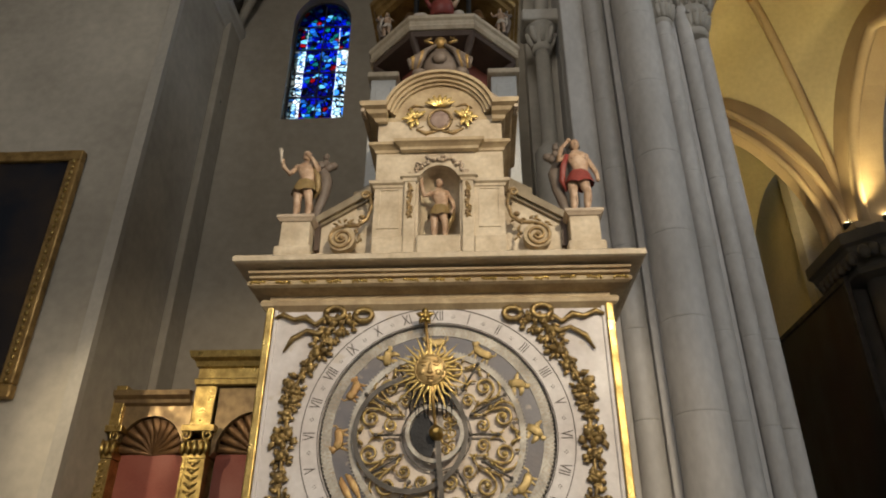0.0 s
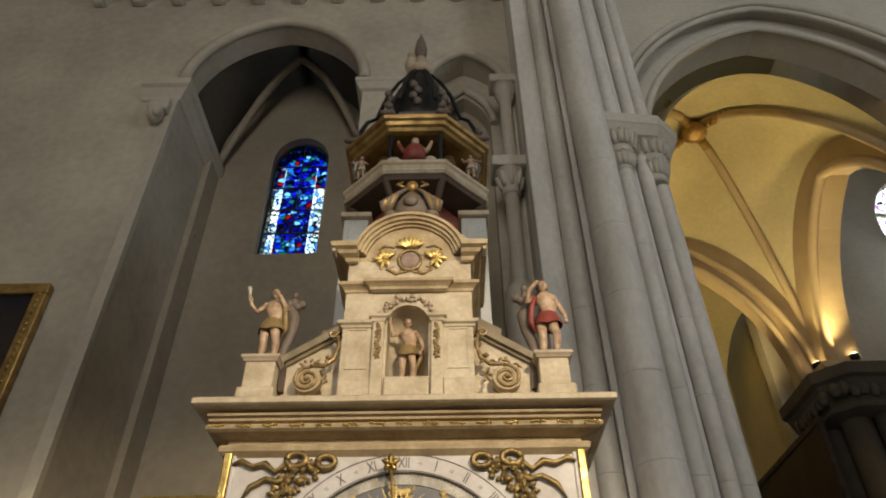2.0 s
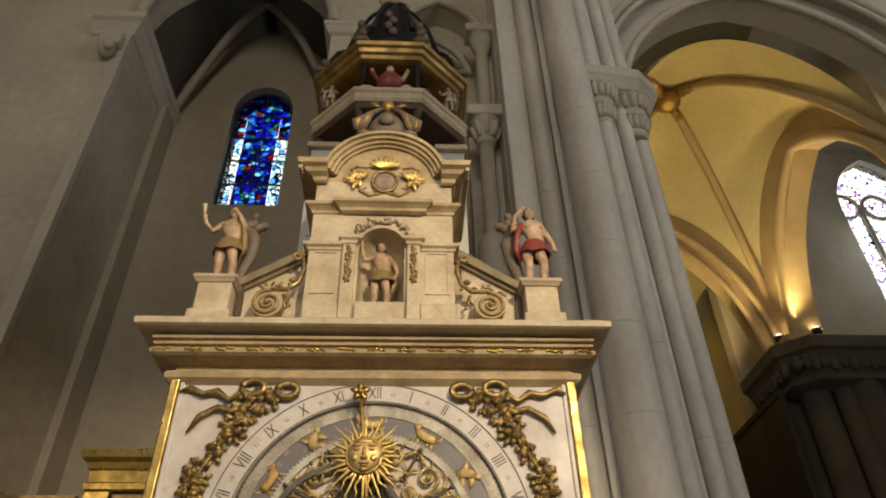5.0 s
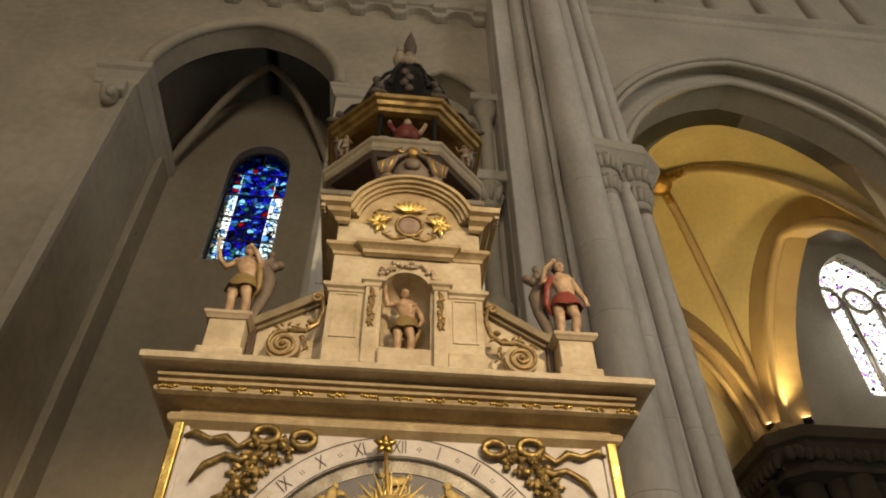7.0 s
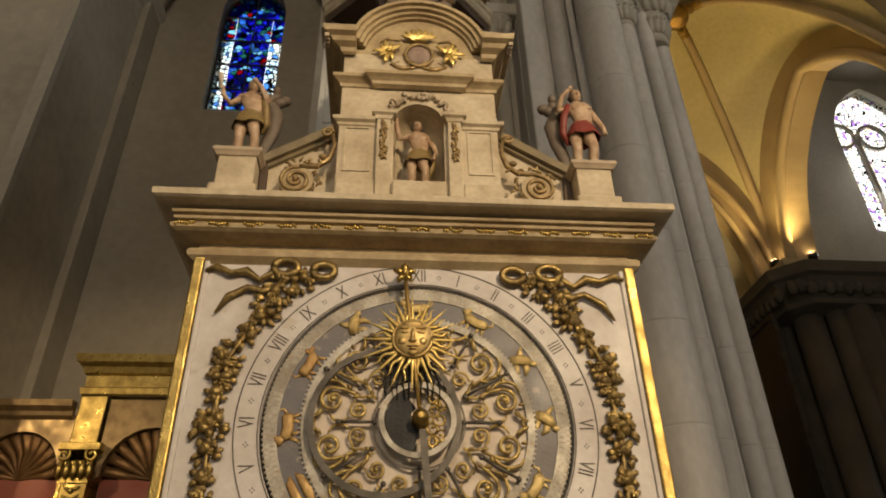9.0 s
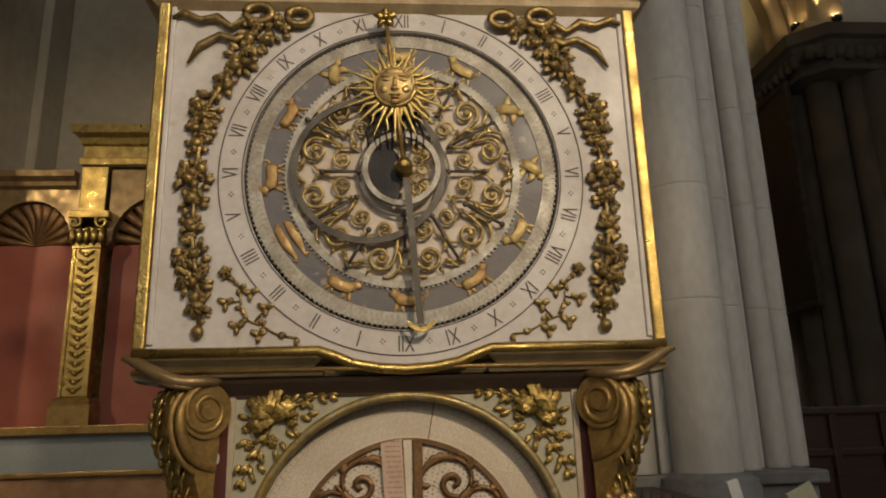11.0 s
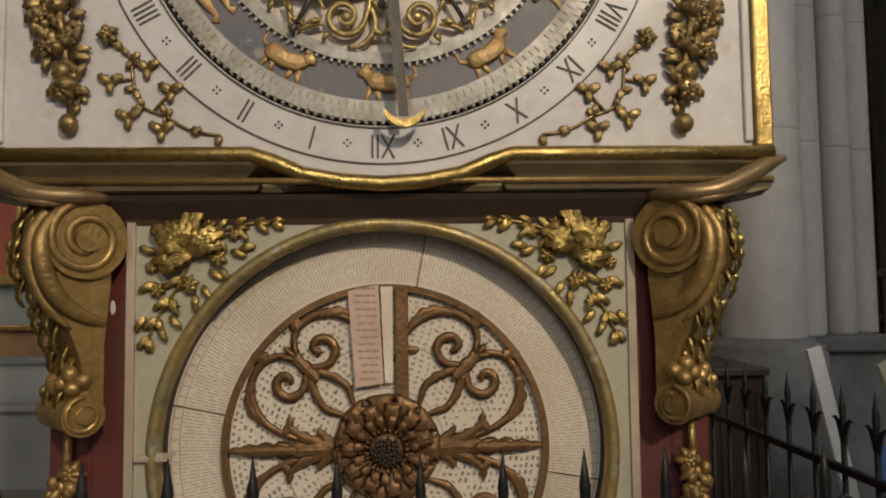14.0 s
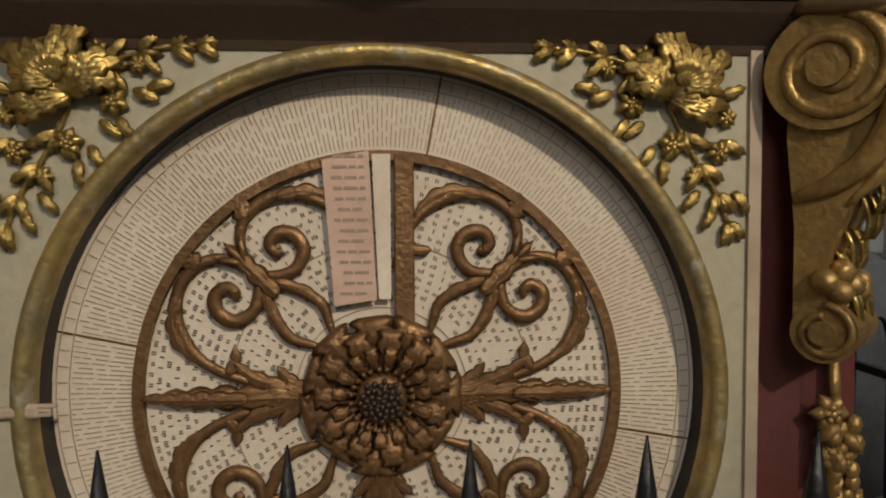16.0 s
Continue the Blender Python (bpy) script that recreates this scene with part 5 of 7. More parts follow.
    rg = random.Random(3)
    tube(bm, [(0.885, 0.1, 1.16), (0.885, 0.085, 1.02)], 0.012, 6)
    for k in range(3):
        flower(bm, 0.885 + 0.02 * (k - 1), 0.085, 1.04 - 0.09 * k, 0.042, 6, 20 * k)
    for k in range(34):
        z = 1.03 - 0.42 * (k / 34)
        blob(bm, (0.885 + rg.uniform(-0.035, 0.035), 0.085 + rg.uniform(-0.025, 0.005), z), (0.017, 0.016, 0.02), u=6, v=4)
        if k % 2 == 0:
            leaf(bm, 0.885, 0.085, z, rg.choice((200, 340, 225, 315, 250, 290)), 0.07, 0.036, 0.04)
    if s < 0:
        bm.transform(Matrix.Scale(-1, 4, (1, 0, 0)))
        bmesh.ops.reverse_faces(bm, faces=bm.faces[:])
    tagged(part("hanging_bunch", bm, OLD_GOLD, clock, "gilt hanging bunch of fruit"), kind="stuff")
    part("pier_strip", box(bmesh.new(), min(s * 0.83, s * 0.95), max(s * 0.83, s * 0.95), 0.12, 1.5, 0.2, 1.9, 0.01), RED, clock)

# upper case
UW = 1.105
ogee = [(-UW, 1.925), (-0.36, 1.925), (-0.30, 1.905), (-0.22, 1.87), (-0.11, 1.85), (0, 1.843), (0.11, 1.85), (0.22, 1.87), (0.30, 1.905), (0.36, 1.925), (UW, 1.925)]
front = part("dial_front", slab(bmesh.new(), ogee + [(UW, 3.56), (-UW, 3.56)], [ring_pts(0, CZ, 0.703, 96)], 0.02, 0.08), MARBLE, clock, "pale marbled front of the upper case")
part("upper_case", box(bmesh.new(), -UW, UW, 0.14, 1.6, 1.96, 3.7), MARBLE, clock)
# black ring stands for the shadowed gap round the upper dial
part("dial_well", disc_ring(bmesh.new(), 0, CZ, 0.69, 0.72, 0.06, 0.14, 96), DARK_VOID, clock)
for s in (-1, 1):
    part("gilt_edge", box(bmesh.new(), min(s * 1.062, s * 1.112), max(s * 1.062, s * 1.112), -0.008, 0.03, 1.93, 3.53, 0.008), GOLD, clock, "gilt edge strip")
    part("edge_bead", box(bmesh.new(), min(s * 1.036, s * 1.06), max(s * 1.036, s * 1.06), 0.006, 0.03, 1.95, 3.53, 0.006), MARBLE, clock)
bm = bmesh.new()
tube(bm, [(x, -0.005, z - 0.012) for x, z in ogee], 0.022, 8)
part("gilt_bottom_edge", bm, GOLD, clock, "gilt bottom edge with a central bulge")
prof = [(0, 1.915), (0.02, 1.905), (0.005, 1.885), (-0.03, 1.86), (-0.04, 1.85), (0.0, 1.845), (0.01, 1.83), (0.0, 1.815), (-0.06, 1.80), (-0.2, 1.80)]
bm = bmesh.new()
mould(bm, [(-1.1, 0.0), (-0.345, 0.0), (-0.345, 0.05), (0.345, 0.05), (0.345, 0.0), (1.1, 0.0)], prof)
part("lower_moulding", bm, MOULDING, clock, "dark olive-brown moulding under the upper case")
part("moulding_roll", tube(bmesh.new(), [(-1.1, -0.012, 1.838), (1.1, -0.012, 1.838)], 0.009, 8), OLD_GOLD, clock, "dull gilt roll")
part("lower_moulding_return", mould(bmesh.new(), [(1.1, 0.0), (1.1, 1.5)], prof), MOULDING, clock)
part("lower_moulding_return", mould(bmesh.new(), [(-1.1, 1.5), (-1.1, 0.0)], prof), MOULDING, clock)
part("soffit", slab(bmesh.new(), [(x, z - 0.03) for x, z in ogee[1:-1]] + [(0.36, 1.97), (-0.36, 1.97)], [], 0.022, 0.16), MOULDING, clock)
# board and hollow moulding carry their underside shade in the colour
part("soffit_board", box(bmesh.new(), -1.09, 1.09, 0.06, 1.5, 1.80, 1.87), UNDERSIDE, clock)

part("soffit_front", mould(bmesh.new(), [(-0.98, 0.1), (0.98, 0.1)], [(-0.02, 1.73), (0.0, 1.73), (0.01, 1.745), (0.03, 1.76), (0.07, 1.79), (0.085, 1.805), (-0.02, 1.805)]), UNDERSIDE, clock, "hollow brown moulding over the calendar panel, shade in its colour")

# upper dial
# plate blackened so that the slit outside the toothed ring reads as shadow
dial = part("dial_shade_plate", disc_ring(bmesh.new(), 0, CZ, 0, 0.70, 0.068, 0.09, 96), DARK_VOID, clock)
part("dial_plate", disc_ring(bmesh.new(), 0, CZ, 0, 0.512, 0.041, 0.06, 96), DIAL_PALE, clock, "pale plate behind the astrolabe")
bm = bmesh.new()
for r in (0.808, 0.706):
    disc_ring(bm, 0, CZ, r, r + 0.005, 0.0165, 0.0205, 96)
part("hour_circle", bm, INK, clock, "dark circles that bound the hour ring")
NUM = ["XII", "I", "II", "III", "IIII", "V", "VI", "VII", "VIII", "IX", "X", "XI"]
for k in range(24):
    a = 90 - 15 * k
    c, s = math.cos(radians(a)), math.sin(radians(a))
    t = text_mesh("numeral", NUM[k % 12], 0.098, 0.001, INK, clock)
    t.matrix_local = Matrix.Translation((0.757 * c, 0.0185, CZ + 0.757 * s)) @ Matrix.Rotation(radians(-(a - 90)), 4, "Y") @ Matrix.Rotation(radians(90), 4, "X") @ Matrix.Diagonal((0.62, 1, 1, 1))
    b = a - 7.5
    bm = bmesh.new()
    for dx, dz in ((-0.009, 0), (0.009, 0), (0, 0.009), (0, -0.009)):
        blob(bm, (0.757 * math.cos(radians(b)) + dx, 0.019, CZ + 0.757 * math.sin(radians(b)) + dz), (0.004, 0.0015, 0.004), u=6, v=4)
    part("half_hour_mark", bm, INK, clock)
ring1 = part("toothed_ring", disc_ring(bmesh.new(), 0, CZ, 0.628, 0.686, 0.03, 0.05, 96), SILVERED, clock, "silvered ring with fine teeth and divisions")
bm = bmesh.new()
for k in range(180):
    a = 2 * k
    c, s = math.cos(radians(a)), math.sin(radians(a))
    blob(bm, (0.689 * c, 0.04, CZ + 0.689 * s), (0.0075, 0.012, 0.0075), u=6, v=4)
tagged(part("ring_teeth", bm, SILVERED, ring1), kind="stuff")
bm = bmesh.new()
for k in range(180):
    radial_bar(bm, 2 * k, 0.67, 0.684, 0.003, 0, CZ, 0.0285)
    if rnd.random() < 0.8:
        radial_bar(bm, 2 * k + 1, 0.637, 0.637 + rnd.uniform(0.012, 0.024), 0.004, 0, CZ, 0.0285)
tagged(part("ring_writing", bm, PALE_INK, ring1, "small divisions and unreadable letters"), kind="stuff")
zod = part("zodiac_band", disc_ring(bmesh.new(), 0, CZ, 0.525, 0.63, 0.036, 0.06, 96), NIGHT, clock, "slate-blue band with gilt creatures")
for k in range(12):
    bm = bmesh.new()
    rk = random.Random(40 + k)
    # a low creature along x, feet towards -z, then set into the band
    if k == 7:                       # two fishes
        for dz in (-0.02, 0.02):
            tube(bm, [(-0.085, 0, dz * 0.6), (-0.06, -0.004, dz), (0.0, -0.008, dz * 1.1), (0.05, -0.004, dz), (0.075, 0, dz * 0.8), (0.09, 0, dz * 1.4)], [0.004, 0.014, 0.018, 0.01, 0.005, 0.012], 8, 0.5)
    elif k in (4, 0, 1):             # upright figures in folds
        tube(bm, [(-0.035, 0, -0.035), (-0.02, -0.008, -0.005), (0.0, -0.01, 0.015), (0.02, -0.006, 0.03)], [0.02, 0.024, 0.022, 0.01], 8, 0.5)
        tube(bm, [(0.0, 0, 0.01), (0.035, -0.004, 0.0), (0.055, 0, -0.02)], [0.016, 0.014, 0.006], 7, 0.5)
        tube(bm, [(0.0, 0, 0.0), (-0.045, -0.004, 0.015), (-0.065, 0, 0.035)], [0.016, 0.012, 0.006], 7, 0.5)
        tube(bm, [(-0.02, 0, -0.02), (0.02, 0, -0.036), (0.035, 0, -0.044)], [0.014, 0.01, 0.005], 7, 0.5)
        blob(bm, (0.03, -0.006, 0.036), (0.014, 0.008, 0.014), u=8, v=6)
    else:                            # four-footed
        tube(bm, [(-0.055, 0, 0.008), (-0.04, -0.007, 0.004), (0.0, -0.01, 0.0), (0.035, -0.008, 0.006), (0.055, -0.004, 0.02)], [0.014, 0.022, 0.02, 0.022, 0.012], 8, 0.5)
        tube(bm, [(0.04, -0.004, 0.012), (0.06, -0.006, 0.03), (0.078, -0.004, 0.026)], [0.016, 0.014, 0.007], 8, 0.5)
        for x, dx in ((-0.042, -0.012), (-0.028, 0.01), (0.03, -0.008), (0.045, 0.02)):
            tube(bm, [(x, 0, -0.008), (x + dx * 0.4, -0.002, -0.026), (x + dx, 0, -0.044)], [0.011, 0.007, 0.006], 6, 0.5)
        tube(bm, [(-0.055, 0, 0.008), (-0.075, 0, 0.02), (-0.072, 0, 0.038), (-0.085, 0, 0.044)], [0.007, 0.005, 0.005, 0.002], 6, 0.5)
        for q in range(3):
            leaf(bm, 0.05, -0.004, 0.034, 60 + 40 * q, 0.018, 0.01, 0.006)
    a = 1.5 + 30 * k
    flip = -1 if 200 < a < 340 else 1
    bm.transform(Matrix.Translation((0.578 * math.cos(radians(a)), 0.034, CZ + 0.578 * math.sin(radians(a)))) @ Matrix.Rotation(radians(90 - a + (180 if flip < 0 else 0)), 4, "Y") @ Matrix.Diagonal((rk.choice((-1, 1)) * 1.08, 0.75, 1.22, 1)))
    bmesh.ops.recalc_face_normals(bm, faces=bm.faces[:])
    part("zodiac_creature", bm, PALE_GILT if k in (1, 2, 3, 4, 0, 11) else ORANGE_GILT, zod, "gilt creature in low relief")
inner = part("inner_ring", disc_ring(bmesh.new(), 0, CZ, 0.49, 0.524, 0.022, 0.04, 96), SILVERED, clock, "toothed inner ring of the astrolabe")
bm = bmesh.new()
for k in range(150):
    radial_bar(bm, 2.4 * k, 0.522, 0.534, 0.0075, 0, CZ, 0.024)
tagged(part("inner_teeth", bm, SILVERED, inner), kind="stuff")

spider = part("spider_hub_ring", disc_ring(bmesh.new(), 0, CZ, 0.20, 0.207, 0.006, 0.018, 64), STEEL, clock, "gilt openwork of the astrolabe")


def spider_sector(flip):
    """One twelfth of the gilt openwork: a large and a small volute on one branching stem, with leaves."""
    bm = bmesh.new()
    y = 0.014

    def fat(n, r):
        return [r * (0.55 + 0.6 * math.sin(math.pi * i / (n - 1))) for i in range(n)]

    def place(p):
        return (flip * p[0], p[1], p[2])
    q = [place(p) for p in curve([(-0.055, y, 0.215), (-0.06, y, 0.25), (-0.045, y, 0.285), (-0.055, y, 0.33), (-0.06, y, 0.36)], 3) + [Vector(p) for p in spiral(0.0, 0.405, y, 0.06, 0.012, 195, -1.55, 26)]]
    tube(bm, q, fat(len(q), 0.0085), 6, 0.9)
    q = [place(p) for p in [(-0.05, y, 0.29), (-0.03, y, 0.315)] + spiral(0.012, 0.278, y, 0.042, 0.01, 140, -1.45, 20)]
    tube(bm, q, fat(len(q), 0.0075), 6, 0.9)
    q = [place(p) for p in curve([(-0.06, y, 0.35), (-0.085, y, 0.39), (-0.09, y, 0.43), (-0.065, y, 0.475), (-0.03, y, 0.487)], 3)]
    tube(bm, q, fat(len(q), 0.008), 6, 0.9)
    q = [place(p) for p in curve([(0.06, y, 0.40), (0.085, y, 0.37), (0.08, y, 0.33), (0.055, y, 0.31)], 3)]
    tube(bm, q, fat(len(q), 0.007), 6, 0.9)
    q = [place(p) for p in curve([(0.05, y, 0.44), (0.09, y, 0.455), (0.115, y, 0.48)], 3)]
    tube(bm, q, fat(len(q), 0.0075), 6, 0.9)
    for x, z, r in ((-0.004, 0.405, 0.015), (0.014, 0.28, 0.011)):
        blob(bm, place((x, y - 0.006, z)), (r, 0.009, r), u=7, v=5)
    for x, z, a, ln in ((-0.058, 0.335, 140, 0.045), (-0.05, 0.29, 60, 0.04), (0.058, 0.43, 30, 0.05), (-0.085, 0.42, 160, 0.035), (0.075, 0.34, 10, 0.035), (-0.06, 0.24, 170, 0.035), (0.03, 0.46, 70, 0.035), (0.1, 0.465, -40, 0.03)):
        leaf(bm, flip * x, y, z, a if flip > 0 else 180 - a, ln, 0.02, 0.016)
    return bm


sectors = [part("scroll_sector", spider_sector(f), SPIDER_GILT, spider, "gilt scrolls and leaves") for f in (1, -1)]
for k in range(12):
    q = sectors[k % 2] if k < 2 else sectors[k % 2].copy()
    if k > 1:
        scene.collection.objects.link(q)
    q.location = (0, 0, CZ)
    q.rotation_euler = (0, radians(15 + 30 * k), 0)
    a = radians(90 - 30 * k)
    c, s = math.cos(a), math.sin(a)
    r0, r1 = ((0.2, 0.36), (0.31, 0.495), (0.24, 0.47))[k % 3]
    bm = tube(bmesh.new(), [(r * c, 0.004, CZ + r * s) for r in (r0, (r0 + r1) / 2, r1)], [0.007, 0.0085, 0.007], 6, 0.6)
    for r in (r0, r1):
        blob(bm, (r * c, 0.002, CZ + r * s), (0.013, 0.008, 0.013), u=7, v=5)
    part("spoke", bm, STEEL, spider, "dark metal spoke")
ecc = part("eccentric_ring", disc_ring(bmesh.new(), -0.155, CZ + 0.008, 0.313, 0.342, -0.012, 0.0, 80), STEEL, clock, "dark metal ring set off centre")
small = part("moon_ring", disc_ring(bmesh.new(), -0.01, CZ + 0.005, 0.148, 0.172, -0.03, -0.005, 64), SILVERED, clock, "small silvered ring round the hub")
bm = slab(bmesh.new(), arc(-0.01, CZ + 0.005, 0.142, 115, 262, 20) + arc(0.005, CZ + 0.01, 0.05, 262, 115, 10), [], -0.018, -0.01)
part("moon_plate", bm, IRON, clock, "black plate inside the small ring")
bm = bmesh.new()
for k in range(7):
    a = radians(-70 + k * 25)
    tube(bm, spiral(0.06 + 0.03 * (k % 2), CZ + 0.1 * math.sin(a), -0.01, 0.035, 0.008, k * 50, 1.2, 12), 0.0055, 5)
part("hub_scroll", bm, GOLD, clock)
bm = lathe(bmesh.new(), [(0.04, 0), (0.04, 0.035), (0.03, 0.05), (0.036, 0.06), (0.036, 0.075), (0.02, 0.085), (0.012, 0.1)], 0, 0, 20)
bm.transform(pose(0, -0.005, CZ, 90))
hub = part("hub", bm, GOLD, clock, "gilt hub of the hands")
# long hand with a moon crescent at its foot
bm = slab(bmesh.new(), [(-0.006, CZ - 0.05), (0.026, CZ - 0.05), (0.074, CZ - 0.69), (0.046, CZ - 0.69)], [], -0.055, -0.045)
part("long_hand", bm, STEEL, clock, "dark metal hand")
bm = slab(bmesh.new(), arc(0.062, 2.035, 0.058, 190, 350, 16) + arc(0.062, 2.055, 0.058, 325, 215, 10), [], -0.062, -0.042)
part("moon_crescent", bm, GOLD, clock, "gilt crescent moon on the hand")
# sun
SX, SZ, SY = -0.037, 3.072, -0.072
sun = part("sun_disc", lathe(bmesh.new(), [(0.088, 0), (0.088, 0.012)], 0, 0, 24), GOLD, clock, "gilt sun with straight and wavy rays")
sun.data.transform(pose(SX, SY + 0.022, SZ, 90))
for k in range(32):
    bm = bmesh.new()
    a = 360 * k / 32
    c, s = math.cos(radians(a)), math.sin(radians(a))
    ln = 0.235 if k % 2 == 0 else 0.19
    if 200 < a < 340:
        ln += 0.03
    pts = []
    for i in range(8):
        t = i / 7
        r = 0.085 + (ln - 0.085) * t
        wv = 0.009 * math.sin(t * 9.4) * (k % 2)
        pts.append((SX + c * r - s * wv, SY + 0.012, SZ + s * r + c * wv))
    tube(bm, pts, [0.0135 * (1 - 0.93 * i / 7) for i in range(8)], 5, 0.6)
    part("ray", bm, BRIGHT_GILT, sun)
bm = bmesh.new()
blob(bm, (SX, SY, SZ), (0.092, 0.03, 0.094), u=20, v=14)
tube(bm, [(SX + 0.09 * math.cos(radians(a)), SY, SZ + 0.09 * math.sin(radians(a))) for a in range(0, 361, 15)], 0.009, 6)
for x, z, rx, ry, rz, d in ((0, 0.004, 0.012, 0.02, 0.036, 0.026), (0, -0.022, 0.02, 0.016, 0.012, 0.03), (-0.036, 0.02, 0.02, 0.01, 0.008, 0.024), (0.036, 0.02, 0.02, 0.01, 0.008, 0.024), (-0.036, 0.042, 0.027, 0.012, 0.007, 0.022), (0.036, 0.042, 0.027, 0.012, 0.007, 0.022), (0, -0.048, 0.028, 0.01, 0.006, 0.026), (0, -0.06, 0.02, 0.01, 0.006, 0.024), (-0.045, -0.02, 0.024, 0.014, 0.024, 0.017), (0.045, -0.02, 0.024, 0.014, 0.024, 0.017), (0, -0.077, 0.022, 0.012, 0.013, 0.016), (0, 0.066, 0.05, 0.012, 0.02, 0.014)):
    blob(bm, (SX + x, SY - d, SZ + z), (rx, ry, rz), u=8, v=6)
part("sun_face", bm, SUN_GILT, sun, "round gilt face in relief")
bm = bmesh.new()
tube(bm, [(0.0, -0.06, CZ), (-0.025, -0.06, 2.95), (SX, -0.06, SZ), (-0.06, -0.06, 3.28), (-0.072, -0.06, 3.40)], 0.011, 6, 0.6)
part("sun_hand", bm, OLD_GOLD, clock)
bm = bmesh.new()
for k in range(5):
    leaf(bm, -0.075, -0.06, 3.425, 90 + 72 * k, 0.062, 0.045, 0.02)
blob(bm, (-0.075, -0.075, 3.425), (0.018, 0.014, 0.018), u=8, v=5)
part("star_tip", bm, GOLD, clock, "gilt flower-shaped tip of the hand")
# thin black strips below the sun stand for the shadows of its rays
for k in range(10):
    bm = tube(bmesh.new(), [(SX + 0.02 * (k - 4.5), -0.03, SZ - 0.1), (SX + 0.028 * (k - 4.5), -0.028, SZ - 0.2), (SX + 0.026 * (k - 4.5) + 0.01 * (k % 2), -0.028, SZ - 0.28)], [0.008, 0.007, 0.002], 5)
    part("ray_shadow_strip", bm, IRON, sun)

# garlands on the front
def bunch(bm, x, z, r, n, seed, y=0.018):
    """A carved bunch: fruits and flowers in the middle, leaves round the edge."""
    rg = random.Random(seed)
    for k in range(n // 2):
        a = 360 * k / (n // 2) + rg.uniform(-20, 20)
        px, pz = x + 0.62 * r * math.cos(radians(a)) * 0.75, z + 0.62 * r * math.sin(radians(a))
        ln = rg.uniform(0.04, 0.06)
        c, s_ = math.cos(radians(a - 40)), math.sin(radians(a - 40))
        acanthus(bm, [(px + ln * t * c, y - 0.006 - 0.016 * math.sin(2.8 * t), pz + ln * t * s_) for t in (0, 0.4, 0.75, 1)], rg.uniform(0.026, 0.036), 2, 0.014)
    for k in range(max(3, n // 5)):
        a, q = rg.uniform(0, 360), 0.7 * r * math.sqrt(rg.random())
        px, pz = x + q * math.cos(radians(a)) * 0.72, z + q * math.sin(radians(a))
        rr = rg.uniform(0.02, 0.032)
        if k % 2:
            flower(bm, px, y - 0.012, pz, rr * 1.25, 5, a)
        else:
            blob(bm, (px, y - 0.022, pz), (rr * 0.85, 0.024, rr), (0, rg.uniform(0, 180), 0), u=9, v=7)
            blob(bm, (px, y - 0.046, pz), (0.005, 0.004, 0.005), u=5, v=4)
    for k in range(n // 5):
        a, q = rg.uniform(0, 360), r * math.sqrt(rg.random())
        blob(bm, (x + q * math.cos(radians(a)) * 0.72, y - 0.018, z + q * math.sin(radians(a))), (0.013, 0.014, 0.013), u=7, v=5)


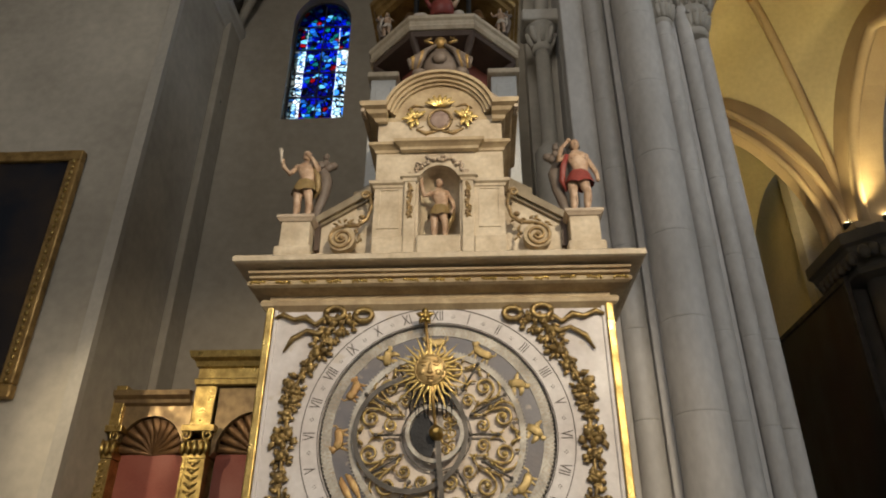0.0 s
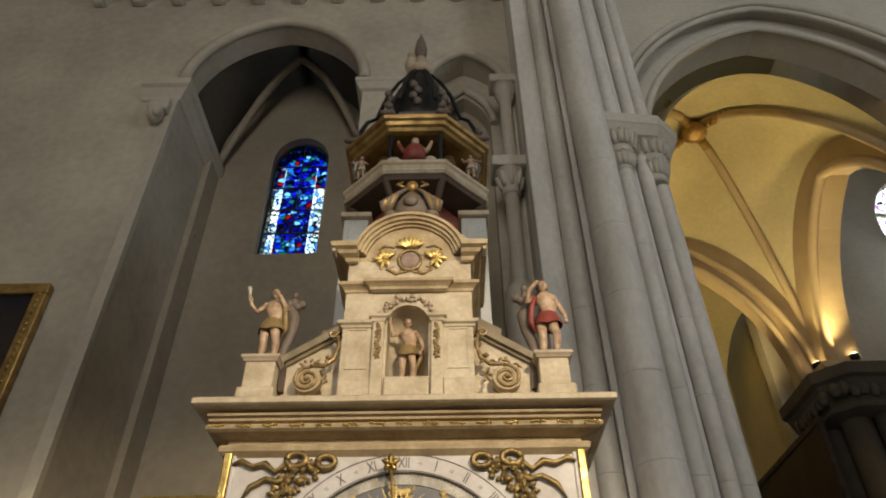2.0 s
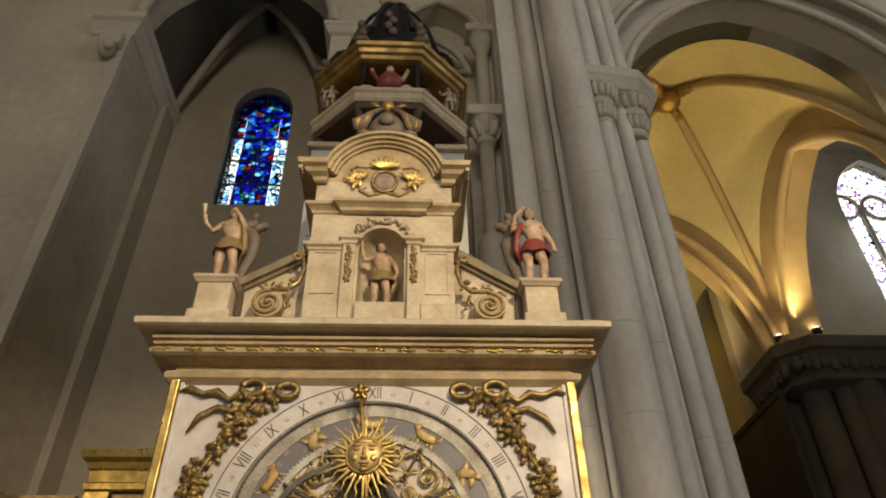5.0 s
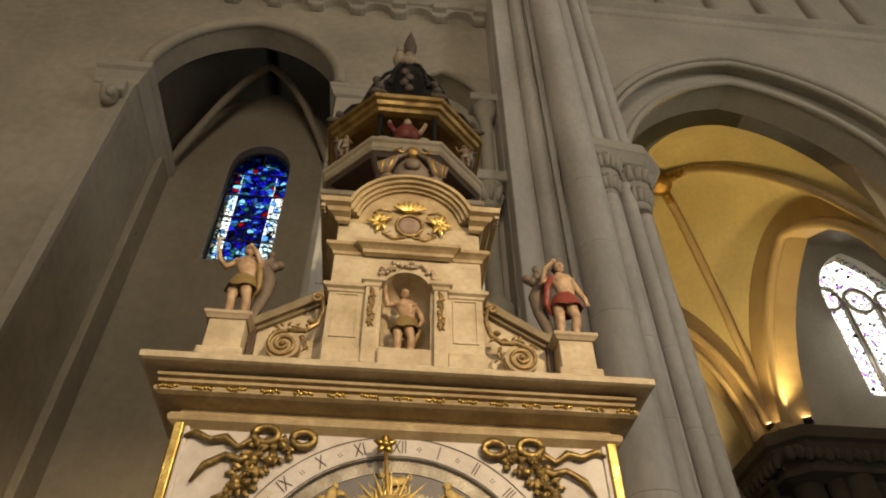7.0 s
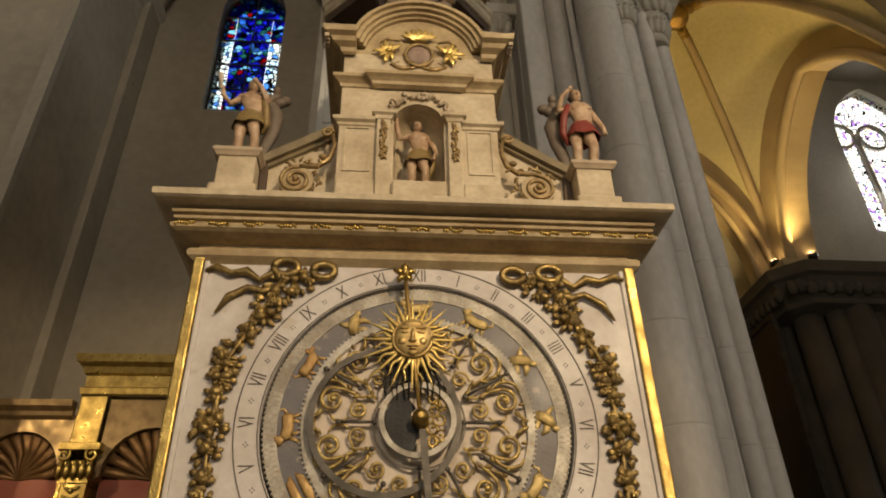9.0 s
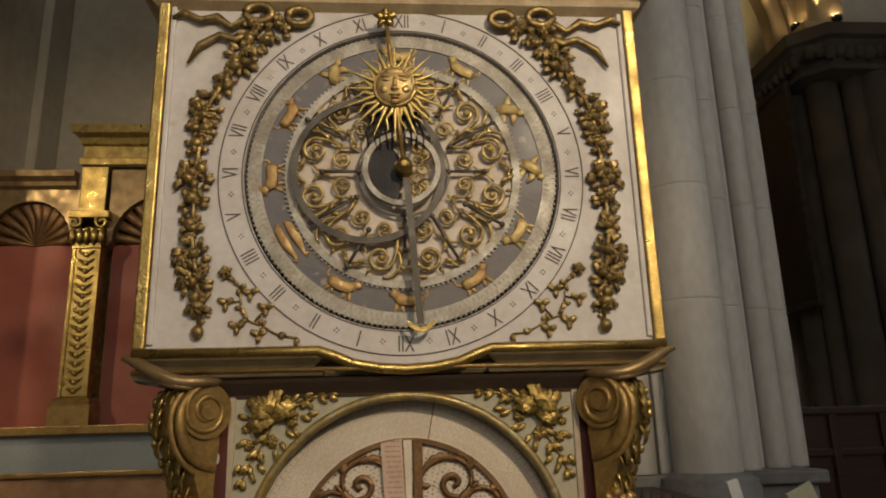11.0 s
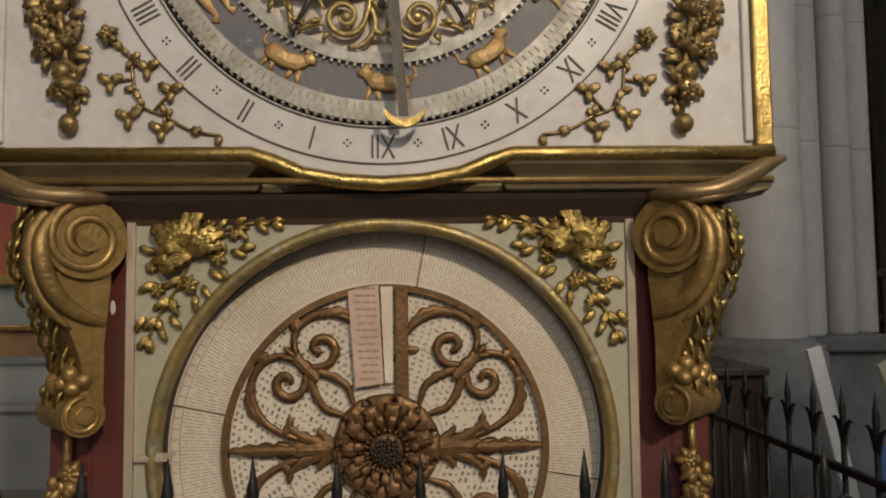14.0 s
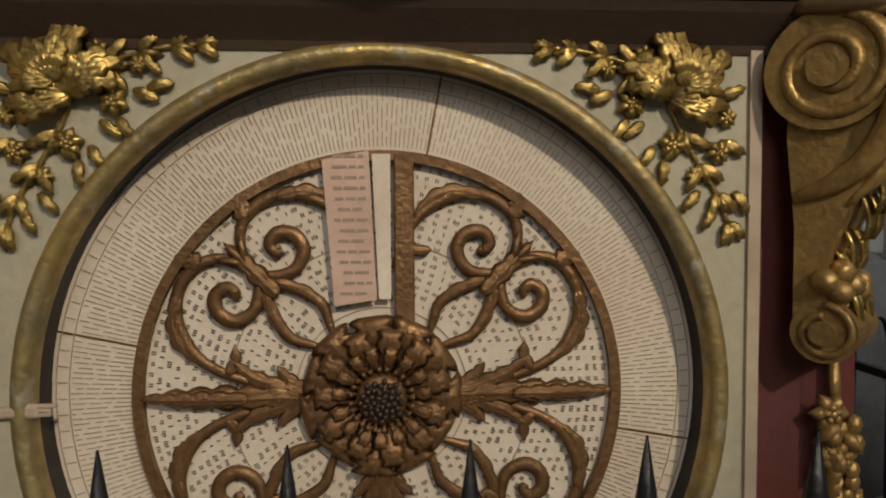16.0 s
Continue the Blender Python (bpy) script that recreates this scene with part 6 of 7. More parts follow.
def garland(s):
    bm = bmesh.new()
    # ribbon bow at the top
    for cx, cz, rr in ((0.475, 3.46, 0.055), (0.66, 3.475, 0.06)):
        tube(bm, [(cx + rr * math.cos(radians(a)), -0.008, cz + rr * 0.72 * math.sin(radians(a))) for a in range(0, 361, 24)], 0.02, 6, 0.8)
    tube(bm, [(0.64, -0.005, 3.40), (0.72, 0.0, 3.45), (0.78, -0.01, 3.40), (0.85, 0.0, 3.455), (0.92, -0.01, 3.435), (1.0, 0.0, 3.475), (1.05, 0.0, 3.45)], [0.02, 0.024, 0.016, 0.024, 0.016, 0.02, 0.01], 6, 0.7)
    tube(bm, [(0.66, -0.005, 3.38), (0.76, 0.0, 3.34), (0.83, -0.01, 3.36), (0.92, 0.0, 3.31), (0.97, 0.0, 3.22)], [0.018, 0.022, 0.016, 0.02, 0.006], 6, 0.7)
    bunch(bm, 0.57, 3.40, 0.06, 16, 1)
    for x, z, r, n, sd in ((0.67, 3.37, 0.10, 34, 2), (0.73, 3.25, 0.085, 28, 3), (0.80, 3.13, 0.05, 14, 4), (0.87, 3.0, 0.085, 30, 5), (0.885, 2.92, 0.07, 20, 6), (0.905, 2.81, 0.035, 10, 7), (0.91, 2.67, 0.095, 36, 8), (0.905, 2.56, 0.06, 16, 9), (0.905, 2.45, 0.03, 10, 10), (0.90, 2.32, 0.09, 32, 11), (0.885, 2.22, 0.075, 24, 12), (0.86, 2.12, 0.045, 12, 13)):
        bunch(bm, x, z, r, n, sd)
    tube(bm, [(0.72, 0.0, 3.3), (0.87, 0.0, 3.0), (0.905, 0.0, 2.7), (0.9, 0.0, 2.4), (0.87, 0.005, 2.2), (0.85, 0.008, 2.02)], 0.012, 5)
    # loose sprays low down
    for pts in ([(0.755, 2.25), (0.72, 2.215), (0.695, 2.18), (0.685, 2.1), (0.66, 2.05), (0.60, 2.025), (0.53, 1.985), (0.45, 1.97)], [(0.69, 2.17), (0.65, 2.16)], [(0.69, 2.13), (0.75, 2.12)], [(0.66, 2.05), (0.70, 2.02)], [(0.63, 2.04), (0.585, 2.095)], [(0.60, 2.025), (0.61, 1.985)], [(0.86, 2.12), (0.83, 2.08), (0.855, 2.03)]):
        tube(bm, curve([(x, 0.014, z) for x, z in pts], 3), 0.005, 5)
        for i, (x, z) in enumerate(pts[1:]):
            for a in ((40 + 100 * i, 0.034), (220 + 70 * i, 0.028)) if len(pts) > 2 else ((30, 0.04), (150, 0.04), (270, 0.036)):
                c, s_ = math.cos(radians(a[0])), math.sin(radians(a[0]))
                acanthus(bm, [(x + a[1] * t * c, 0.016 - 0.008 * math.sin(2.6 * t), z + a[1] * t * s_) for t in (0, 0.4, 0.75, 1)], a[1] * 0.75, 2, 0.01)
    flower(bm, 0.755, 0.012, 2.25, 0.034, 5)
    blob(bm, (0.855, 0.0, 2.0), (0.028, 0.022, 0.03), u=7, v=5)
    if s < 0:
        bm.transform(Matrix.Scale(-1, 4, (1, 0, 0)))
        bmesh.ops.reverse_faces(bm, faces=bm.faces[:])
    return bm


for s in (-1, 1):
    part("garland", garland(s), GARLAND_GILT, clock, "dull gilt garland of fruit, flowers and ribbon")

# main cornice
cprof = [(0, 3.5), (0.02, 3.515), (0.04, 3.53), (0.045, 3.555), (0.035, 3.572), (0.0, 3.58), (0.0, 3.615), (0.05, 3.622), (0.1, 3.63), (0.122, 3.642), (0.126, 3.66), (0.112, 3.676), (0.075, 3.682), (0.075, 3.69), (0.115, 3.695), (0.118, 3.71), (0.085, 3.714), (0.085, 3.722), (0.125, 3.727), (0.128, 3.742), (0.08, 3.748), (0.08, 3.764)]
UPATH = [(-UW, 1.6), (-UW, 0.02), (UW, 0.02), (UW, 1.6)]
part("main_cornice", mould(bmesh.new(), UPATH, cprof + [(-0.05, 3.764), (-0.05, 3.5)]), CORNICE, clock, "deep moulded cornice with traces of gilding")
part("cornice_slab", mould(bmesh.new(), UPATH, [(-0.05, 3.766), (0.195, 3.766), (0.212, 3.774), (0.214, 3.806), (0.2, 3.819), (-0.05, 3.822)]), CREAM, clock, "pale worn top slab of the cornice")
part("cornice_top", box(bmesh.new(), -UW, UW, 0.02, 1.6, 3.7, 3.818), CREAM, clock)
bm = bmesh.new()
rg = random.Random(21)
for k in range(15):
    x = -1.16 + k * 2.32 / 14
    for q in range(7):
        blob(bm, (x + (q - 3) * 0.014, 0.02 - 0.124, 3.66 + rg.uniform(-0.006, 0.006)), (0.011, 0.012, 0.012), u=6, v=4)
part("cornice_leaves", bm, GOLD, clock, "small gilt leaves along the cornice roll")

# ---- attic of the clock: pedestals, niche block and pediment ----
AT = 3.82
part("attic_plinth", box(bmesh.new(), -1.14, 1.14, 0.02, 1.6, AT - 0.01, AT + 0.05, 0.01), CREAM, clock)
for s in (-1, 1):
    xa, xb = sorted((s * 0.885, s * 1.085))
    ped = part("pedestal", box(bmesh.new(), xa, xb, -0.02, 0.19, 3.95, 4.18, 0.006), CREAM, clock, "pale stone pedestal")
    part("pedestal_base", box(bmesh.new(), xa - 0.025, xb + 0.025, -0.05, 0.21, AT, 3.96, 0.012), CREAM, ped)
    part("pedestal_cap", mould(bmesh.new(), [(xa, 0.19), (xa, -0.02), (xb, -0.02), (xb, 0.19)], [(-0.1, 4.155), (0.01, 4.16), (0.02, 4.175), (0.03, 4.185), (0.03, 4.205), (-0.1, 4.21)]), BROWN_STONE, ped)
BW = 0.455
niche = [(-0.145, 4.02), (0.145, 4.02)] + arc(0, 4.475, 0.145, 0, 180, 14)
part("niche_front", slab(bmesh.new(), [(-BW, AT), (BW, AT), (BW, 5.02), (-BW, 5.02)], [niche], 0.0, 0.1), CREAM, clock, "cream stone block with a round-headed niche")
part("niche_shell", smooth(lathe(lathe(bmesh.new(), [(0.146, 4.0), (0.146, 4.475)], 0, 0.1, 16, 0, 180), [(0.146 * math.cos(radians(a)), 4.475 + 0.146 * math.sin(radians(a))) for a in range(0, 91, 15)], 0, 0.1, 16, 0, 180)), CREAM, clock)
bm = bmesh.new()
box(bm, -BW, -0.15, 0.1, 0.3, AT, 5.02)
box(bm, 0.15, BW, 0.1, 0.3, AT, 5.02)
box(bm, -BW, BW, 0.3, 1.7, AT, 5.02)
box(bm, -0.16, 0.16, 0.1, 0.3, AT, 4.0)
part("attic_body", bm, CREAM, clock)
part("niche_step", box(bmesh.new(), -0.15, 0.15, -0.035, 0.11, AT, 4.03, 0.012), CREAM, clock)
for s in (-1, 1):
    xa, xb = sorted((s * 0.162, s * 0.242))
    pil = part("niche_pilaster", box(bmesh.new(), xa, xb, -0.035, 0.01, AT, 4.46, 0.005), CREAM, clock)
    part("pilaster_cap", mould(bmesh.new(), [(xa, 0.01), (xa, -0.035), (xb, -0.035), (xb, 0.01)], [(-0.02, 4.455), (0.005, 4.46), (0.012, 4.48), (0.03, 4.49), (0.03, 4.51), (-0.02, 4.515)]), CREAM, pil)
    bm = bmesh.new()
    rg = random.Random(60)
    for k in range(15):
        z = 4.44 - k * 0.018
        for q in range(2):
            leaf(bm, (xa + xb) / 2, -0.036, z, 270 + rg.uniform(-60, 60), 0.035, 0.022, 0.016)
        blob(bm, ((xa + xb) / 2 + rg.uniform(-0.015, 0.015), -0.04, z), (0.011, 0.01, 0.011), u=6, v=4)
    part("leaf_drop", bm, CARVING, pil, "carved leaf drop")
    xa, xb = sorted((s * 0.275, s * 0.425))
    part("side_panel", slab(bmesh.new(), [(xa, 4.1), (xb, 4.1), (xb, 4.42), (xa, 4.42)], [[(xa + 0.012, 4.112), (xb - 0.012, 4.112), (xb - 0.012, 4.408), (xa + 0.012, 4.408)]], -0.008, 0.004), CREAM, clock)
    part("side_plinth", box(bmesh.new(), xa - 0.03, xb + 0.035, -0.02, 0.01, AT, 4.03, 0.008), CREAM, clock)
    xa, xb = sorted((s * 0.25, s * BW))
    part("lower_entablature", mould(bmesh.new(), [(-BW, 0.5), (-BW, 0), (-0.25, 0)] if s < 0 else [(0.25, 0), (BW, 0), (BW, 0.5)], [(0, 4.425), (0.01, 4.43), (0.015, 4.445), (0.035, 4.455), (0.04, 4.475), (0, 4.48)]), CREAM, clock)
part("upper_entablature", mould(bmesh.new(), [(-BW, 0.6), (-BW, 0.0), (-0.27, 0.0), (-0.27, -0.035), (0.27, -0.035), (0.27, 0.0), (BW, 0.0), (BW, 0.6)], [(-0.02, 4.72), (0.01, 4.73), (0.015, 4.75), (0.035, 4.765), (0.055, 4.775), (0.055, 4.80), (-0.02, 4.805)]), CORNICE, clock)
bm = bmesh.new()
rg = random.Random(61)
for k in range(40):
    a = radians(4 + 172 * k / 39)
    r = 0.19 + rg.uniform(-0.02, 0.022)
    p = (r * math.cos(a), -0.015, 4.475 + r * math.sin(a))
    if k % 2:
        leaf(bm, p[0], -0.004, p[2], math.degrees(a) + rg.uniform(-90, 90), 0.045, 0.026, 0.024)
    else:
        blob(bm, p, (0.017, 0.016, 0.015), u=6, v=4)
part("niche_garland", bm, BROWN_STONE, clock, "carved flower garland over the niche")
# curved pediment
PZ = 5.015
bm = bmesh.new()
for r0, r1, y0 in ((0.335, 0.356, -0.02), (0.352, 0.378, -0.045), (0.374, 0.404, -0.07), (0.40, 0.424, -0.095)):
    slab(bm, arc(0, PZ, r1, 10, 170, 28) + arc(0, PZ, r0, 170, 10, 28), [], y0, 0.12)
part("pediment_arch", bm, CORNICE, clock, "moulded curved pediment")
part("tympanum", slab(bmesh.new(), [(-BW, 4.8), (BW, 4.8), (BW, 5.06)] + arc(0, PZ, 0.342, 8, 172, 20) + [(-BW, 5.06)], [], 0.004, 0.1), CORNICE, clock)
pp = [(0, 4.985), (0.02, 4.995), (0.03, 5.02), (0.07, 5.035), (0.085, 5.06), (0.12, 5.07), (0.13, 5.105), (0, 5.115)]
for s in (-1, 1):
    part("pediment_cornice", mould(bmesh.new(), [(-BW, 0.7), (-BW, -0.02), (-0.385, -0.02)] if s < 0 else [(0.385, -0.02), (BW, -0.02), (BW, 0.7)], pp), CORNICE, clock)
    bm = bmesh.new()
    for k in range(4):
        box(bm, s * 0.56 - 0.014, s * 0.56 + 0.014, -0.125 + 0.03 * k, -0.108 + 0.03 * k, 5.03, 5.06, 0.004)
    part("dentil_row", bm, BROWN_STONE, clock)
bm = bmesh.new()
blob(bm, (0, 0.0, 5.02), (0.078, 0.03, 0.085), u=16, v=10)
shield = part("shield", bm, SHIELD, clock, "faded oval shield")
part("shield_rim", tube(bmesh.new(), [(0.085 * math.cos(radians(a)), -0.012, 5.02 + 0.095 * math.sin(radians(a))) for a in range(0, 361, 20)], 0.012, 6), CARVING, shield)
bm = bmesh.new()
for k in range(7):
    a = radians(18 + 24 * k)
    acanthus(bm, [(0.02 * math.cos(a) + 0.1 * t * math.cos(a), -0.012 - 0.02 * math.sin(2.5 * t), 5.145 + 0.1 * t * math.sin(a)) for t in (0, 0.4, 0.75, 1)], 0.038, 3, 0.016)
for s in (-1, 1):
    for k in range(8):
        a = radians(-110 + 36 * k)
        ln = 0.1 if k % 2 else 0.075
        acanthus(bm, [(s * (0.185 + ln * t * math.cos(a)), -0.012 - 0.02 * math.sin(2.5 * t), 5.03 + ln * t * math.sin(a)) for t in (0, 0.4, 0.75, 1)], 0.04, 3, 0.016)
    blob(bm, (s * 0.185, -0.03, 5.03), (0.024, 0.02, 0.022), u=8, v=5)
part("gilt_leaves", bm, BRIGHT_GILT, clock, "gilt leaves beside the shield")
bm = bmesh.new()
for s in (-1, 1):
    tube(bm, [(s * 0.03, 0.0, 4.92), (s * 0.1, -0.005, 4.9), (s * 0.17, 0.0, 4.94), (s * 0.12, 0.0, 4.97)], [0.01, 0.02, 0.012, 0.006], 6)
    tube(bm, [(s * 0.12, 0.0, 5.15), (s * 0.19, 0.0, 5.17), (s * 0.24, 0.0, 5.13)], [0.006, 0.014, 0.006], 6)
    tube(bm, spiral(s * 0.05, 4.93, -0.01, 0.035, 0.008, 90, s * 1.2, 12), 0.008, 5)
tagged(part("shield_scrolls", bm, CARVING, clock), kind="stuff")
# raking copings and scroll consoles
for s in (-1, 1):
    bm = slab(bmesh.new(), [(s * x, z) for x, z in ((BW, AT), (0.86, AT), (0.86, 4.22), (BW, 4.48))], [], 0.14, 0.32)
    part("raking_wall", bm, CREAM, clock)
    bm = slab(bmesh.new(), [(s * x, z) for x, z in ((BW, 4.47), (0.88, 4.20), (0.885, 4.255), (BW, 4.535))], [], 0.08, 0.36)
    slab(bm, [(s * x, z) for x, z in ((BW, 4.445), (0.88, 4.175), (0.88, 4.205), (BW, 4.475))], [], 0.11, 0.34)
    part("raking_coping", bm, MOULDING, clock, "sloping moulded coping")
    bm = slab(bmesh.new(), [(s * x, z) for x, z in ((0.845, 4.215), (0.885, 4.20), (0.875, 4.0), (0.84, 4.0))], [], 0.1, 0.3)
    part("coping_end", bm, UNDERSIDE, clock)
    bm = slab(bmesh.new(), [(s * x, z) for x, z in ((BW, 4.74), (0.68, 4.60), (0.69, 4.66), (BW, 4.81))], [], 0.4, 0.8)
    slab(bm, [(s * x, z) for x, z in ((BW, AT), (0.66, AT), (0.66, 4.61), (BW, 4.74))], [], 0.45, 0.75)
    part("upper_raking_coping", bm, MOULDING, clock)
    con = part("scroll_console", disc_ring(bmesh.new(), s * 0.67, 4.05, 0, 0.095, 0.03, 0.1, 24), CORNICE, clock, "carved scroll console beside the block")
    bm = bmesh.new()
    tube(bm, [(s * p[0], p[1], p[2]) for p in spiral(0.67, 4.05, 0.025, 0.09, 0.02, 100, -1.8, 28)], 0.012, 6)
    blob(bm, (s * 0.67, 0.015, 4.05), (0.02, 0.018, 0.02), u=8, v=6)
    tube(bm, [(s * 0.66, 0.03, 4.145), (s * 0.56, 0.03, 4.15), (s * 0.50, 0.03, 4.20), (s * 0.475, 0.03, 4.30), (s * 0.49, 0.03, 4.39)], [0.014, 0.016, 0.016, 0.013, 0.012], 6)
    tube(bm, [(s * p[0], p[1], p[2]) for p in spiral(0.52, 4.395, 0.025, 0.035, 0.01, 180, -1.4, 16)], 0.009, 6)
    rg = random.Random(62)
    for k in range(12):
        t = k / 11
        x, z = 0.74 - 0.22 * t, 4.13 + 0.02 * math.sin(t * 5) + 0.06 * t
        leaf(bm, s * x, 0.03, z, rg.uniform(0, 360), 0.04, 0.022, 0.02)
        if k < 6:
            leaf(bm, s * (0.56 - 0.005 * k), 0.03, 4.12 - k * 0.018, 250 + rg.uniform(-40, 40), 0.036, 0.02, 0.02)
    blob(bm, (s * 0.535, 0.02, 4.21), (0.025, 0.02, 0.018), u=7, v=5)
    part("console_carving", bm, CARVING, con)

# roof behind the pediment
bm = bmesh.new()
lo = [bm.verts.new(p) for p in ((-0.56, 0.08, 5.11), (0.56, 0.08, 5.11), (0.56, 1.7, 5.11), (-0.56, 1.7, 5.11))]
hi = [bm.verts.new(p) for p in ((-0.27, 0.36, 5.62), (0.27, 0.36, 5.62), (0.4, 1.7, 5.62), (-0.4, 1.7, 5.62))]
for i in range(4):
    bm.faces.new((lo[i], lo[(i + 1) % 4], hi[(i + 1) % 4], hi[i]))
bm.faces.new(hi)
bm.faces.new(lo[::-1])
part("attic_roof", bm, MARBLE, clock, "sloping veined stone roof")
bm = bmesh.new()
tube(bm, [(-0.57, 0.06, 5.13), (-0.28, 0.34, 5.64), (0.28, 0.34, 5.64), (0.57, 0.06, 5.13)], 0.028, 6)
part("roof_edge", bm, BROWN_STONE, clock)

# ---- octagonal tower ----
TX, TY = -0.03, 1.33
K8 = 1 / math.cos(radians(22.5))


def octagon(bm, prof):
    lathe(bm, [(a * K8, z) for a, z in prof], TX, TY, 8, 22.5, 382.5)
    for f in bm.faces:
        f.smooth = False
    return bm


tower = part("tower_body", octagon(bmesh.new(), [(0.42, 5.0), (0.42, 6.52)]), SALMON, clock, "reddish octagonal tower body")
for s in (-1, 1):
    part("tower_pier", box(bmesh.new(), TX + s * 0.57 - 0.12, TX + s * 0.57 + 0.12, 0.95, 1.3, 5.0, 6.3, 0.01), PALE_STONE, clock, "pale stone pier beside the tower")
    part("tower_pier_cap", box(bmesh.new(), TX + s * 0.57 - 0.15, TX + s * 0.57 + 0.15, 0.9, 1.3, 6.3, 6.36, 0.012), CREAM, clock)
    part("pier_panel", box(bmesh.new(), TX + s * 0.57 - 0.07, TX + s * 0.57 + 0.07, 0.94, 0.96, 5.3, 6.2, 0.004), PALE_STONE, clock)
for k in range(8):
    a = radians(-67.5 + 45 * k)
    c, s = math.cos(a), math.sin(a)
    bm = tube(bmesh.new(), [(TX + r * c, TY + r * s, z) for r, z in ((0.46, 6.0), (0.47, 6.15), (0.56, 6.38), (0.73, 6.56))], [0.025, 0.03, 0.035, 0.04], 6)
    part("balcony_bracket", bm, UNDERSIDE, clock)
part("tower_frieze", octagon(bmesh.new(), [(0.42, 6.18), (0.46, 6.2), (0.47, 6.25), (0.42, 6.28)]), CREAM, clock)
# balcony underside, its shade put into the same darkened brown
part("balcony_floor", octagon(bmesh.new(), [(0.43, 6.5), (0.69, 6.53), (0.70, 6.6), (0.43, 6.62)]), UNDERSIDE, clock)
part("balcony_rail", octagon(bmesh.new(), [(0.60, 6.585), (0.715, 6.59), (0.735, 6.62), (0.72, 6.65), (0.725, 6.69), (0.745, 6.71), (0.745, 6.745), (0.6, 6.75)]), CREAM, clock, "moulded cream balcony edge")
# black core fills the open storey in place of shade
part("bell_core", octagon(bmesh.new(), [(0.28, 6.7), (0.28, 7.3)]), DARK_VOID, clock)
for k in range(8):
    a = radians(-67.5 + 45 * k)
    part("tower_post", tube(bmesh.new(), [(TX + 0.66 * math.cos(a), TY + 0.66 * math.sin(a), z) for z in (6.74, 6.8, 7.2, 7.26)], [0.035, 0.026, 0.026, 0.035], 8), IRON, clock)
    a2 = radians(-90 + 45 * k)
    bm = lathe(bmesh.new(), [(0.10, 7.02), (0.085, 7.05), (0.065, 7.12), (0.05, 7.18), (0.02, 7.21)], TX + 0.48 * math.cos(a2), TY + 0.48 * math.sin(a2), 12)
    part("bell", bm, BRONZE, clock, "dark bell under the eaves")
part("eave", octagon(bmesh.new(), [(0.3, 7.24), (0.62, 7.235), (0.67, 7.25), (0.69, 7.28), (0.72, 7.295), (0.735, 7.33), (0.765, 7.345), (0.775, 7.385), (0.765, 7.40), (0.45, 7.46)]), OLD_GOLD, clock, "moulded dull gilt eaves")
part("crown_drum", octagon(bmesh.new(), [(0.44, 7.44), (0.46, 7.5), (0.46, 7.72), (0.485, 7.74), (0.485, 7.78), (0.43, 7.8)]), CLOTH_DARK, clock)
part("dome", lathe(bmesh.new(), [(0.42, 7.78), (0.43, 7.95), (0.40, 8.2), (0.33, 8.5), (0.22, 8.8), (0.14, 8.95), (0.12, 9.05)], TX, TY, 16), IRON, clock, "dark openwork dome")
for k in range(8):
    a = radians(-67.5 + 45 * k)
    c, s = math.cos(a), math.sin(a)
    part("dome_rib", tube(bmesh.new(), [(TX + r * c, TY + r * s, z) for r, z in ((0.74, 7.4), (0.73, 7.6), (0.62, 7.9), (0.52, 8.0), (0.47, 8.2), (0.41, 8.45), (0.28, 8.78), (0.15, 9.0))], [0.028, 0.026, 0.024, 0.022, 0.026, 0.024, 0.022, 0.02], 6), IRON, clock, "curved dark rib")
    a = radians(-90 + 45 * k)
    c, s = math.cos(a), math.sin(a)
    bm = bmesh.new()
    for q in range(4):
        blob(bm, (TX + 0.44 * c + 0.05 * s * (q % 2), TY + 0.44 * s, 8.02 + 0.1 * q), (0.05, 0.04, 0.06), u=7, v=5)
    part("dome_mask", bm, CLOTH_DARK, clock)
    blob_bm = bmesh.new()
    px, py = TX + 0.70 * math.cos(a + 0.39), TY + 0.70 * math.sin(a + 0.39)
    blob(blob_bm, (px, py, 7.52), (0.06, 0.06, 0.12), u=8, v=6)
    blob(blob_bm, (px * 1.05, py - 0.03, 7.64), (0.045, 0.045, 0.05), u=8, v=6)
    blob(blob_bm, (px * 1.1, py - 0.06, 7.5), (0.09, 0.04, 0.04), u=8, v=6)
    part("eaves_gargoyle", blob_bm, CLOTH_DARK, clock)
bm = lathe(bmesh.new(), [(0.13, 9.03), (0.18, 9.08), (0.15, 9.16), (0.09, 9.24), (0.07, 9.4)], TX, TY, 12)
blob(bm, (TX - 0.12, TY - 0.05, 9.22), (0.08, 0.07, 0.17), u=8, v=6)
blob(bm, (TX - 0.12, TY - 0.06, 9.42), (0.055, 0.05, 0.06), u=8, v=6)
part("crown_knob", bm, BROWN_STONE, clock)
bm = lathe(bmesh.new(), [(0.04, 9.38), (0.075, 9.5), (0.085, 9.6), (0.065, 9.75), (0.03, 9.88), (0.004, 10.0)], TX, TY, 12)
part("finial", bm, CLOTH_DARK, clock, "dark brown spindle finial")

# ---- statues ----
FIG = [SKIN, CLOTH_OCHRE, CLOTH_DARK, CLOTH_RED, CLOTH_WHITE, OLD_GOLD]


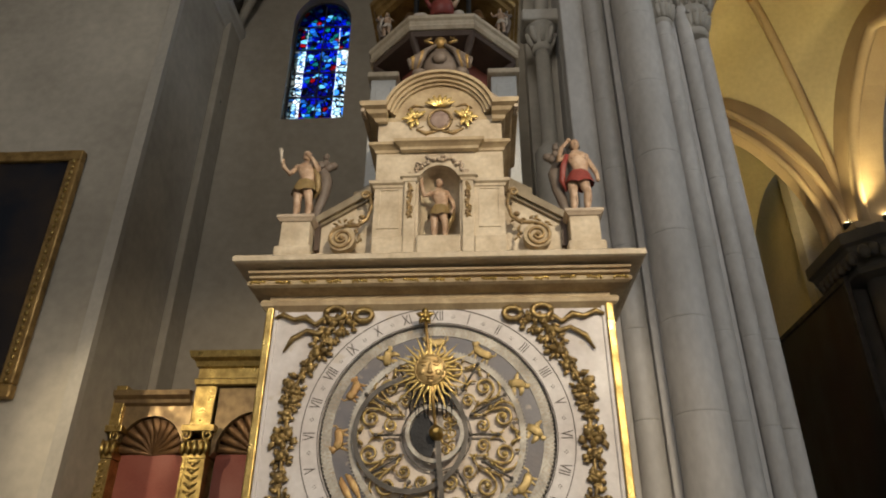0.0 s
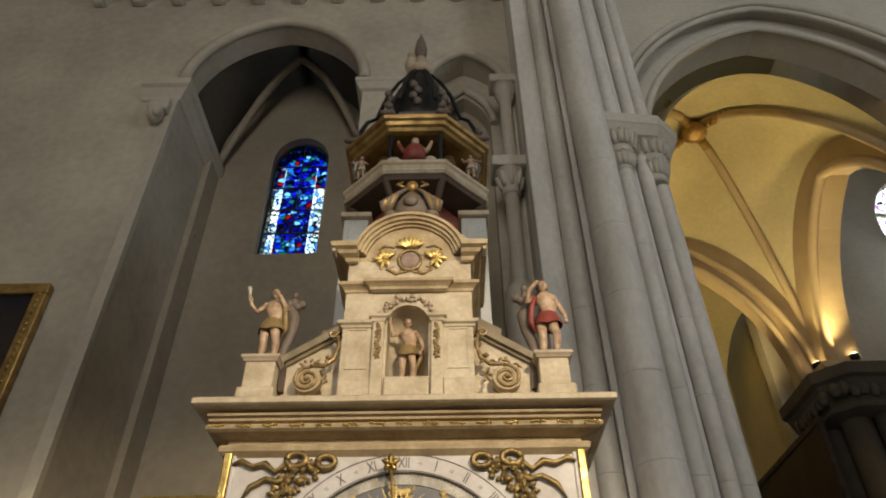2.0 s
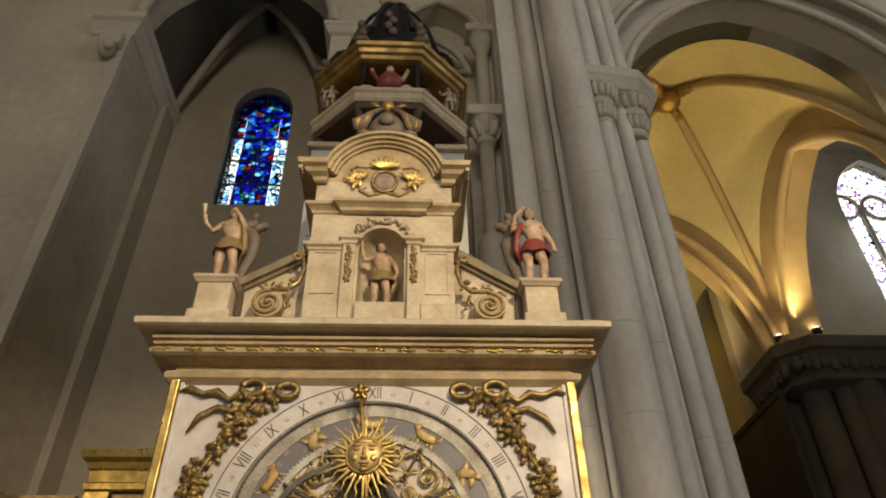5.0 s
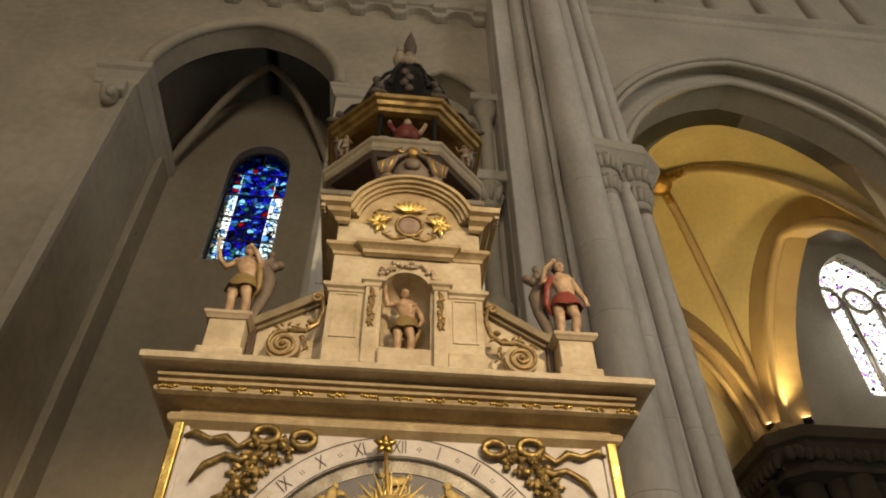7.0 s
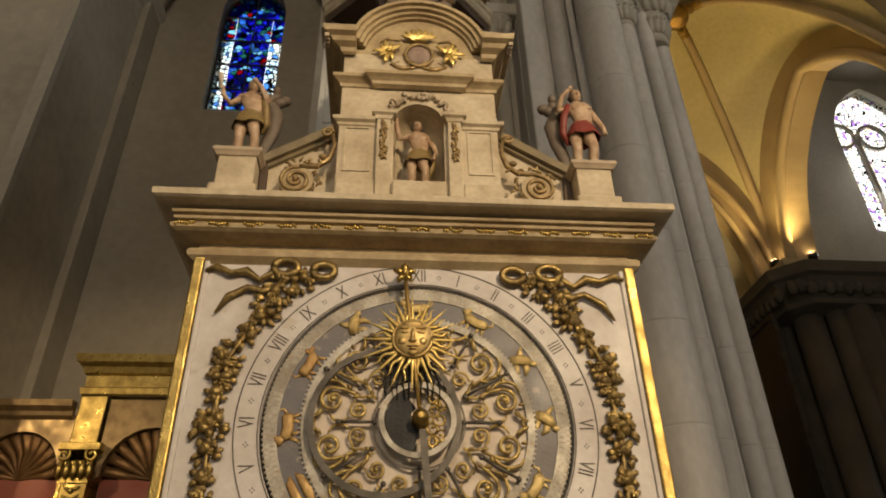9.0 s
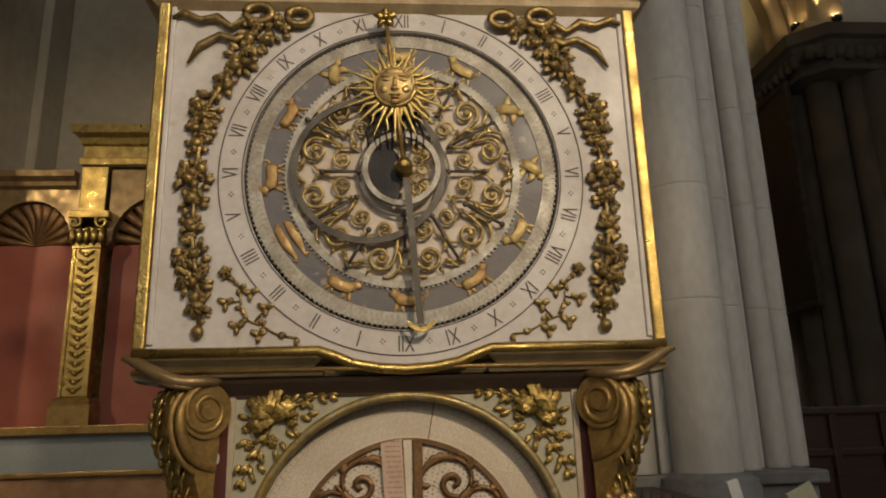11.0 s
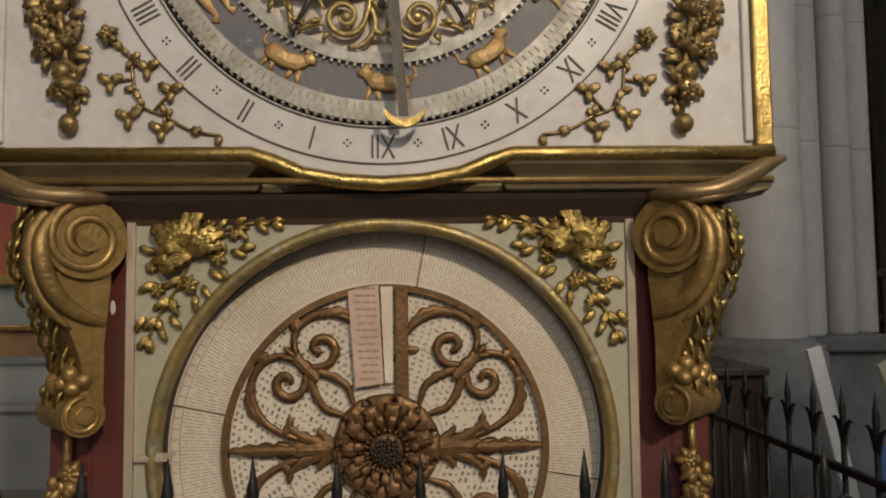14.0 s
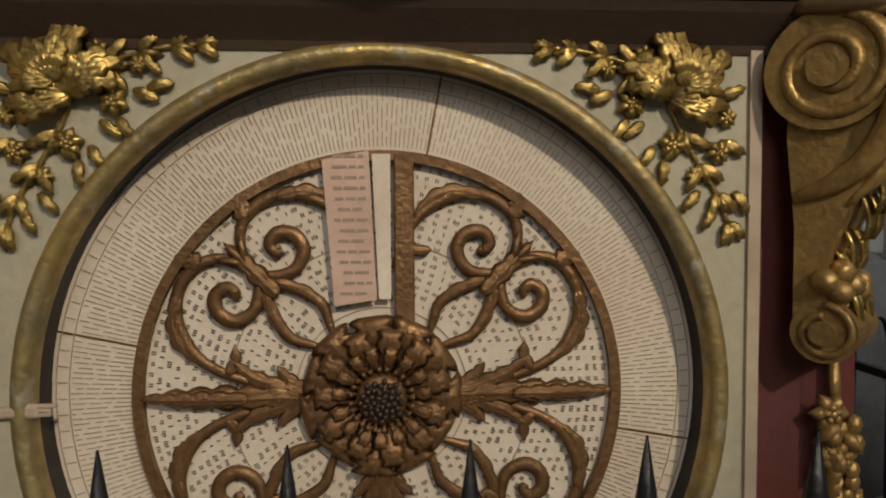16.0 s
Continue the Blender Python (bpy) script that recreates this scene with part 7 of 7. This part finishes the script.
def statue(name, label, at, h, cloth, arms, wings=0, hair=2, lean=0.03, group=""):
    """A standing carved figure of height h in one mesh."""
    bm = bmesh.new()
    u = h
    hip, sh = 0.47 * u, 0.78 * u
    for s, dx in ((-1, -0.062), (1, 0.058)):
        kx = dx * 1.2 + lean * 0.5
        fwd = -0.03 if s > 0 else 0.0
        tube(bm, [(dx * u * 0.8, 0, hip), (dx * u, fwd * u, 0.38 * u), (kx * u, (fwd - 0.015) * u, 0.275 * u), (kx * u, 0.012 * u, 0.19 * u), (dx * u * 1.15, 0.01 * u, 0.06 * u), (dx * u * 1.15, -0.02 * u, 0.02 * u)], [0.07 * u, 0.06 * u, 0.043 * u, 0.045 * u, 0.026 * u, 0.026 * u], 10)
        blob(bm, (dx * u * 1.25, -0.045 * u, 0.02 * u), (0.032 * u, 0.06 * u, 0.02 * u), u=8, v=5, mi=2)
    tube(bm, [(0, 0, hip - 0.03 * u), (lean * u, -0.005 * u, 0.53 * u), (lean * u * 1.2, -0.01 * u, 0.60 * u), (lean * u * 0.7, -0.015 * u, 0.70 * u), (0, -0.005 * u, 0.765 * u), (0, 0, 0.80 * u), (0, 0, 0.85 * u)], [0.095 * u, 0.088 * u, 0.085 * u, 0.112 * u, 0.118 * u, 0.07 * u, 0.036 * u], 12, 0.66)
    for s in (-1, 1):
        blob(bm, (s * 0.045 * u + lean * u * 0.6, -0.062 * u, 0.715 * u), (0.045 * u, 0.022 * u, 0.032 * u), u=8, v=6)
        blob(bm, (s * 0.105 * u, 0, 0.765 * u), (0.04 * u, 0.04 * u, 0.04 * u), u=8, v=6)
    # kilt with folds
    n = 14
    rings = []
    for z, r in ((0.55, 0.1), (0.51, 0.118), (0.45, 0.136), (0.39, 0.15)):
        rings.append([bm.verts.new(((r + 0.016 * (k % 2) * (0.56 - z) * 6) * u * math.cos(2 * math.pi * k / n) + lean * u * 0.5, 0.8 * (r + 0.016 * (k % 2)) * u * math.sin(2 * math.pi * k / n), (z + 0.03 * math.sin(k * 1.7) * (0.54 - z) * 4) * u)) for k in range(n)])
    for p, q in zip(rings, rings[1:]):
        for k in range(n):
            f = bm.faces.new((q[k], q[(k + 1) % n], p[(k + 1) % n], p[k]))
            f.material_index, f.smooth = cloth, True
    blob(bm, (0, -0.012 * u, 0.915 * u), (0.05 * u, 0.058 * u, 0.07 * u), u=12, v=8)
    blob(bm, (0, 0.012 * u, 0.952 * u), (0.058 * u, 0.06 * u, 0.05 * u), u=10, v=7, mi=hair)
    for k in range(7):
        a = radians(20 + 50 * k)
        blob(bm, (0.05 * u * math.cos(a), 0.024 * u + 0.04 * u * math.sin(a), 0.92 * u), (0.022 * u,) * 3, u=6, v=4, mi=hair)
    blob(bm, (0, -0.075 * u, 0.90 * u), (0.011 * u, 0.014 * u, 0.018 * u), u=6, v=4)
    for pts, held in arms:
        tube(bm, [(x * u, y * u, z * u) for x, y, z in pts], [0.036 * u, 0.032 * u, 0.025 * u, 0.019 * u][:len(pts)], 8)
        e = pts[-1]
        blob(bm, (e[0] * u, e[1] * u, e[2] * u), (0.028 * u,) * 3, u=7, v=5)
        if held:
            tube(bm, [(e[0] * u, e[1] * u - 0.01, e[2] * u - 0.05 * u), (e[0] * u - 0.02 * u, e[1] * u - 0.01, e[2] * u + 0.09 * u), (e[0] * u - 0.03 * u, e[1] * u - 0.01, e[2] * u + 0.15 * u)], [0.012 * u, 0.02 * u, 0.028 * u], 8, mi=4)
    # dark drapery and a basket-like mass behind one shoulder
    if wings:
        tube(bm, [(wings * 0.06 * u, 0.1 * u, 0.80 * u), (wings * 0.17 * u, 0.12 * u, 0.78 * u), (wings * 0.22 * u, 0.12 * u, 0.62 * u), (wings * 0.2 * u, 0.12 * u, 0.42 * u), (wings * 0.15 * u, 0.1 * u, 0.2 * u), (wings * 0.14 * u, 0.08 * u, 0.03 * u)], [0.05 * u, 0.075 * u, 0.085 * u, 0.07 * u, 0.055 * u, 0.04 * u], 9, 0.7, mi=2)
        for k in range(4):
            blob(bm, (wings * (0.15 + 0.045 * k) * u, (0.09 + 0.01 * k) * u, (0.84 + 0.03 * math.sin(2.2 * k)) * u), (0.055 * u, 0.05 * u, 0.065 * u), (0, wings * 25 * k, 0), u=8, v=6, mi=2)
        blob(bm, (wings * 0.2 * u, 0.1 * u, 0.97 * u), (0.04 * u, 0.04 * u, 0.055 * u), u=8, v=6, mi=2)
        tube(bm, [(wings * 0.1 * u, -0.05 * u, 0.76 * u), (wings * 0.15 * u, -0.03 * u, 0.62 * u), (wings * 0.17 * u, 0.0, 0.45 * u), (wings * 0.13 * u, 0.02 * u, 0.33 * u)], [0.025 * u, 0.035 * u, 0.035 * u, 0.012 * u], 8, mi=cloth)
    else:
        tube(bm, [(0.08 * u, 0.06 * u, 0.76 * u), (0.15 * u, 0.06 * u, 0.6 * u), (0.16 * u, 0.05 * u, 0.4 * u), (0.10 * u, 0.06 * u, 0.2 * u)], [0.04 * u, 0.05 * u, 0.05 * u, 0.02 * u], 8, mi=cloth)
    box(bm, -0.15 * u, 0.15 * u, -0.12 * u, 0.14 * u, -0.001, 0.012, mi=2)
    ob = tagged(part(name, bm, FIG), label, "statue", group)
    ob.location = at
    return ob


statue("statue", "painted carved statue with ochre kilt and dark drapery", (-0.985, 0.08, 4.212), 0.62, 1, [([(-0.10, 0, 0.76), (-0.19, -0.02, 0.66), (-0.25, -0.08, 0.72), (-0.27, -0.1, 0.80)], True), ([(0.10, 0, 0.76), (0.17, -0.06, 0.68), (0.10, -0.14, 0.78), (0.04, -0.15, 0.85)], False)], 1, 2)
statue("statue", "painted carved statue with red kilt and dark drapery", (0.985, 0.08, 4.212), 0.66, 3, [([(-0.10, 0, 0.76), (-0.2, -0.03, 0.70), (-0.16, -0.09, 0.82), (-0.08, -0.12, 0.90)], False), ([(0.10, 0, 0.76), (0.17, 0.0, 0.62), (0.2, -0.04, 0.5), (0.2, -0.06, 0.42)], False)], -1, 2)
statue("statue", "small painted carved figure with ochre loincloth standing in the niche", (-0.005, 0.09, 4.03), 0.53, 1, [([(-0.10, 0, 0.76), (-0.2, -0.05, 0.70), (-0.23, -0.08, 0.86), (-0.24, -0.08, 1.0)], False), ([(0.10, 0, 0.76), (0.18, -0.02, 0.62), (0.2, -0.06, 0.5), (0.17, -0.1, 0.40)], False)], 0, 2)
for s in (-1, 1):
    st = statue("statue", "small pale angel statue at the balcony corner", (TX + s * 0.56, 0.88, 6.745), 0.36, 4, [([(-0.10, 0, 0.76), (-0.2, -0.05, 0.66), (-0.24, -0.1, 0.74)], False), ([(0.10, 0, 0.76), (0.18, -0.04, 0.64), (0.08, -0.14, 0.66)], False)], s, 4, group="angels on the balcony")
bm = bmesh.new()
rg = random.Random(70)
for k in range(22):
    blob(bm, (rg.uniform(-0.24, 0.24), rg.uniform(-0.04, 0.05), rg.uniform(0.02, 0.09)), (0.06, 0.04, 0.045), u=8, v=5, mi=4)
tube(bm, [(0, 0, 0.06), (0, -0.02, 0.2), (0, 0, 0.28), (0, 0, 0.32)], [0.13, 0.11, 0.09, 0.035], 10, 0.8, mi=3)
blob(bm, (0, -0.01, 0.365), (0.042, 0.045, 0.055), u=10, v=7)
blob(bm, (0, -0.04, 0.33), (0.03, 0.025, 0.04), u=8, v=6, mi=4)
for s in (-1, 1):
    tube(bm, [(s * 0.07, 0, 0.27), (s * 0.12, -0.03, 0.2), (s * 0.16, -0.05, 0.29)], [0.035, 0.03, 0.02], 7, mi=3 if s < 0 else 0)
    blob(bm, (s * 0.165, -0.05, 0.31), (0.02, 0.02, 0.03), u=7, v=5)
ob = tagged(part("statue", bm, FIG), "small red-robed carved figure rising from pale clouds", "statue")
ob.location = (TX, 0.70, 6.745)
bm = bmesh.new()
rg = random.Random(71)
tube(bm, [(0, 0, 0), (0, -0.01, 0.12), (0, 0, 0.22), (0, 0, 0.27)], [0.13, 0.12, 0.07, 0.035], 10, 0.8, mi=2)
blob(bm, (0, -0.03, 0.29), (0.045, 0.045, 0.05), u=10, v=7, mi=5)
for s in (-1, 1):
    for k in range(6):
        t = k / 5
        tube(bm, [(s * (0.02 + 0.02 * k), -0.04, 0.28 - 0.02 * k), (s * (0.09 + 0.02 * k), -0.09, 0.18 - 0.015 * k), (s * (0.13 + 0.01 * k), -0.07, 0.05)], [0.012, 0.017, 0.01], 6, mi=5 if k % 3 == 1 else 2)
    blob(bm, (s * 0.13, -0.05, 0.03), (0.05, 0.04, 0.035), u=8, v=5, mi=2)
    tube(bm, [(s * 0.05, -0.03, 0.3), (s * 0.10, -0.02, 0.33), (s * 0.06, -0.02, 0.36)], [0.009, 0.012, 0.006], 6, mi=5)
blob(bm, (0, -0.11, 0.1), (0.05, 0.03, 0.045), u=8, v=5, mi=2)
ob = tagged(part("statue", bm, FIG), "gilded draped carved group on top of the curved pediment", "statue")
ob.matrix_world = pose(0.0, 0.05, 5.435) @ Matrix.Scale(1.25, 4)

# ---- iron fence round the clock ----
fence = thing("iron_fence", "black wrought-iron fence with spear points round the clock", "fence")
bm = bmesh.new()
tube(bm, [(0, 0, 0.02), (0, 0, 1.10)], 0.0095, 6)
tube(bm, [(0, 0, 1.085), (0, 0, 1.105), (0, 0, 1.13), (0, 0, 1.175), (0, 0, 1.24)], [0.008, 0.013, 0.009, 0.011, 0.001], 6)
for s in (-1, 1):
    tube(bm, [(0, 0, 1.06), (s * 0.01, 0, 1.10), (s * 0.022, 0, 1.13), (s * 0.036, 0, 1.143), (s * 0.052, 0, 1.14)], [0.007, 0.008, 0.0075, 0.0055, 0.0015], 5)
spear = part("spear_bar", bm, IRON, fence)
spots = [(-0.06 + 0.15 * k, -0.64, 0) for k in range(-8, 10)] + [(1.34, -0.50 + 0.15 * k, 90) for k in range(15)] + [(-1.34, -0.50 + 0.15 * k, 90) for k in range(4)]
for i, (x, y, a) in enumerate(spots):
    q = spear if i == 0 else spear.copy()
    if i:
        scene.collection.objects.link(q)
    q.matrix_local = pose(x, y, 0, 0, 0, a)
for z in (0.16, 0.995):
    part("rail", box(bmesh.new(), -1.36, 1.36, -0.655, -0.63, z - 0.012, z + 0.012, 0.003), IRON, fence)
    for s in (1,):
        part("rail", box(bmesh.new(), s * 1.34 - 0.012, s * 1.34 + 0.012, -0.63, 1.7, z - 0.012, z + 0.012, 0.003), IRON, fence)
cf = thing("iron_fence", "black iron spear fence in front of the altar", "fence")
low = part("spear_bar", tube(tube(bmesh.new(), [(0, 0, 0), (0, 0, 0.84)], 0.012, 6), [(0, 0, 0.83), (0, 0, 0.87), (0, 0, 0.99)], [0.012, 0.02, 0.001], 6), IRON, cf)
for i in range(11):
    q = low if i == 0 else low.copy()
    if i:
        scene.collection.objects.link(q)
    q.location = (-4.1 + 0.13 * i, 3.0, 0)
for z in (0.2, 0.72):
    part("rail", box(bmesh.new(), -4.15, -2.75, 2.985, 3.015, z - 0.015, z + 0.015), IRON, cf)

# ---- display boards leaning by the pier ----
def board(name, label, at, size, turn, mat, bars):
    th = thing(name, label, "sign", "")
    p = part("panel", box(bmesh.new(), -size[0] / 2, size[0] / 2, -0.01, 0.01, 0, size[1], 0.003), mat, th)
    for k in range(bars):
        z = size[1] * (0.85 - 0.09 * k)
        part("text_bar", box(bmesh.new(), -size[0] * 0.38, size[0] * (0.38 - 0.13 * (k % 3)), -0.0125, -0.0095, z, z + size[1] * 0.025), PALE_INK, p)
    th.matrix_world = pose(*at, *turn)
    return th


board("display_board", "white display board leaning on the pier base", (2.15, 1.15, 0.0), (0.075, 1.3), (0, -14, 10), WHITE_BOARD, 0)
board("display_board", "pale yellow display board with lines of text", (2.78, 1.3, 0.0), (0.19, 1.27), (-4, -20, 12), YELLOW_BOARD, 6)
board("poster_board", "blue poster board standing by the pier base", (2.2, 0.98, 0.0), (0.24, 0.84), (-6, 0, 8), BLUE_BOARD, 3)
board("poster_board", "white poster board standing by the pier base", (2.52, 0.95, 0.0), (0.2, 0.82), (-6, -4, 8), WHITE_BOARD, 3)

# ---- dark cabinet shape, added for the darkness behind the fence ----
cab = thing("cabinet", "dark cabinet-shaped block with two doors, added to darken the pier foot", "cabinet")
part("body", box(bmesh.new(), 1.48, 1.88, 1.62, 2.45, 0.0, 1.08, 0.008), DARK_WOOD, cab)
part("top", box(bmesh.new(), 1.45, 1.89, 1.57, 2.47, 1.08, 1.12, 0.008), DARK_WOOD, cab)
for xa, xb in ((1.495, 1.675), (1.685, 1.865)):
    door = part("door", slab(bmesh.new(), [(xa, 0.1), (xb, 0.1), (xb, 1.05), (xa, 1.05)], [[(xa + 0.035, 0.14), (xb - 0.035, 0.14), (xb - 0.035, 1.0), (xa + 0.035, 1.0)]], 1.6, 1.619), DARK_WOOD, cab)
    part("door_panel", box(bmesh.new(), xa + 0.03, xb - 0.03, 1.61, 1.625, 0.13, 1.01), DARK_WOOD, door)
